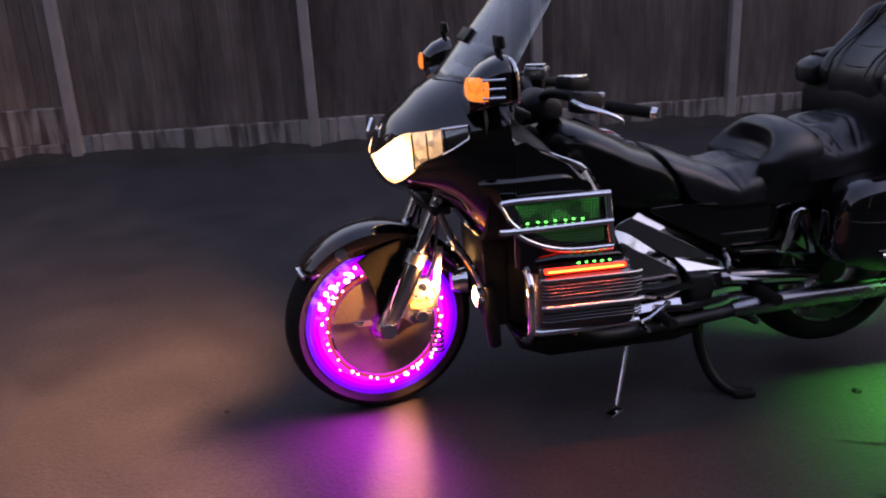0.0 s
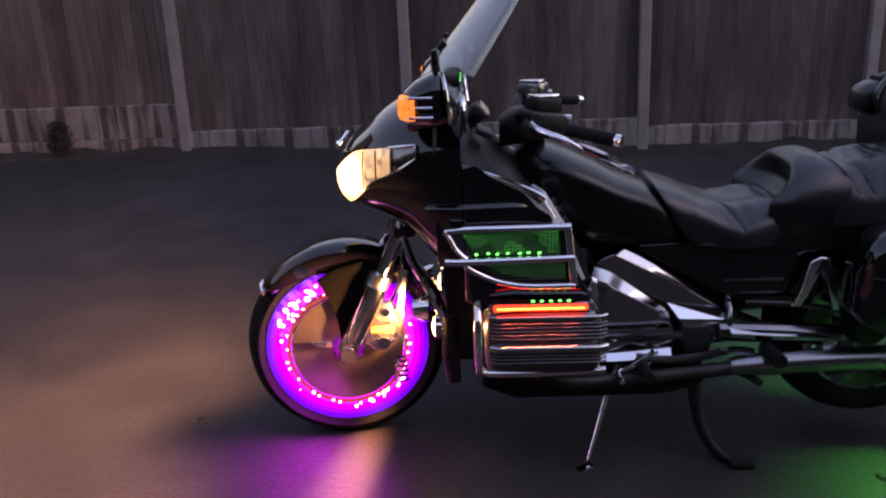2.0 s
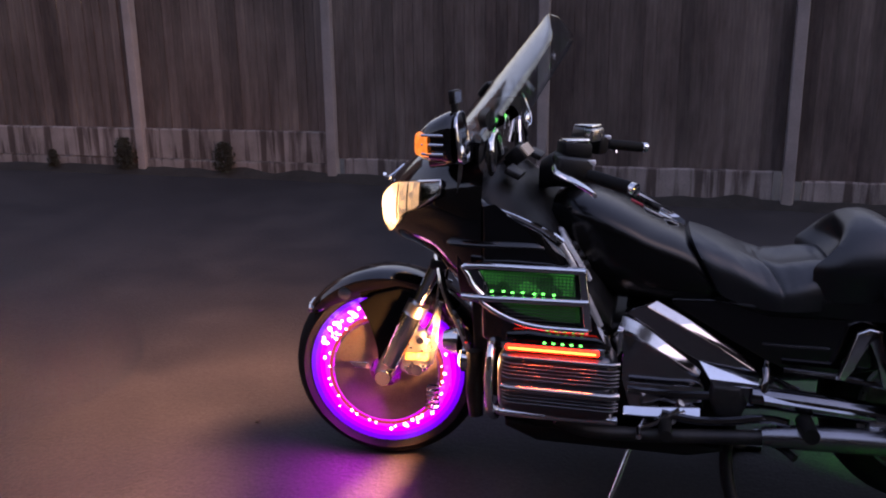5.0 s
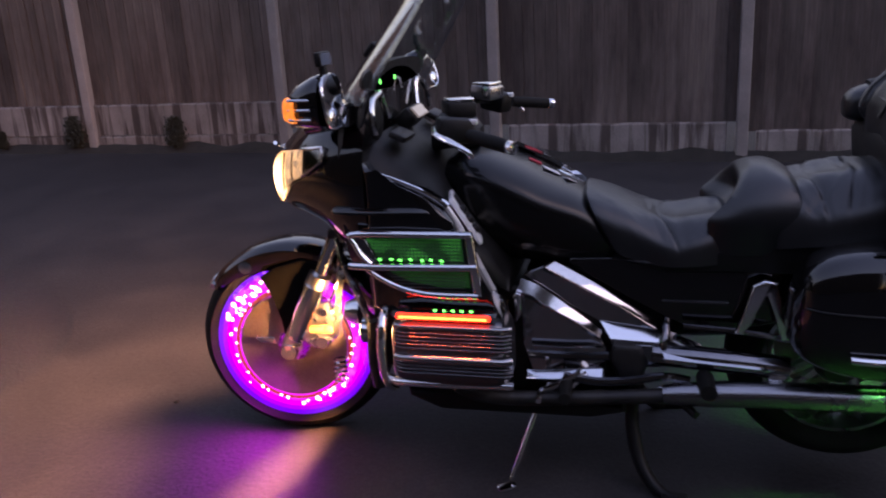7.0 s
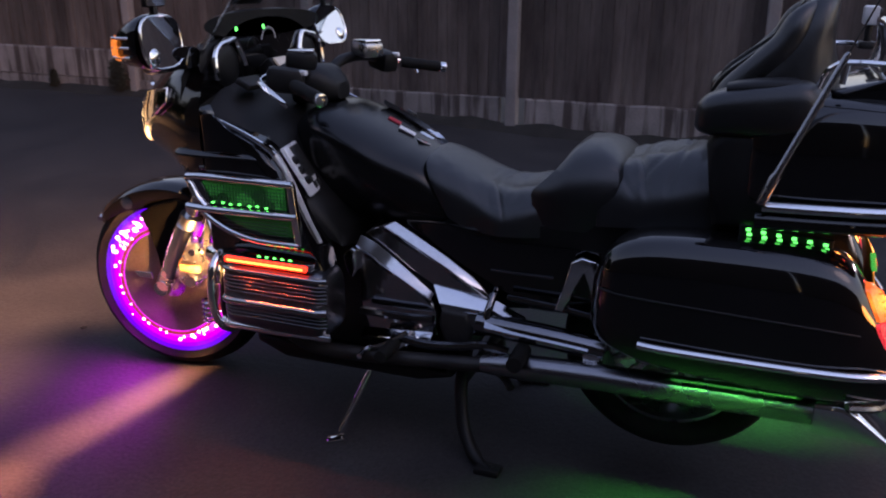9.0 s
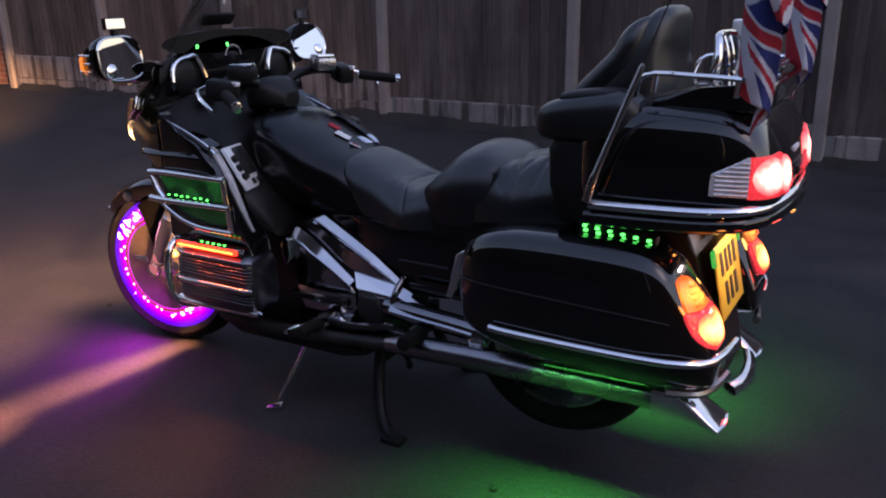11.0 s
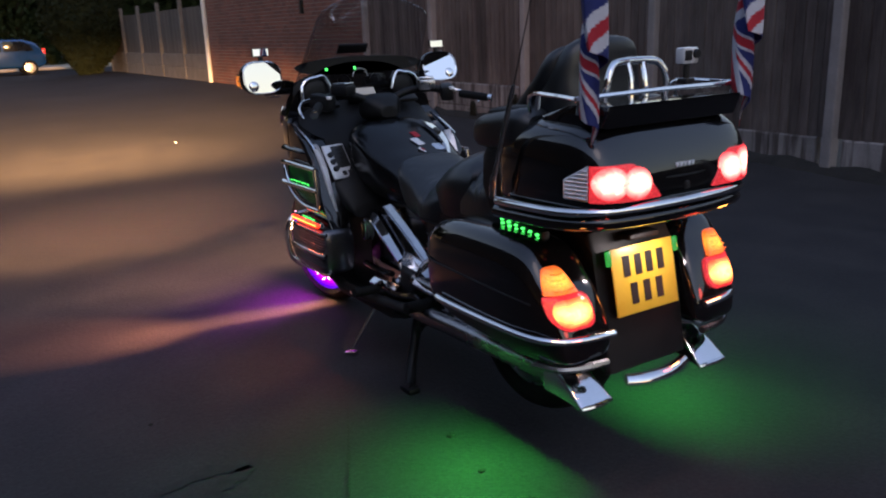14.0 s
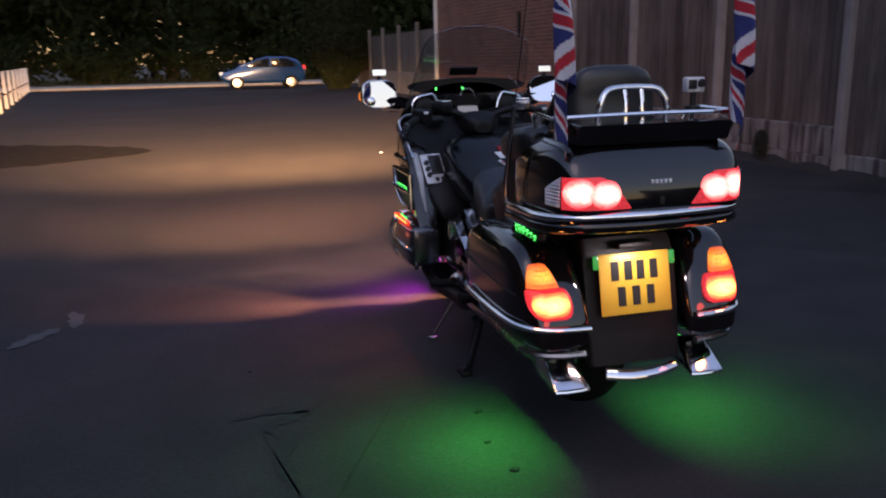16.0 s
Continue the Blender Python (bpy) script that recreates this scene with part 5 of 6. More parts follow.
bmesh.ops.transform(bm, matrix=pose(0.825, 0.136, 0.906, -14, 27, 0), verts=bm.verts)
part("tank_cap", bm, INK, bike, "round black cap in the trim plate")
part("fuel_lid", box((0.90, 0.09, 0.846), (0.05, 0.05, 0.012), 0.005, pose(0, 0, 0, 0, 27, 0)), CHROME, bike, "chrome fuel lid")
part("sticker", box((0.864, 0.012, 0.8735), (0.052, 0.042, 0.003), 0.0, pose(0, 0, 0, 0, 27, 20)), WHITE, bike, "small white sticker", smooth=False)
part("sticker", box((0.918, 0.003, 0.846), (0.036, 0.036, 0.003), 0.0, pose(0, 0, 0, 0, 27, 45)), WHITE, bike, "white diamond sticker with red centre", smooth=False)
part("sticker_centre", box((0.9185, 0.003, 0.8475), (0.018, 0.018, 0.003), 0.0, pose(0, 0, 0, 0, 27, 45)), RED_CLOTH, bike, smooth=False)
part("sticker", box((0.815, 0.03, 0.8975), (0.04, 0.03, 0.003), 0.0, pose(0, 0, 0, 0, 26, 10)), RED_CLOTH, bike, "small red sticker", smooth=False)

# seats

def crease(d, deep=0.007, wide=0.007):
    return -deep * math.exp(-(d / wide) ** 2)


mid_r = along([(0.93, 0.836), (0.97, 0.838), (1.03, 0.815), (1.10, 0.778), (1.16, 0.755), (1.24, 0.750), (1.34, 0.77), (1.42, 0.80)])
rim_r = along([(0.93, 0.815), (0.97, 0.822), (1.03, 0.80), (1.10, 0.762), (1.16, 0.738), (1.24, 0.738), (1.34, 0.775), (1.42, 0.82)])
half_r = along([(0.93, 0.165), (0.97, 0.182), (1.03, 0.186), (1.10, 0.194), (1.18, 0.205), (1.27, 0.207), (1.32, 0.195), (1.38, 0.17)])
base_r = along([(0.93, 0.70), (1.0, 0.66), (1.1, 0.645), (1.42, 0.655)])


def rider_top(x, u):
    a = abs(u)
    z = mid_r(x) + (rim_r(x) - mid_r(x)) * a ** 1.6
    z += 0.016 * max(0.0, 1 - ((x - 1.22) / 0.13) ** 2) * max(0.0, 1 - ((a - 0.52) / 0.34) ** 2)
    if x > 1.08:
        z += crease(a - 0.14 - 0.5 * (x - 1.08)) + crease(x - 1.115 - 0.10 * a, 0.008)
    return z + 0.0035 * noise.noise((x * 16, u * 2.5, 1.7)) + 0.0018 * noise.noise((x * 45, u * 7, 4.2))


part("rider_seat", swept(pad(0.935, 1.38, half_r, rider_top, base_r, 72), 1.30, 1.0, -1), LEATHER, bike, "sculpted black leather rider seat")
bolster = []
for z, back, wide, inset in ((0.68, 1.50, 0.190, 0.0), (0.74, 1.52, 0.202, 0.0), (0.775, 1.54, 0.208, 0.0), (0.805, 1.550, 0.204, 0.0), (0.832, 1.550, 0.193, 0.0), (0.856, 1.540, 0.174, 0.0), (0.876, 1.520, 0.148, 0.002), (0.890, 1.495, 0.114, 0.008), (0.898, 1.475, 0.076, 0.016), (0.901, 1.462, 0.04, 0.022)):
    front = 1.290 + max(0.0, z - 0.775) * 0.95 + inset * 0.7
    rear = max(back, front + 0.04)
    corner, cut_back = min(0.04, 0.42 * (rear - front)), min(0.02, 0.25 * (rear - front))
    ring = []
    for k in range(20):
        u = -1 + k / 9.5
        hollow = max(0.0, 1 - abs(u / 0.86) ** 2.6) * min(1.0, max(0.0, (0.872 - z) * 16)) * min(1.0, max(0.0, (z - 0.70) * 16))
        ring.append(V(front + 0.09 * hollow + corner * abs(u) ** 9, wide * (u - 0.03 * u ** 9), z))
    for v in (0.2, 0.5, 0.8):
        ring.append(V(front + corner + (rear - cut_back - front - corner) * v, wide * (0.975 + 0.05 * math.sin(math.pi * v)), z))
    for k in range(20):
        u = 1 - k / 9.5
        ring.append(V(rear - cut_back * abs(u) ** 4, wide * u * 0.97, z))
    for v in (0.8, 0.5, 0.2):
        ring.append(V(front + corner + (rear - cut_back - front - corner) * v, -wide * (0.975 + 0.05 * math.sin(math.pi * v)), z))
    bolster.append(ring)
columns = [spline(c, 4) for c in zip(*bolster)]
part("rider_backrest", loft([list(r) for r in zip(*columns)]), LEATHER, bike, "wedge-shaped black leather lumbar bolster")
mid_p = along([(1.46, 0.862), (1.54, 0.862), (1.62, 0.876), (1.70, 0.900), (1.80, 0.92)])
rim_p = along([(1.46, 0.868), (1.53, 0.848), (1.60, 0.836), (1.68, 0.850), (1.74, 0.868), (1.80, 0.885)])
half_p = along([(1.46, 0.198), (1.56, 0.212), (1.66, 0.216), (1.80, 0.205)])
base_p = along([(1.46, 0.70), (1.80, 0.74)])


def passenger_top(x, u):
    a = abs(u)
    z = mid_p(x) + (rim_p(x) - mid_p(x)) * a ** 1.4
    z += 0.022 * max(0.0, 1 - ((x - 1.62) / 0.11) ** 2) * max(0.0, 1 - ((a - 0.50) / 0.36) ** 2)
    z += crease(a - 0.16 - 0.9 * max(0.0, x - 1.56)) + crease(x - 1.545 - 0.06 * a, 0.008) + crease(x - 1.70 + 0.05 * a, 0.006) + crease(x - 1.60 - 0.10 * math.sin(3 * u), 0.006, 0.009) + crease(x - 1.66 + 0.12 * a * a, 0.005, 0.006)
    return z + 0.0045 * noise.noise((x * 18, u * 3, 7.7)) + 0.002 * noise.noise((x * 50, u * 8, 2.2))


part("passenger_seat", pad(1.46, 1.80, half_p, passenger_top, base_p, 60), LEATHER, bike, "quilted black leather passenger seat")
rings = []
for z, xc, hd, hw in ((0.90, 1.85, 0.125, 0.165), (0.97, 1.855, 0.140, 0.178), (1.03, 1.858, 0.143, 0.183), (1.075, 1.870, 0.134, 0.182), (1.115, 1.888, 0.116, 0.176), (1.16, 1.908, 0.082, 0.168), (1.20, 1.928, 0.058, 0.158), (1.24, 1.942, 0.046, 0.144), (1.266, 1.949, 0.038, 0.125), (1.282, 1.954, 0.026, 0.095), (1.289, 1.957, 0.012, 0.05)):
    ring = []
    for k in range(48):
        q = 2 * math.pi * k / 48
        y = hw * power(math.sin(q), 0.75)
        dip = 0.032 * max(0.0, 1 - (y / 0.125) ** 2) * (math.cos(q) < 0) * smooth((1.28 - z) / 0.06)
        ring.append(V(xc + hd * power(math.cos(q), 0.75) + min(dip, hd), y, z))
    rings.append(ring)
part("backrest", loft(rings), LEATHER, bike, "tall padded passenger backrest")
for sg in (-1, 1):
    part("backrest_wing", tube(spline([(1.752, 0.150 * sg, 0.99), (1.757, 0.154 * sg, 1.035), (1.785, 0.156 * sg, 1.075), (1.832, 0.154 * sg, 1.122), (1.878, 0.148 * sg, 1.172), (1.903, 0.136 * sg, 1.225), (1.935, 0.108 * sg, 1.262)], 4), [0.012, 0.020, 0.026, 0.030] + [0.032] * 15 + [0.030, 0.027, 0.023, 0.018, 0.012, 0.006], 12), LEATHER, bike, "rounded side bolster of the backrest")
for z, wide in ((1.06, 0.10), (1.125, 0.095), (1.185, 0.085)):
    x = float(np.interp(z, (1.03, 1.075, 1.115, 1.16, 1.20), (1.715, 1.736, 1.772, 1.826, 1.870))) + 0.026
    part("backrest_seam", tube([(x + 0.004, -wide, z), (x + 0.002, 0, z - 0.004), (x + 0.004, wide, z)], 0.004, 6), LEATHER, bike)
for sg in (-1, 1):
    part("armrest", body([(1.705, 0.25 * sg, 0.035, 1.040, 0.985), (1.720, 0.25 * sg, 0.055, 1.058, 0.975), (1.75, 0.25 * sg, 0.064, 1.072, 0.97), (1.80, 0.25 * sg, 0.068, 1.084, 0.97), (1.86, 0.25 * sg, 0.068, 1.094, 0.97), (1.93, 0.25 * sg, 0.064, 1.100, 0.97), (1.965, 0.25 * sg, 0.040, 1.08, 0.98)], 3.0), LEATHER, bike, "padded armrest beside the backrest")
part("backrest_base", prism([(1.765, 0.76), (1.750, 0.86), (1.735, 0.95), (1.76, 0.99), (1.90, 0.99), (1.90, 0.76)], -0.295, 0.295, 0.03), PLASTIC, bike, "black base below the backrest")
for sg in (-1, 1):
    part("backrest_piping", tube(spline([(1.716, 0.105 * sg, 1.03), (1.745, 0.112 * sg, 1.085), (1.790, 0.114 * sg, 1.125), (1.845, 0.112 * sg, 1.168), (1.885, 0.105 * sg, 1.205), (1.905, 0.092 * sg, 1.245), (1.93, 0.07 * sg, 1.275)], 4), 0.005, 6), LEATHER, bike)
    part("armrest_cap", body([(1.765, 0.247 * sg, 0.035, 1.088, 1.06), (1.80, 0.247 * sg, 0.044, 1.096, 1.06), (1.86, 0.247 * sg, 0.046, 1.103, 1.06), (1.91, 0.247 * sg, 0.040, 1.103, 1.06), (1.935, 0.247 * sg, 0.018, 1.09, 1.06)], 3.0, 20), PLASTIC, bike, "smooth armrest top")
part("seat_base", prism([(1.05, 0.66), (1.30, 0.68), (1.60, 0.72), (1.85, 0.76), (1.85, 0.66), (1.55, 0.63), (1.20, 0.62)], -0.19, 0.19, 0.02), PLASTIC, bike)

# trunk
trunk = empty("trunk", bike, "gloss black rear trunk")
TRUNK = [(1.80, 0, 0.25, 1.03, 0.80), (1.84, 0, 0.30, 1.06, 0.775), (1.95, 0, 0.318, 1.085, 0.77), (2.08, 0, 0.322, 1.086, 0.775), (2.17, 0, 0.318, 1.078, 0.78), (2.225, 0, 0.305, 1.05, 0.79), (2.26, 0, 0.28, 1.00, 0.80), (2.282, 0, 0.235, 0.945, 0.82), (2.29, 0, 0.18, 0.90, 0.84)]
part("trunk_box", body(TRUNK, 4.4, 40), PAINT, trunk)
part("lid_line", tube(spline([(2.276, -0.13, 0.925), (2.285, -0.07, 0.922), (2.288, 0, 0.921), (2.285, 0.07, 0.922), (2.276, 0.13, 0.925)], 4), 0.003, 6), PLASTIC, trunk)
part("trunk_lock", box((2.290, 0.0, 0.893), (0.012, 0.016, 0.022), 0.004), DARK, trunk)
bm = bmesh.new()
for i in range(5):
    box((2.281, -0.03 + 0.015 * i, 0.950), (0.008, 0.010, 0.013), 0.002, bm=bm, seg=1)
part("maker_mark", bm, SILVER, trunk, "silver maker mark", smooth=False)
TRIM = [(1.87, -0.330, 0.832), (1.98, -0.336, 0.836), (2.12, -0.336, 0.842), (2.205, -0.318, 0.848), (2.255, -0.272, 0.853), (2.285, -0.19, 0.856), (2.300, -0.09, 0.857), (2.303, 0, 0.857)]
whole = TRIM + [(x, -y, z) for x, y, z in TRIM[-2::-1]]
part("trunk_trim", tube(spline(whole, 5), 0.014, 10, flat=0.7), CHROME, trunk, "chrome bumper strip round the trunk")
part("trunk_skirt", tube(spline([(x - 0.012, y * 0.975, z - 0.035) for x, y, z in whole], 5), 0.020, 10), PAINT, trunk)
trunk_lamp = empty("tail_light", trunk, "lit red wrap-around trunk light")


def trunk_skin(turn, z, out):
    """The place on the trunk's wall at a turn (degrees from straight back) and height."""
    d = V(math.cos(radians(turn)), math.sin(radians(turn)), 0)
    lo, hi = 0.05, 0.45
    for _ in range(26):
        r = (lo + hi) / 2
        x, y = 1.95 + d.x * r, abs(d.y * r)
        if x >= TRUNK[-1][0]:
            hi = r
            continue
        for p, q in zip(TRUNK, TRUNK[1:]):
            if p[0] <= x <= q[0]:
                t = (x - p[0]) / (q[0] - p[0])
                w, zt, zb = (p[i] + (q[i] - p[i]) * t for i in (2, 3, 4))
        zm = (zt + zb) / 2
        if (y / w) ** 4.4 + (abs(z - zm) / (zt - zm)) ** 4.4 < 1:
            lo = r
        else:
            hi = r
    return V(1.95, 0, z) + d * (lo + out)


def trunk_patch(t0, t1, low, high, out, nx=16, nz=7, thick=0.014):
    rows = []
    for i in range(nx + 1):
        u = i / nx
        a, b = low(u), high(u)
        rows.append([trunk_skin(t0 + (t1 - t0) * u, a + (b - a) * j / nz, out) for j in range(nz + 1)])
    bm = bmesh.new()
    grid = [[bm.verts.new(p) for p in r] for r in rows]
    for a, b in zip(grid, grid[1:]):
        for j in range(nz):
            bm.faces.new((a[j], a[j + 1], b[j + 1], b[j]))
    made = bmesh.ops.extrude_face_region(bm, geom=list(bm.faces))["geom"]
    bmesh.ops.translate(bm, vec=(-thick, thick * 0.5, 0), verts=[g for g in made if isinstance(g, bmesh.types.BMVert)])
    return bm


def lens_top(u):
    return 0.972 - 0.094 * max(0.0, (u - 0.52) / 0.48) ** 1.5


part("lens", trunk_patch(-47, -17, lambda u: 0.876, lambda u: max(lens_top(u), 0.880), 0.006), RED_OFF, trunk_lamp, "red lens")
for turn, z, r in ((-39.5, 0.926, 0.043), (-28.5, 0.921, 0.041)):
    wide = math.degrees(r / 0.36)
    part("bulb", trunk_patch(turn - wide, turn + wide, lambda u: z - r * math.sqrt(max(0.02, 1 - (2 * u - 1) ** 2)), lambda u: z + r * math.sqrt(max(0.02, 1 - (2 * u - 1) ** 2)), 0.009, 14, 6, 0.01), TAIL_HOT, trunk_lamp, "glowing red lamp")
part("side_lens", trunk_patch(-57.5, -47.6, lambda u: 0.880, lambda u: 0.930 + 0.042 * u, 0.005, 6), SILVER, trunk_lamp, "clear side lens")
bm = bmesh.new()
for i in range(8):
    z = 0.886 + 0.0105 * i
    start = -57 + max(0.0, (z - 0.930) / 0.042) * 9.5
    if start < -48.5:
        tube([trunk_skin(start + (-47.8 - start) * k / 4, z, 0.008) for k in range(5)], 0.0026, 6, bm)
part("lens_ribs", bm, SILVER, trunk_lamp, "clear ribs")
flip([trunk_lamp])
part("spoiler", prism([(1.98, 1.085), (2.10, 1.115), (2.20, 1.125), (2.255, 1.122), (2.25, 1.10), (2.235, 1.062), (2.12, 1.060), (2.0, 1.06)], -0.262, 0.262, 0.014), PAINT, trunk, "black trunk spoiler")
rack = empty("luggage_rack", bike, "chrome luggage rack on the trunk")
part("rail", tube(spline([(2.20, -0.325, 1.142), (2.215, -0.20, 1.146), (2.22, 0, 1.148), (2.215, 0.20, 1.146), (2.20, 0.325, 1.142)], 5), 0.0065, 8), CHROME, rack, "chrome rail")
for sg in (-1, 1):
    part("rail", tube(spline([(2.20, 0.325 * sg, 1.142), (2.10, 0.31 * sg, 1.145), (1.98, 0.29 * sg, 1.142), (1.95, 0.27 * sg, 1.09)], 4), 0.006, 8), CHROME, rack)
    hoop = [(2.09, 0.122 * sg, 1.11), (2.10, 0.116 * sg, 1.17), (2.092, 0.088 * sg, 1.212), (2.085, 0.03 * sg, 1.220)]
    part("hoop", tube(spline(hoop, 5), 0.011, 10), CHROME, rack, "chrome hoop")
    part("hoop_bar", tube(spline([(2.085, 0.03 * sg, 1.220), (2.10, 0.028 * sg, 1.17), (2.105, 0.03 * sg, 1.11)], 4), 0.009, 8), CHROME, rack)
    for x, y in ((2.19, 0.30), (2.0, 0.28)):
        part("rail_foot", tube([(x, y * sg, 1.145), (x - 0.005, y * sg, 1.10)], 0.007, 8), CHROME, rack)
part("hoop_top", tube([(2.085, -0.03, 1.220), (2.085, 0.03, 1.220)], 0.011, 10), CHROME, rack)

# antenna
mast = empty("antenna", bike, "dark whip antenna with a silver base")
part("mast", tube([(1.866, -0.345, 0.842), (1.887, -0.352, 0.905), (1.890, -0.352, 0.912), (1.990, -0.360, 1.165), (1.993, -0.360, 1.172)], [0.011, 0.013, 0.009, 0.007, 0.004], 10), SILENCER, mast, "grey telescopic mast")
part("whip", tube([(1.992, -0.360, 1.170), (2.08, -0.366, 1.40), (2.16, -0.372, 1.62)], [0.0022, 0.0018, 0.0012], 6), DARK, mast, "thin dark whip")

# saddlebags
bag = empty("saddlebag", bike, "gloss black saddlebag with chrome strip")
part("bag_body", body([(1.505, -0.285, 0.045, 0.62, 0.49), (1.535, -0.288, 0.085, 0.69, 0.45), (1.59, -0.29, 0.102, 0.725, 0.425), (1.68, -0.292, 0.108, 0.742, 0.405), (1.85, -0.294, 0.112, 0.748, 0.395), (2.00, -0.294, 0.112, 0.742, 0.39), (2.07, -0.29, 0.110, 0.718, 0.39), (2.115, -0.284, 0.106, 0.66, 0.395), (2.155, -0.278, 0.100, 0.60, 0.40), (2.19, -0.27, 0.090, 0.52, 0.41), (2.20, -0.268, 0.08, 0.49, 0.42)], 3.6, 36), PAINT, bag)
part("bag_line", tube(spline([(1.53, -0.376, 0.605), (1.6, -0.397, 0.60), (1.8, -0.406, 0.595), (2.0, -0.406, 0.588), (2.1, -0.395, 0.58)], 4), 0.003, 6), PLASTIC, bag)
part("bag_trim", tube(spline([(1.635, -0.408, 0.487), (1.70, -0.414, 0.486), (1.90, -0.417, 0.487), (2.06, -0.414, 0.489), (2.14, -0.398, 0.490), (2.185, -0.36, 0.489), (2.212, -0.29, 0.488), (2.222, -0.19, 0.487)], 5), 0.011, 10, flat=0.7), CHROME, bag, "chrome bumper strip")
part("lower_trim", tube(spline([(2.10, -0.385, 0.402), (2.165, -0.35, 0.398), (2.195, -0.28, 0.396), (2.205, -0.20, 0.396)], 4), 0.012, 8), SILENCER, bag)
bag_lamp = empty("tail_light", bag, "lit red and amber tail light")


def rear_lens(rows, lift, thick=0.02, nu=10):
    """A lens that follows the bag's rear end: rows of (height, outer y, inner y) from the top down."""
    line = spline(rows, 3)
    grid = []
    for k, (z, a, b) in enumerate(line):
        v = k / (len(line) - 1)
        row = []
        for i in range(nu + 1):
            u = i / nu
            y = a + (b - a) * u
            x = float(np.interp(z, (0.40, 0.49, 0.52, 0.60, 0.66, 0.718), (2.20, 2.20, 2.19, 2.155, 2.115, 2.07)))
            x += lift + 0.010 * math.sin(math.pi * u) * math.sin(math.pi * v) - 0.045 * (max(0.0, -y - 0.32) / 0.075) ** 2
            row.append(V(x, y, z))
        grid.append(row)
    bm = loft(grid, None, False, closed=False)
    made = bmesh.ops.extrude_face_region(bm, geom=list(bm.faces))["geom"]
    bmesh.ops.translate(bm, vec=(-thick, 0.004, 0), verts=[g for g in made if isinstance(g, bmesh.types.BMVert)])
    return bm


part("amber_lens", rear_lens([(0.680, -0.345, -0.318), (0.675, -0.358, -0.304), (0.655, -0.366, -0.292), (0.632, -0.372, -0.282), (0.611, -0.376, -0.274)], 0.014), AMBER_LIT, bag_lamp, "amber turn signal lens")
bm = bmesh.new()
for z, a, b in ((0.664, -0.358, -0.302), (0.650, -0.364, -0.296), (0.637, -0.368, -0.290), (0.624, -0.371, -0.284)):
    x = float(np.interp(z, (0.60, 0.66, 0.718), (2.155, 2.115, 2.07))) + 0.026
    tube(spline([(x - 0.012, a + 0.012, z), (x, (a + b) / 2, z), (x - 0.006, b - 0.006, z)], 4), 0.0022, 6, bm)
part("lens_ribs", bm, AMBER_LIT, bag_lamp, "moulded ribs of the lens")
part("red_lens", rear_lens([(0.607, -0.376, -0.264), (0.600, -0.381, -0.250), (0.575, -0.381, -0.240), (0.548, -0.376, -0.238), (0.527, -0.360, -0.246), (0.517, -0.336, -0.264)], 0.012), RED_OFF, bag_lamp, "red lens")
part("bulb", rear_lens([(0.600, -0.340, -0.270), (0.592, -0.360, -0.256), (0.564, -0.370, -0.247), (0.537, -0.358, -0.254), (0.526, -0.335, -0.276)], 0.017, 0.012), BRAKE_HOT, bag_lamp, "glowing red-orange lamp")
strip_led = empty("led_cluster", bag, "row of green light points on a black base")
part("base", prism([(1.825, 0.778), (2.03, 0.756), (2.03, 0.715), (1.83, 0.730)], -0.292, -0.262, 0.006), PLASTIC, strip_led)
for i in range(6):
    for j in range(3):
        ob = part("led", box((1.848 + 0.033 * i + 0.003 * j, -0.297, 0.765 - 0.0035 * i - 0.011 * j), (0.011, 0.008, 0.007), 0.002), GREEN, strip_led) if (i, j) == (0, 0) else new("led", bag_led.data)
        if (i, j) == (0, 0):
            bag_led = ob
        else:
            ob.parent = strip_led
            ob.location = (0.033 * i + 0.003 * j, 0, -0.0035 * i - 0.011 * j)
flip([bag])

# tail between the bags
part("rear_mudguard", prism([(1.72, 0.745), (2.075, 0.74), (2.10, 0.68), (2.118, 0.60), (2.142, 0.50), (2.18, 0.335), (2.15, 0.32), (2.10, 0.40), (1.96, 0.55), (1.72, 0.62)], -0.165, 0.165, 0.02), PLASTIC, bike, "black rear mudguard")
part("rear_bumper", tube(spline([(2.205, -0.125, 0.318), (2.222, -0.06, 0.312), (2.226, 0, 0.311), (2.222, 0.06, 0.312), (2.205, 0.125, 0.318)], 4), 0.013, 10, flat=1.6), CHROME, bike, "chrome lower bumper bar")
plate_m = pose(2.150, 0.0, 0.598, 0, -12, 0)
bm = box((0, 0, 0), (0.006, 0.254, 0.2), 0.0025)
bmesh.ops.transform(bm, matrix=plate_m, verts=bm.verts)
plate = part("number_plate", bm, YELLOW, bike, "yellow rear number plate with dark bars")
for z, ys in ((0.043, (-0.072, -0.024, 0.020, 0.068)), (-0.040, (-0.052, 0.0, 0.052))):
    for y in ys:
        bm = box((0.0042, y, z), (0.002, 0.027, 0.062), 0)
        bmesh.ops.transform(bm, matrix=plate_m, verts=bm.verts)
        part("plate_bar", bm, INK, plate, "dark bar", smooth=False)
for sg in (-1, 1):
    bm = box((0.002, 0.137 * sg, 0.075), (0.012, 0.018, 0.045), 0.004)
    bmesh.ops.transform(bm, matrix=plate_m, verts=bm.verts)
    part("plate_led", bm, GREEN_SOFT, bike, "green light beside the plate")
part("plate_lamp", box((2.12, 0, 0.722), (0.05, 0.12, 0.018), 0.006), PLASTIC, bike)

# engine
eng = empty("engine", bike, "flat-six engine with chrome covers")
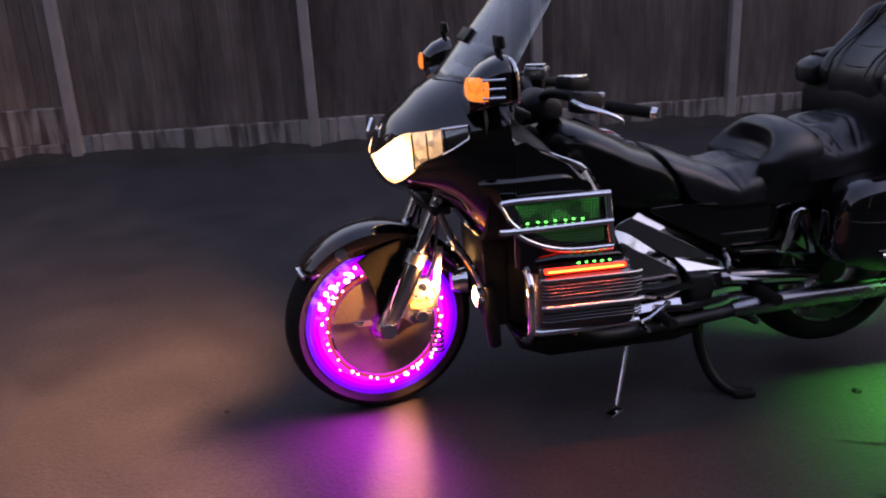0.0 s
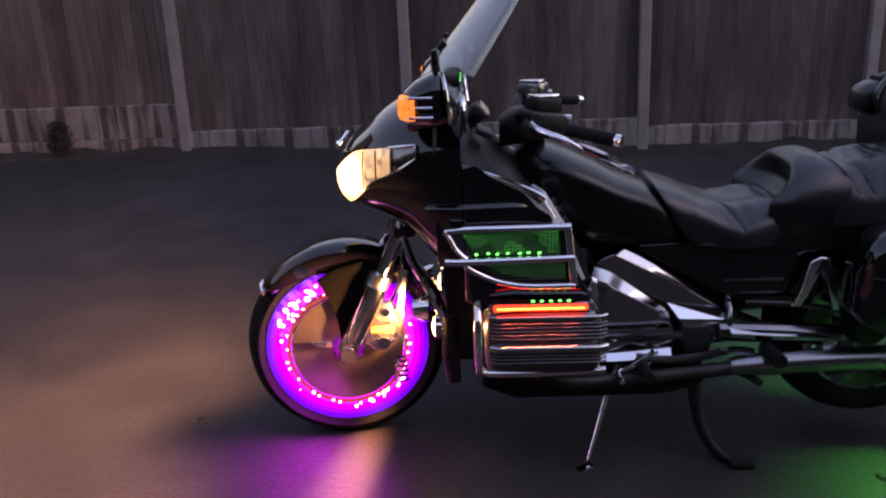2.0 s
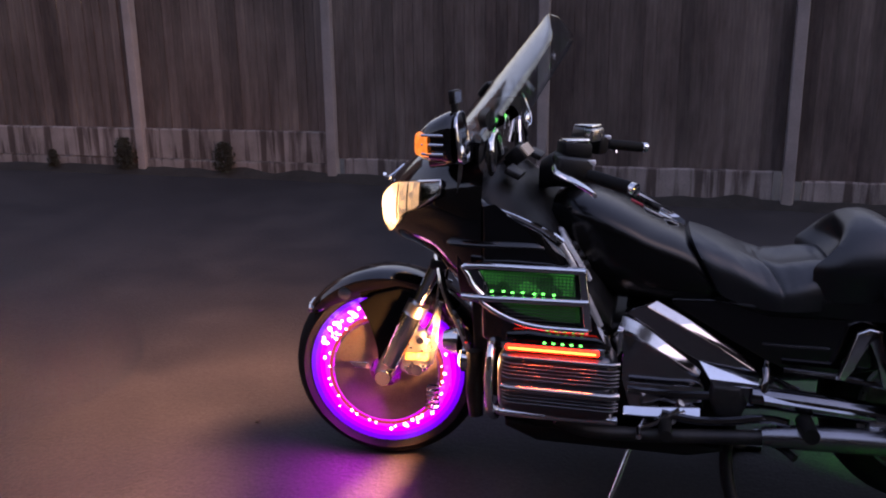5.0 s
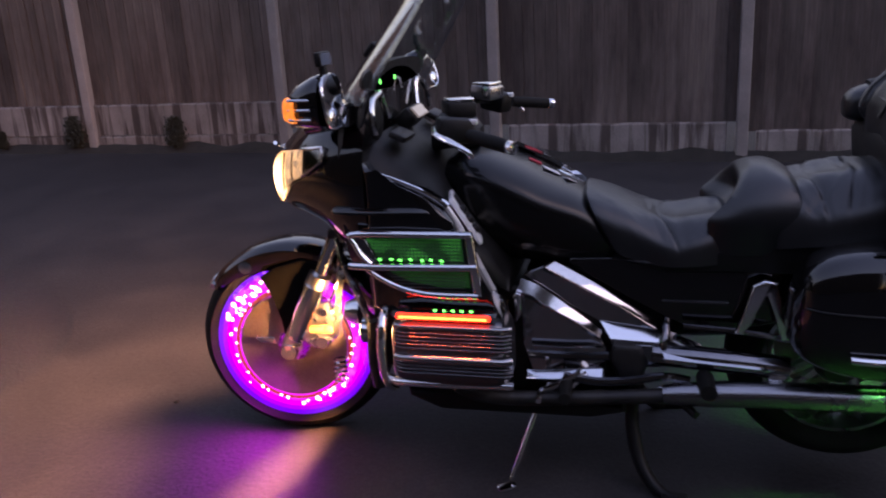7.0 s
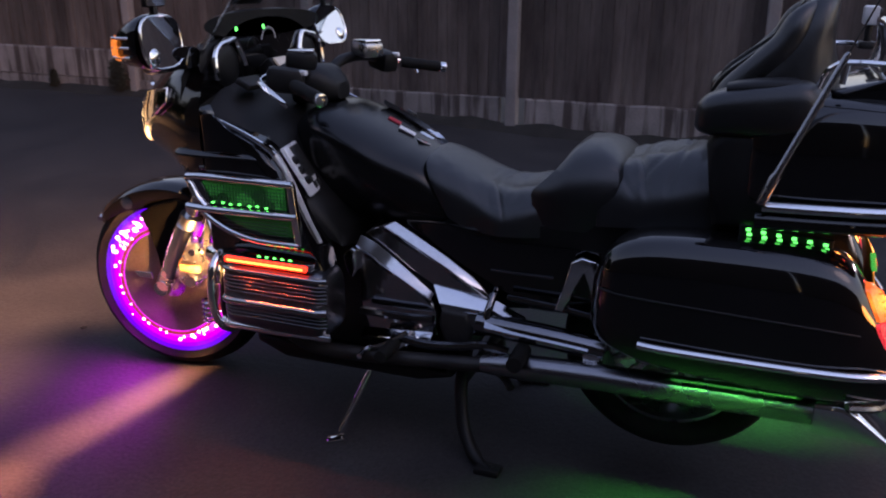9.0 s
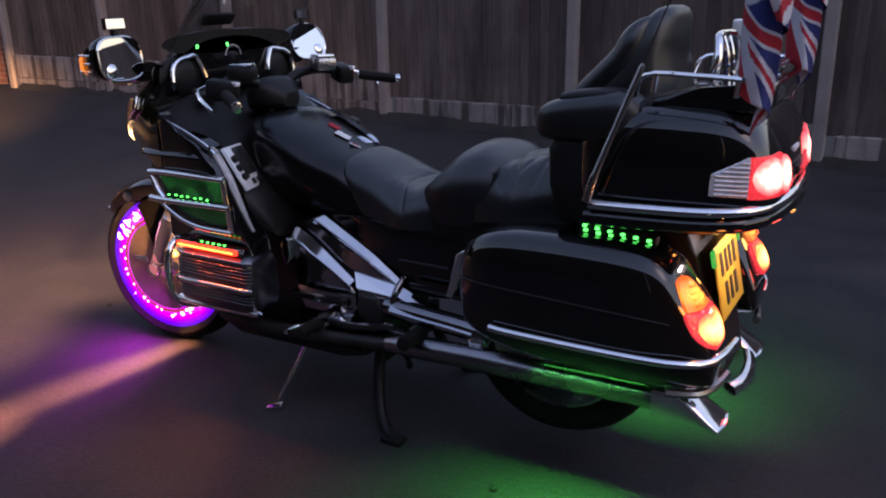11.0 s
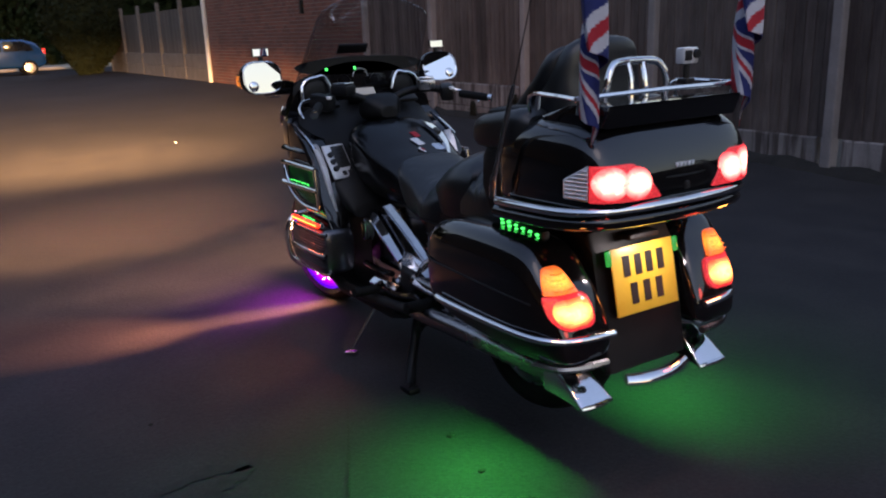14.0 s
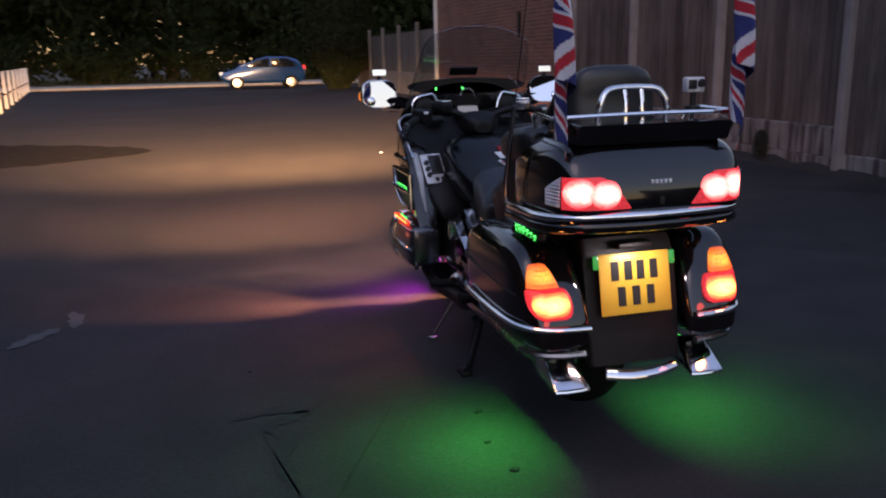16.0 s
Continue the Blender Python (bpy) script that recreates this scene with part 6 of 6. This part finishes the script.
part("crankcase", prism([(0.40, 0.50), (0.60, 0.56), (0.98, 0.56), (1.12, 0.46), (1.12, 0.26), (0.98, 0.215), (0.55, 0.20), (0.42, 0.30)], -0.145, 0.145, 0.03), DARK, eng, "dark crankcase")
part("radiator", prism([(0.33, 0.68), (0.42, 0.68), (0.42, 0.30), (0.35, 0.30)], -0.20, 0.20, 0.01), PLASTIC, eng, "black radiator")
part("belly_pan", prism([(0.44, 0.27), (0.55, 0.215), (1.00, 0.215), (1.10, 0.25), (1.10, 0.21), (1.0, 0.185), (0.55, 0.18), (0.45, 0.22)], -0.24, 0.24, 0.02), PLASTIC, eng)
head = empty("cylinder_head", eng, "chrome cylinder head cover")
part("cover", body([(0.455, -0.33, 0.05, 0.50, 0.365), (0.475, -0.34, 0.07, 0.535, 0.35), (0.55, -0.345, 0.075, 0.545, 0.345), (0.72, -0.345, 0.075, 0.545, 0.345), (0.775, -0.34, 0.07, 0.535, 0.35), (0.79, -0.33, 0.05, 0.50, 0.365)], 5), SATIN, head, "smoked chrome cover")
for z, r, y in ((0.526, 0.007, -0.414), (0.508, 0.0035, -0.417), (0.497, 0.0035, -0.418), (0.486, 0.0035, -0.418), (0.475, 0.0035, -0.419), (0.464, 0.0035, -0.419), (0.436, 0.012, -0.424), (0.412, 0.0035, -0.420), (0.401, 0.0035, -0.419), (0.390, 0.0035, -0.419)):
    part("rib", tube([(0.475, y + 0.01, z), (0.495, y, z), (0.78, y, z), (0.80, y + 0.012, z)], r, 10), PLATE_CHROME if r > 0.006 else SATIN, head, "chrome rib" if r > 0.006 else "thin polished rib")
part("lower_bar", tube([(0.445, -0.385, 0.352), (0.47, -0.40, 0.350), (0.60, -0.40, 0.350), (0.80, -0.39, 0.352)], 0.012, 10), CHROME, head)
part("led_bar", box((0.615, -0.412, 0.556), (0.262, 0.014, 0.017), 0.005), ORANGE, head, "glowing orange-red light bar")
part("led_core", box((0.615, -0.4195, 0.556), (0.244, 0.004, 0.006), 0.0015), ORANGE_CORE, head, "bright yellow-orange core")
part("led_housing", box((0.615, -0.398, 0.558), (0.29, 0.02, 0.02), 0.004), CHROME, head)
first = None
for i in range(5):
    if first is None:
        first = ob = part("led", box((0, 0, 0), (0.009, 0.006, 0.006), 0.002), GREEN, head, "green light point")
    else:
        ob = new("led", first.data)
        ob.parent = head
    ob.location = (0.594 + 0.025 * i, -0.408, 0.574)
flip([head])
guard = empty("engine_guard", bike, "chrome engine guard bar")
part("bar", tube(spline([(0.43, -0.22, 0.58), (0.438, -0.33, 0.565), (0.44, -0.405, 0.53), (0.438, -0.425, 0.45), (0.44, -0.41, 0.36), (0.44, -0.34, 0.305), (0.43, -0.22, 0.29)], 5), 0.013, 10), CHROME, guard)
part("corner", tube([(0.42, -0.335, 0.565), (0.455, -0.338, 0.563)], 0.022, 10), CHROME, guard)
part("post", tube([(0.35, -0.225, 0.46), (0.352, -0.235, 0.33), (0.36, -0.24, 0.25)], [0.024, 0.027, 0.022], 14), PLASTIC, guard, "short black cover")
flip([guard])
fog = empty("fog_light", bike, "lit yellow fog light")
part("shell", lathe([(0.0, 0.05), (0.02, 0.045), (0.036, 0.02), (0.040, -0.01), (0.036, -0.012)], (0.318, -0.205, 0.42), 24, axis="x"), CHROME, fog)
part("lens", lathe([(0.0, -0.024), (0.02, -0.02), (0.034, -0.012), (0.037, -0.008)], (0.318, -0.205, 0.42), 24, axis="x"), FOG, fog, "glowing yellow lens")
flip([fog])

# chrome side covers and frame
part("frame_body", prism([(0.80, 0.60), (0.90, 0.62), (1.20, 0.62), (1.50, 0.62), (1.50, 0.475), (1.38, 0.43), (1.20, 0.40), (1.0, 0.42), (0.82, 0.50)], -0.12, 0.12, 0.02), PLASTIC, bike, "black frame between the covers")
part("side_cover", prism([(0.93, 0.655), (1.20, 0.66), (1.50, 0.66), (1.53, 0.55), (1.50, 0.475), (1.38, 0.445), (1.29, 0.44), (1.215, 0.480), (1.10, 0.540), (0.93, 0.635)], -0.162, 0.162, 0.02), PAINT, bike, "black side cover")
for sg in (-1, 1):
    part("script_bar", box((1.28, 0.165 * sg, 0.532), (0.18, 0.005, 0.008), 0.002), DULL_CHROME, bike, "thin silver script bar", smooth=False)
cover = empty("frame_cover", bike, "angular chrome frame cover")


def strip(inner, outer, y_in, y_out, thick=0.014):
    """A chrome strip between an inner and an outer line of (x, z) points, that faces up and outwards."""
    rows = []
    inner, outer = (spline([(x, 0, z) for x, z in pts], 5) for pts in (inner, outer))
    for (xa, _, za), (xb, _, zb) in zip(inner, outer):
        rows.append([V(xb, y_out, zb - thick), V(xb, y_out - 0.002, zb - 0.003), V(xb, y_out + 0.003, zb), V(xa, y_in - 0.003, za), V(xa, y_in, za - 0.003), V(xa, y_in, za - thick - 0.02)])
    return loft(rows)


def crisp(ob):
    """Smooth faces that keep their sharp edges."""
    ob.data.set_sharp_from_angle(angle=radians(25))
    return ob


crisp(part("upper_strip", strip([(0.891, 0.636), (0.98, 0.588), (1.082, 0.530), (1.14, 0.490), (1.190, 0.454)], [(0.858, 0.627), (0.955, 0.575), (1.063, 0.518), (1.128, 0.477), (1.184, 0.443)], -0.144, -0.167), STRIP, cover, "bright chrome strip"))
part("upper_plate", prism([(0.800, 0.596), (0.820, 0.612), (0.860, 0.627), (0.955, 0.576), (1.063, 0.519), (1.186, 0.444), (1.10, 0.452), (1.024, 0.460), (0.95, 0.503), (0.885, 0.550)], -0.166, -0.125, 0.004), PLATE_CHROME, cover, "dark mirrored plate", smooth=False)
part("ledge", loft([[V(1.021, -0.170, 0.467), V(1.188, -0.172, 0.447), V(1.186, -0.207, 0.423), V(1.052, -0.205, 0.427)], [V(1.026, -0.150, 0.452), V(1.188, -0.150, 0.432), V(1.186, -0.202, 0.405), V(1.054, -0.198, 0.408)]]), CHROME, cover, "bright chrome ledge", smooth=False)
part("ledge_block", prism([(1.060, 0.408), (1.182, 0.414), (1.195, 0.345), (1.075, 0.335), (1.052, 0.37)], -0.206, -0.15, 0.008), DULL_CHROME, cover, "dark chrome block")
crisp(part("lower_strip", strip([(0.795, 0.594), (0.84, 0.576), (0.885, 0.546), (0.95, 0.498), (1.026, 0.441)], [(0.785, 0.560), (0.83, 0.546), (0.866, 0.522), (0.94, 0.482), (1.022, 0.432)], -0.176, -0.200), STRIP, cover, "bright chrome strip"))
part("case_cover", prism([(0.790, 0.560), (0.83, 0.545), (0.866, 0.521), (1.018, 0.432), (1.042, 0.395), (1.042, 0.320), (0.96, 0.305), (0.82, 0.302), (0.800, 0.40)], -0.198, -0.15, 0.010), PLATE_CHROME, cover, "polished engine side cover")
part("corner_fin", prism([(0.758, 0.540), (0.785, 0.566), (0.800, 0.560), (0.800, 0.500), (0.782, 0.470), (0.764, 0.500)], -0.225, -0.18, 0.006), CHROME, cover, "small chrome fin")
crisp(part("sill", strip([(0.81, 0.314), (0.90, 0.318), (1.03, 0.330)], [(0.81, 0.300), (0.90, 0.303), (1.03, 0.314)], -0.198, -0.222), CHROME, cover, "bright chrome sill"))
part("lower_edge", tube(spline([(0.95, -0.23, 0.262), (1.05, -0.236, 0.261), (1.13, -0.236, 0.275), (1.21, -0.236, 0.300)], 4), 0.006, 8), CHROME, cover, "thin chrome edge")
crisp(part("arm_wedge", strip([(1.196, 0.456), (1.24, 0.438), (1.30, 0.412)], [(1.192, 0.440), (1.236, 0.420), (1.294, 0.400)], -0.176, -0.206), STRIP, cover, "bright chrome wedge"))
part("arm_collar", tube([(1.206, -0.150, 0.476), (1.205, -0.196, 0.452), (1.200, -0.216, 0.415), (1.196, -0.216, 0.38)], 0.011, 10), DULL_CHROME, cover, "dark chrome collar")
part("joint_cover", prism([(1.06, 0.412), (1.14, 0.410), (1.16, 0.36), (1.14, 0.30), (1.07, 0.31), (1.05, 0.37)], -0.215, -0.16, 0.015), DARK, cover)
part("arm", tube(spline([(1.17, -0.20, 0.385), (1.30, -0.205, 0.38), (1.42, -0.205, 0.372), (1.53, -0.205, 0.362)], 4), [0.034] * 13, 12), DULL_CHROME, cover, "thick chrome tube")
crisp(part("arm_rail", strip([(1.19, 0.418), (1.30, 0.408), (1.42, 0.398), (1.50, 0.390)], [(1.20, 0.394), (1.30, 0.386), (1.42, 0.378), (1.49, 0.372)], -0.205, -0.243), STRIP, cover, "bright chrome strip"))
part("floor_rail", tube(spline([(0.82, -0.24, 0.385), (0.95, -0.245, 0.385), (1.05, -0.245, 0.392)], 4), 0.013, 8), DULL_CHROME, cover)
part("lower_rail", tube(spline([(0.92, -0.235, 0.318), (1.02, -0.24, 0.308), (1.12, -0.24, 0.318), (1.20, -0.24, 0.335), (1.27, -0.235, 0.325)], 4), 0.013, 8), DULL_CHROME, cover)
part("bracket", prism([(1.425, 0.602), (1.455, 0.618), (1.49, 0.610), (1.502, 0.54), (1.528, 0.448), (1.505, 0.446), (1.482, 0.53), (1.468, 0.585), (1.452, 0.578), (1.432, 0.50), (1.408, 0.458), (1.385, 0.462), (1.408, 0.52)], -0.215, -0.19, 0.006), CHROME, cover, "chrome bracket")
part("bracket_foot", tube([(1.25, -0.19, 0.468), (1.39, -0.195, 0.462), (1.53, -0.2, 0.445)], 0.009, 8), DULL_CHROME, cover)
part("peg_block", box((1.50, -0.215, 0.33), (0.05, 0.05, 0.07), 0.012), CHROME, cover)
flip([cover])
foot = empty("footrest", bike, "rubber-topped footrest")
part("peg", tube([(0.93, -0.24, 0.30), (0.935, -0.36, 0.305)], [0.02, 0.018], 12), RUBBER, foot)
part("peg_arm", tube(spline([(0.98, -0.22, 0.33), (0.955, -0.235, 0.30), (0.93, -0.25, 0.285)], 3), 0.012, 8), CHROME, foot)
part("gear_lever", tube(spline([(0.97, -0.25, 0.34), (0.90, -0.27, 0.30), (0.86, -0.275, 0.285), (0.86, -0.34, 0.285)], 4), 0.008, 8), CHROME, foot)
part("rear_peg", tube([(1.31, -0.23, 0.335), (1.315, -0.34, 0.34)], [0.024, 0.022], 12), RUBBER, foot)
flip([foot])

# exhausts
pipe = empty("exhaust", bike, "chrome exhaust silencer")
part("header", tube(spline([(0.62, -0.30, 0.30), (0.70, -0.29, 0.265), (0.85, -0.265, 0.255), (1.05, -0.25, 0.265), (1.25, -0.25, 0.285)], 5), 0.022, 12), DARK, pipe)
sil = spline([(1.20, -0.25, 0.285), (1.32, -0.252, 0.295), (1.50, -0.255, 0.305), (1.75, -0.258, 0.312), (2.02, -0.258, 0.318), (2.09, -0.258, 0.318)], 4)
part("silencer", tube(sil, [0.026, 0.029, 0.032, 0.034] + [0.0365] * (len(sil) - 4), 18), SILENCER, pipe, "long chrome silencer")
part("tip", body([(2.045, -0.256, 0.046, 0.364, 0.272), (2.075, -0.254, 0.050, 0.367, 0.270), (2.105, -0.252, 0.052, 0.366, 0.270), (2.135, -0.251, 0.054, 0.350, 0.270), (2.175, -0.249, 0.058, 0.320, 0.270), (2.215, -0.246, 0.061, 0.288, 0.270)], 4.5, 32), CHROME, pipe, "turned-down chrome exhaust tip")
part("tip_lip", tube([(2.211, -0.303, 0.279), (2.218, -0.27, 0.279), (2.218, -0.222, 0.279), (2.211, -0.188, 0.279)], 0.008, 8), CHROME, pipe)
part("under_led", box((1.86, -0.262, 0.391), (0.30, 0.006, 0.004), 0.0015), GREEN, pipe, "green light strip under the bag")
flip([pipe])

# stands
stand = empty("side_stand", bike, "lowered chrome side stand")
part("leg", tube(spline([(0.885, -0.17, 0.275), (0.842, -0.207, 0.200), (0.800, -0.262, 0.085), (0.768, -0.302, 0.0)], 4), [0.012 - 0.0004 * i for i in range(13)], 10), CHROME, stand)
part("foot", box((0.757, -0.310, -0.022), (0.055, 0.035, 0.012), 0.004, pose(0, 0, 0, 0, -10, 25)), CHROME, stand)
cstand = empty("centre_stand", bike, "black centre stand holding the motorcycle")
for sg in (-1, 1):
    part("leg", tube(spline([(1.12, 0.16 * sg, 0.27), (1.115, 0.185 * sg, 0.16), (1.14, 0.225 * sg, 0.05), (1.19, 0.265 * sg, -0.012), (1.25, 0.305 * sg, -0.02)], 5), [0.02] * 16 + [0.016, 0.014, 0.014, 0.014, 0.014], 10), PLASTIC, cstand)
    part("foot", box((1.238, 0.297 * sg, -0.021), (0.075, 0.05, 0.022), 0.006), PLASTIC, cstand)
part("cross_bar", tube([(1.118, -0.185, 0.18), (1.118, 0.185, 0.18)], 0.016, 10), PLASTIC, cstand)
part("tab", tube(spline([(1.17, -0.22, 0.27), (1.25, -0.23, 0.25), (1.29, -0.27, 0.235)], 4), 0.012, 8), PLASTIC, cstand)

# ---- lamps of the motorcycle ----
WARM = (1.0, 0.56, 0.29)
for sg in (-1, 1):
    lamp("headlight_beam", "SPOT", look((-0.03, 0.14 * sg, 0.90), (-9.8, -0.5 + 0.95 * sg, 0.0)) @ Matrix.Diagonal((1.0, 0.205, 1.0, 1.0)), 50000, (1.0, 0.56, 0.19), 0.05, cone=64, blend=1.0)
    lamp("headlight_spill", "SPOT", look((-0.05, 0.16 * sg, 0.86), (-2.2, 1.0 * sg, 0.0)), 340, WARM, 0.14, cone=104, blend=1.0)
lamp("headlight_wide", "SPOT", look((-0.05, -0.16, 0.88), (-7.0, -2.2, 0.0)) @ Matrix.Diagonal((1.0, 0.5, 1.0, 1.0)), 5200, (1.0, 0.54, 0.20), 0.06, cone=90, blend=1.0)


def fan(eye, near, far, thin):
    """A flat beam from the eye that spans two places on the ground."""
    e, a, b = V(*eye), (V(*near) - V(*eye)).normalized(), (V(*far) - V(*eye)).normalized()
    x, z = a.cross(b).normalized(), -(a + b).normalized()
    y = z.cross(x)
    m = Matrix((x * thin, y, z)).transposed().to_4x4()
    m.translation = e
    return m, math.degrees(a.angle(b))


m, wide = fan((0.270, -0.270, 0.40), (0.10, 0.10, 0.0), (-0.28, -2.5, 0.0), 0.13)
lamp("fog_beam", "SPOT", m, 115, (1.0, 0.44, 0.16), 0.035, cone=wide, blend=0.75)
lamp("fog_beam", "SPOT", look((0.270, -0.270, 0.40), (-0.15, -1.15, 0.0)), 290, (1.0, 0.40, 0.17), 0.006, cone=38, blend=0.9)
lamp("fog_spill", "SPOT", look((0.275, -0.265, 0.44), (0.13, -0.13, 0.44)), 62.0, (1.0, 0.52, 0.15), 0.02, cone=75, blend=0.8)
lamp("fog_spill", "SPOT", look((0.27, -0.24, 0.43), (0.42, -0.42, 0.42)), 5.0, (1.0, 0.58, 0.20), 0.02, cone=110, blend=0.8)
lamp("wheel_glow", "SPOT", look((0.0, -0.12, 0.17), (-0.50, -0.60, 0.0)), 44.0, (0.75, 0.04, 0.95), 0.12, cone=170, blend=1.0)
for sg in (-1, 1):
    lamp("under_glow", "AREA", pose(1.86, -0.312 if sg < 0 else 0.335, 0.374, 28 * sg), 4.6, (0.01, 1.0, 0.10), 0.30, size_y=0.014).data.spread = radians(122)
lamp("bar_glow", "AREA", pose(0.615, -0.432, 0.556, -62, 0, 0), 1.7, (1.0, 0.10, 0.02), 0.26, size_y=0.01)
for sg in (-1, 1):
    lamp("tail_glow", "POINT", pose(2.36, 0.30 * sg, 0.56), 0.4, (1.0, 0.08, 0.04), 0.03)
    lamp("turn_glow", "POINT", pose(2.26, 0.43 * sg, 0.64), 0.8, (1.0, 0.36, 0.06), 0.03)
lamp("plate_glow", "AREA", look((2.23, 0, 0.735), (2.15, 0, 0.59)), 0.55, (1.0, 0.95, 0.85), 0.10, size_y=0.01)
lamp("wheel_led_light", "POINT", pose(0.0, -0.150, 0.30), 0.15, (1.0, 0.28, 0.26), 0.10)

# ---- flags and gadgets on the trunk ----
def union_cell(u, v):
    """Which cloth colour (0 blue, 1 white, 2 red) the flag has at u along and v up, both 0 to 1."""
    x, y = (u - 0.5) * 2.0, (v - 0.5)
    if abs(x) < 0.10 or abs(y) < 0.10:
        return 2
    if abs(x) < 0.165 or abs(y) < 0.165:
        return 1
    d = min(abs(y - 0.5 * x), abs(y + 0.5 * x)) * 0.894
    if d < 0.035:
        return 2
    return 1 if d < 0.10 else 0


def flag(x, y, z0, z1, phase, label):
    top = empty("flag", label=label, category="flag", group="flags on the trunk", at=(x, y, 0))
    part("pole", tube([(0, 0, z0), (0, 0, z1)], 0.005, 8), CHROME, top, "thin chrome flag pole")
    bm = bmesh.new()
    nu, nv = 100, 72
    length, height = 0.50, 0.33
    grid = []
    for i in range(nu + 1):
        u = i / nu
        loose = 1 - math.exp(-u * 4.5)
        row = []
        for j in range(nv + 1):
            v = j / nv
            turn = 2 * math.pi * (1.5 * v - 0.55 * u) + phase
            amp = loose * (1 - 0.6 * u * (1 - v))
            px = amp * (0.056 * math.sin(turn) + 0.008 * math.sin(3.1 * turn + 5 * u))
            py = amp * (0.034 * math.cos(turn * 1.0 + 0.5) + 0.012 * math.sin(2.3 * turn + 1.0 + 3 * u))
            fall = u * length * (0.72 + 0.10 * u)
            sag = 0.020 * math.sin(turn + 0.8) * loose
            row.append(bm.verts.new((0.004 + px - 0.012 * loose, py, z1 - 0.02 - (1 - v) * height * (1 - 0.18 * u) - fall + sag)))
        grid.append(row)
    for i in range(nu):
        for j in range(nv):
            f = bm.faces.new((grid[i][j], grid[i + 1][j], grid[i + 1][j + 1], grid[i][j + 1]))
            f.material_index = union_cell((i + 0.5) / nu, (j + 0.5) / nv)
    cloth = part("cloth", bm, BLUE_CLOTH, top, "limp red, white and blue cloth flag", more=(WHITE_CLOTH, RED_CLOTH))
    cloth.modifiers.new("thick", "SOLIDIFY").thickness = 0.0015
    part("pole_clamp", box((0, 0, z0 + 0.0), (0.02, 0.02, 0.03), 0.004), CHROME, top)
    return top


flag(2.235, -0.300, 1.135, 1.70, 3.0, "limp national flag on a chrome pole at the trunk rail")
flag(2.24, 0.285, 1.135, 1.72, 2.6, "limp national flag at the other end of the trunk rail")

cam_box = empty("action_camera", label="small silver camera in a clear case on a rack clamp", category="camera", at=(2.08, 0.225, 1.148))
part("case", box((0, 0, 0.075), (0.035, 0.065, 0.048), 0.006), SILVER, cam_box)
part("lens", lathe([(0.0, 0.01), (0.012, 0.009), (0.014, 0.0)], (0.018, 0.018, 0.08), 18, axis="x"), INK, cam_box, "round black lens")
part("screen", box((0.018, -0.014, 0.076), (0.003, 0.03, 0.03), 0.001), INK, cam_box)
part("mount", tube([(0, 0, 0), (0, 0, 0.052)], 0.010, 10), DARK, cam_box)
part("clamp", box((0, 0, 0.0), (0.04, 0.04, 0.02), 0.006), DARK, cam_box)

# ---- car on the far road ----
CAR = matter("blue_car_paint", (0.005, 0.045, 0.15), (0.008, 0.06, 0.19), (0.15, 0.25), 0.3, 4, 200, 0.01, 0.0005, coat=1.0)
CAR_GLASS = matter("dark_glass", (0.01, 0.012, 0.014), (0.015, 0.017, 0.02), (0.04, 0.08), bump=0)
CAR_LAMP = glow("car_lamp", (1.0, 0.8, 0.5), 1.2, (0.4, 0.4, 0.38))
car = empty("car", label="small blue hatchback on the far road with lights on", category="car", at=(-35.5, 1.6, GROUND))
prof = [(-1.95, 0.45), (-1.98, 0.62), (-1.85, 0.80), (-1.25, 0.93), (-0.95, 0.97), (-0.35, 1.38), (0.2, 1.47), (1.1, 1.45), (1.55, 1.30), (1.78, 0.95), (1.88, 0.80), (1.88, 0.42), (1.6, 0.28), (-1.6, 0.28)]
bm = prism(prof, -0.80, 0.80, 0.12, 4)
turn = Matrix.Rotation(radians(90), 4, "Z")
bmesh.ops.transform(bm, matrix=turn, verts=bm.verts)
part("body", bm, CAR, car)
for sg in (-1, 1):
    for pts in ([(-0.80, 0.98), (-0.32, 1.33), (0.25, 1.39), (0.25, 0.98)], [(0.33, 0.98), (0.33, 1.39), (1.02, 1.37), (1.35, 1.22), (1.45, 0.98)]):
        bm = prism(pts, 0.795 * sg, 0.808 * sg, 0.004)
        bmesh.ops.transform(bm, matrix=turn, verts=bm.verts)
        part("side_window", bm, CAR_GLASS, car)
    for x in (-1.25, 1.22):
        wheel = empty("wheel", car)
        bm = lathe([(0.20, -0.08), (0.29, -0.09), (0.31, -0.05), (0.31, 0.05), (0.29, 0.09), (0.20, 0.08)], (x, 0.74 * sg, 0.298), 32)
        bmesh.ops.transform(bm, matrix=turn, verts=bm.verts)
        part("tyre", bm, RUBBER, wheel)
        bm = lathe([(0.0, 0.10 * sg), (0.08, 0.105 * sg), (0.20, 0.09 * sg), (0.21, 0.0)], (x, 0.74 * sg, 0.298), 32)
        bmesh.ops.transform(bm, matrix=turn, verts=bm.verts)
        part("rim", bm, ALLOY, wheel)
    bm = box((-1.90, 0.56 * sg, 0.70), (0.14, 0.30, 0.16), 0.04)
    bmesh.ops.transform(bm, matrix=turn, verts=bm.verts)
    part("headlight", bm, CAR_LAMP, car)
    bm = box((1.84, 0.66 * sg, 0.95), (0.10, 0.20, 0.22), 0.03)
    bmesh.ops.transform(bm, matrix=turn, verts=bm.verts)
    part("tail_light", bm, TAIL, car)
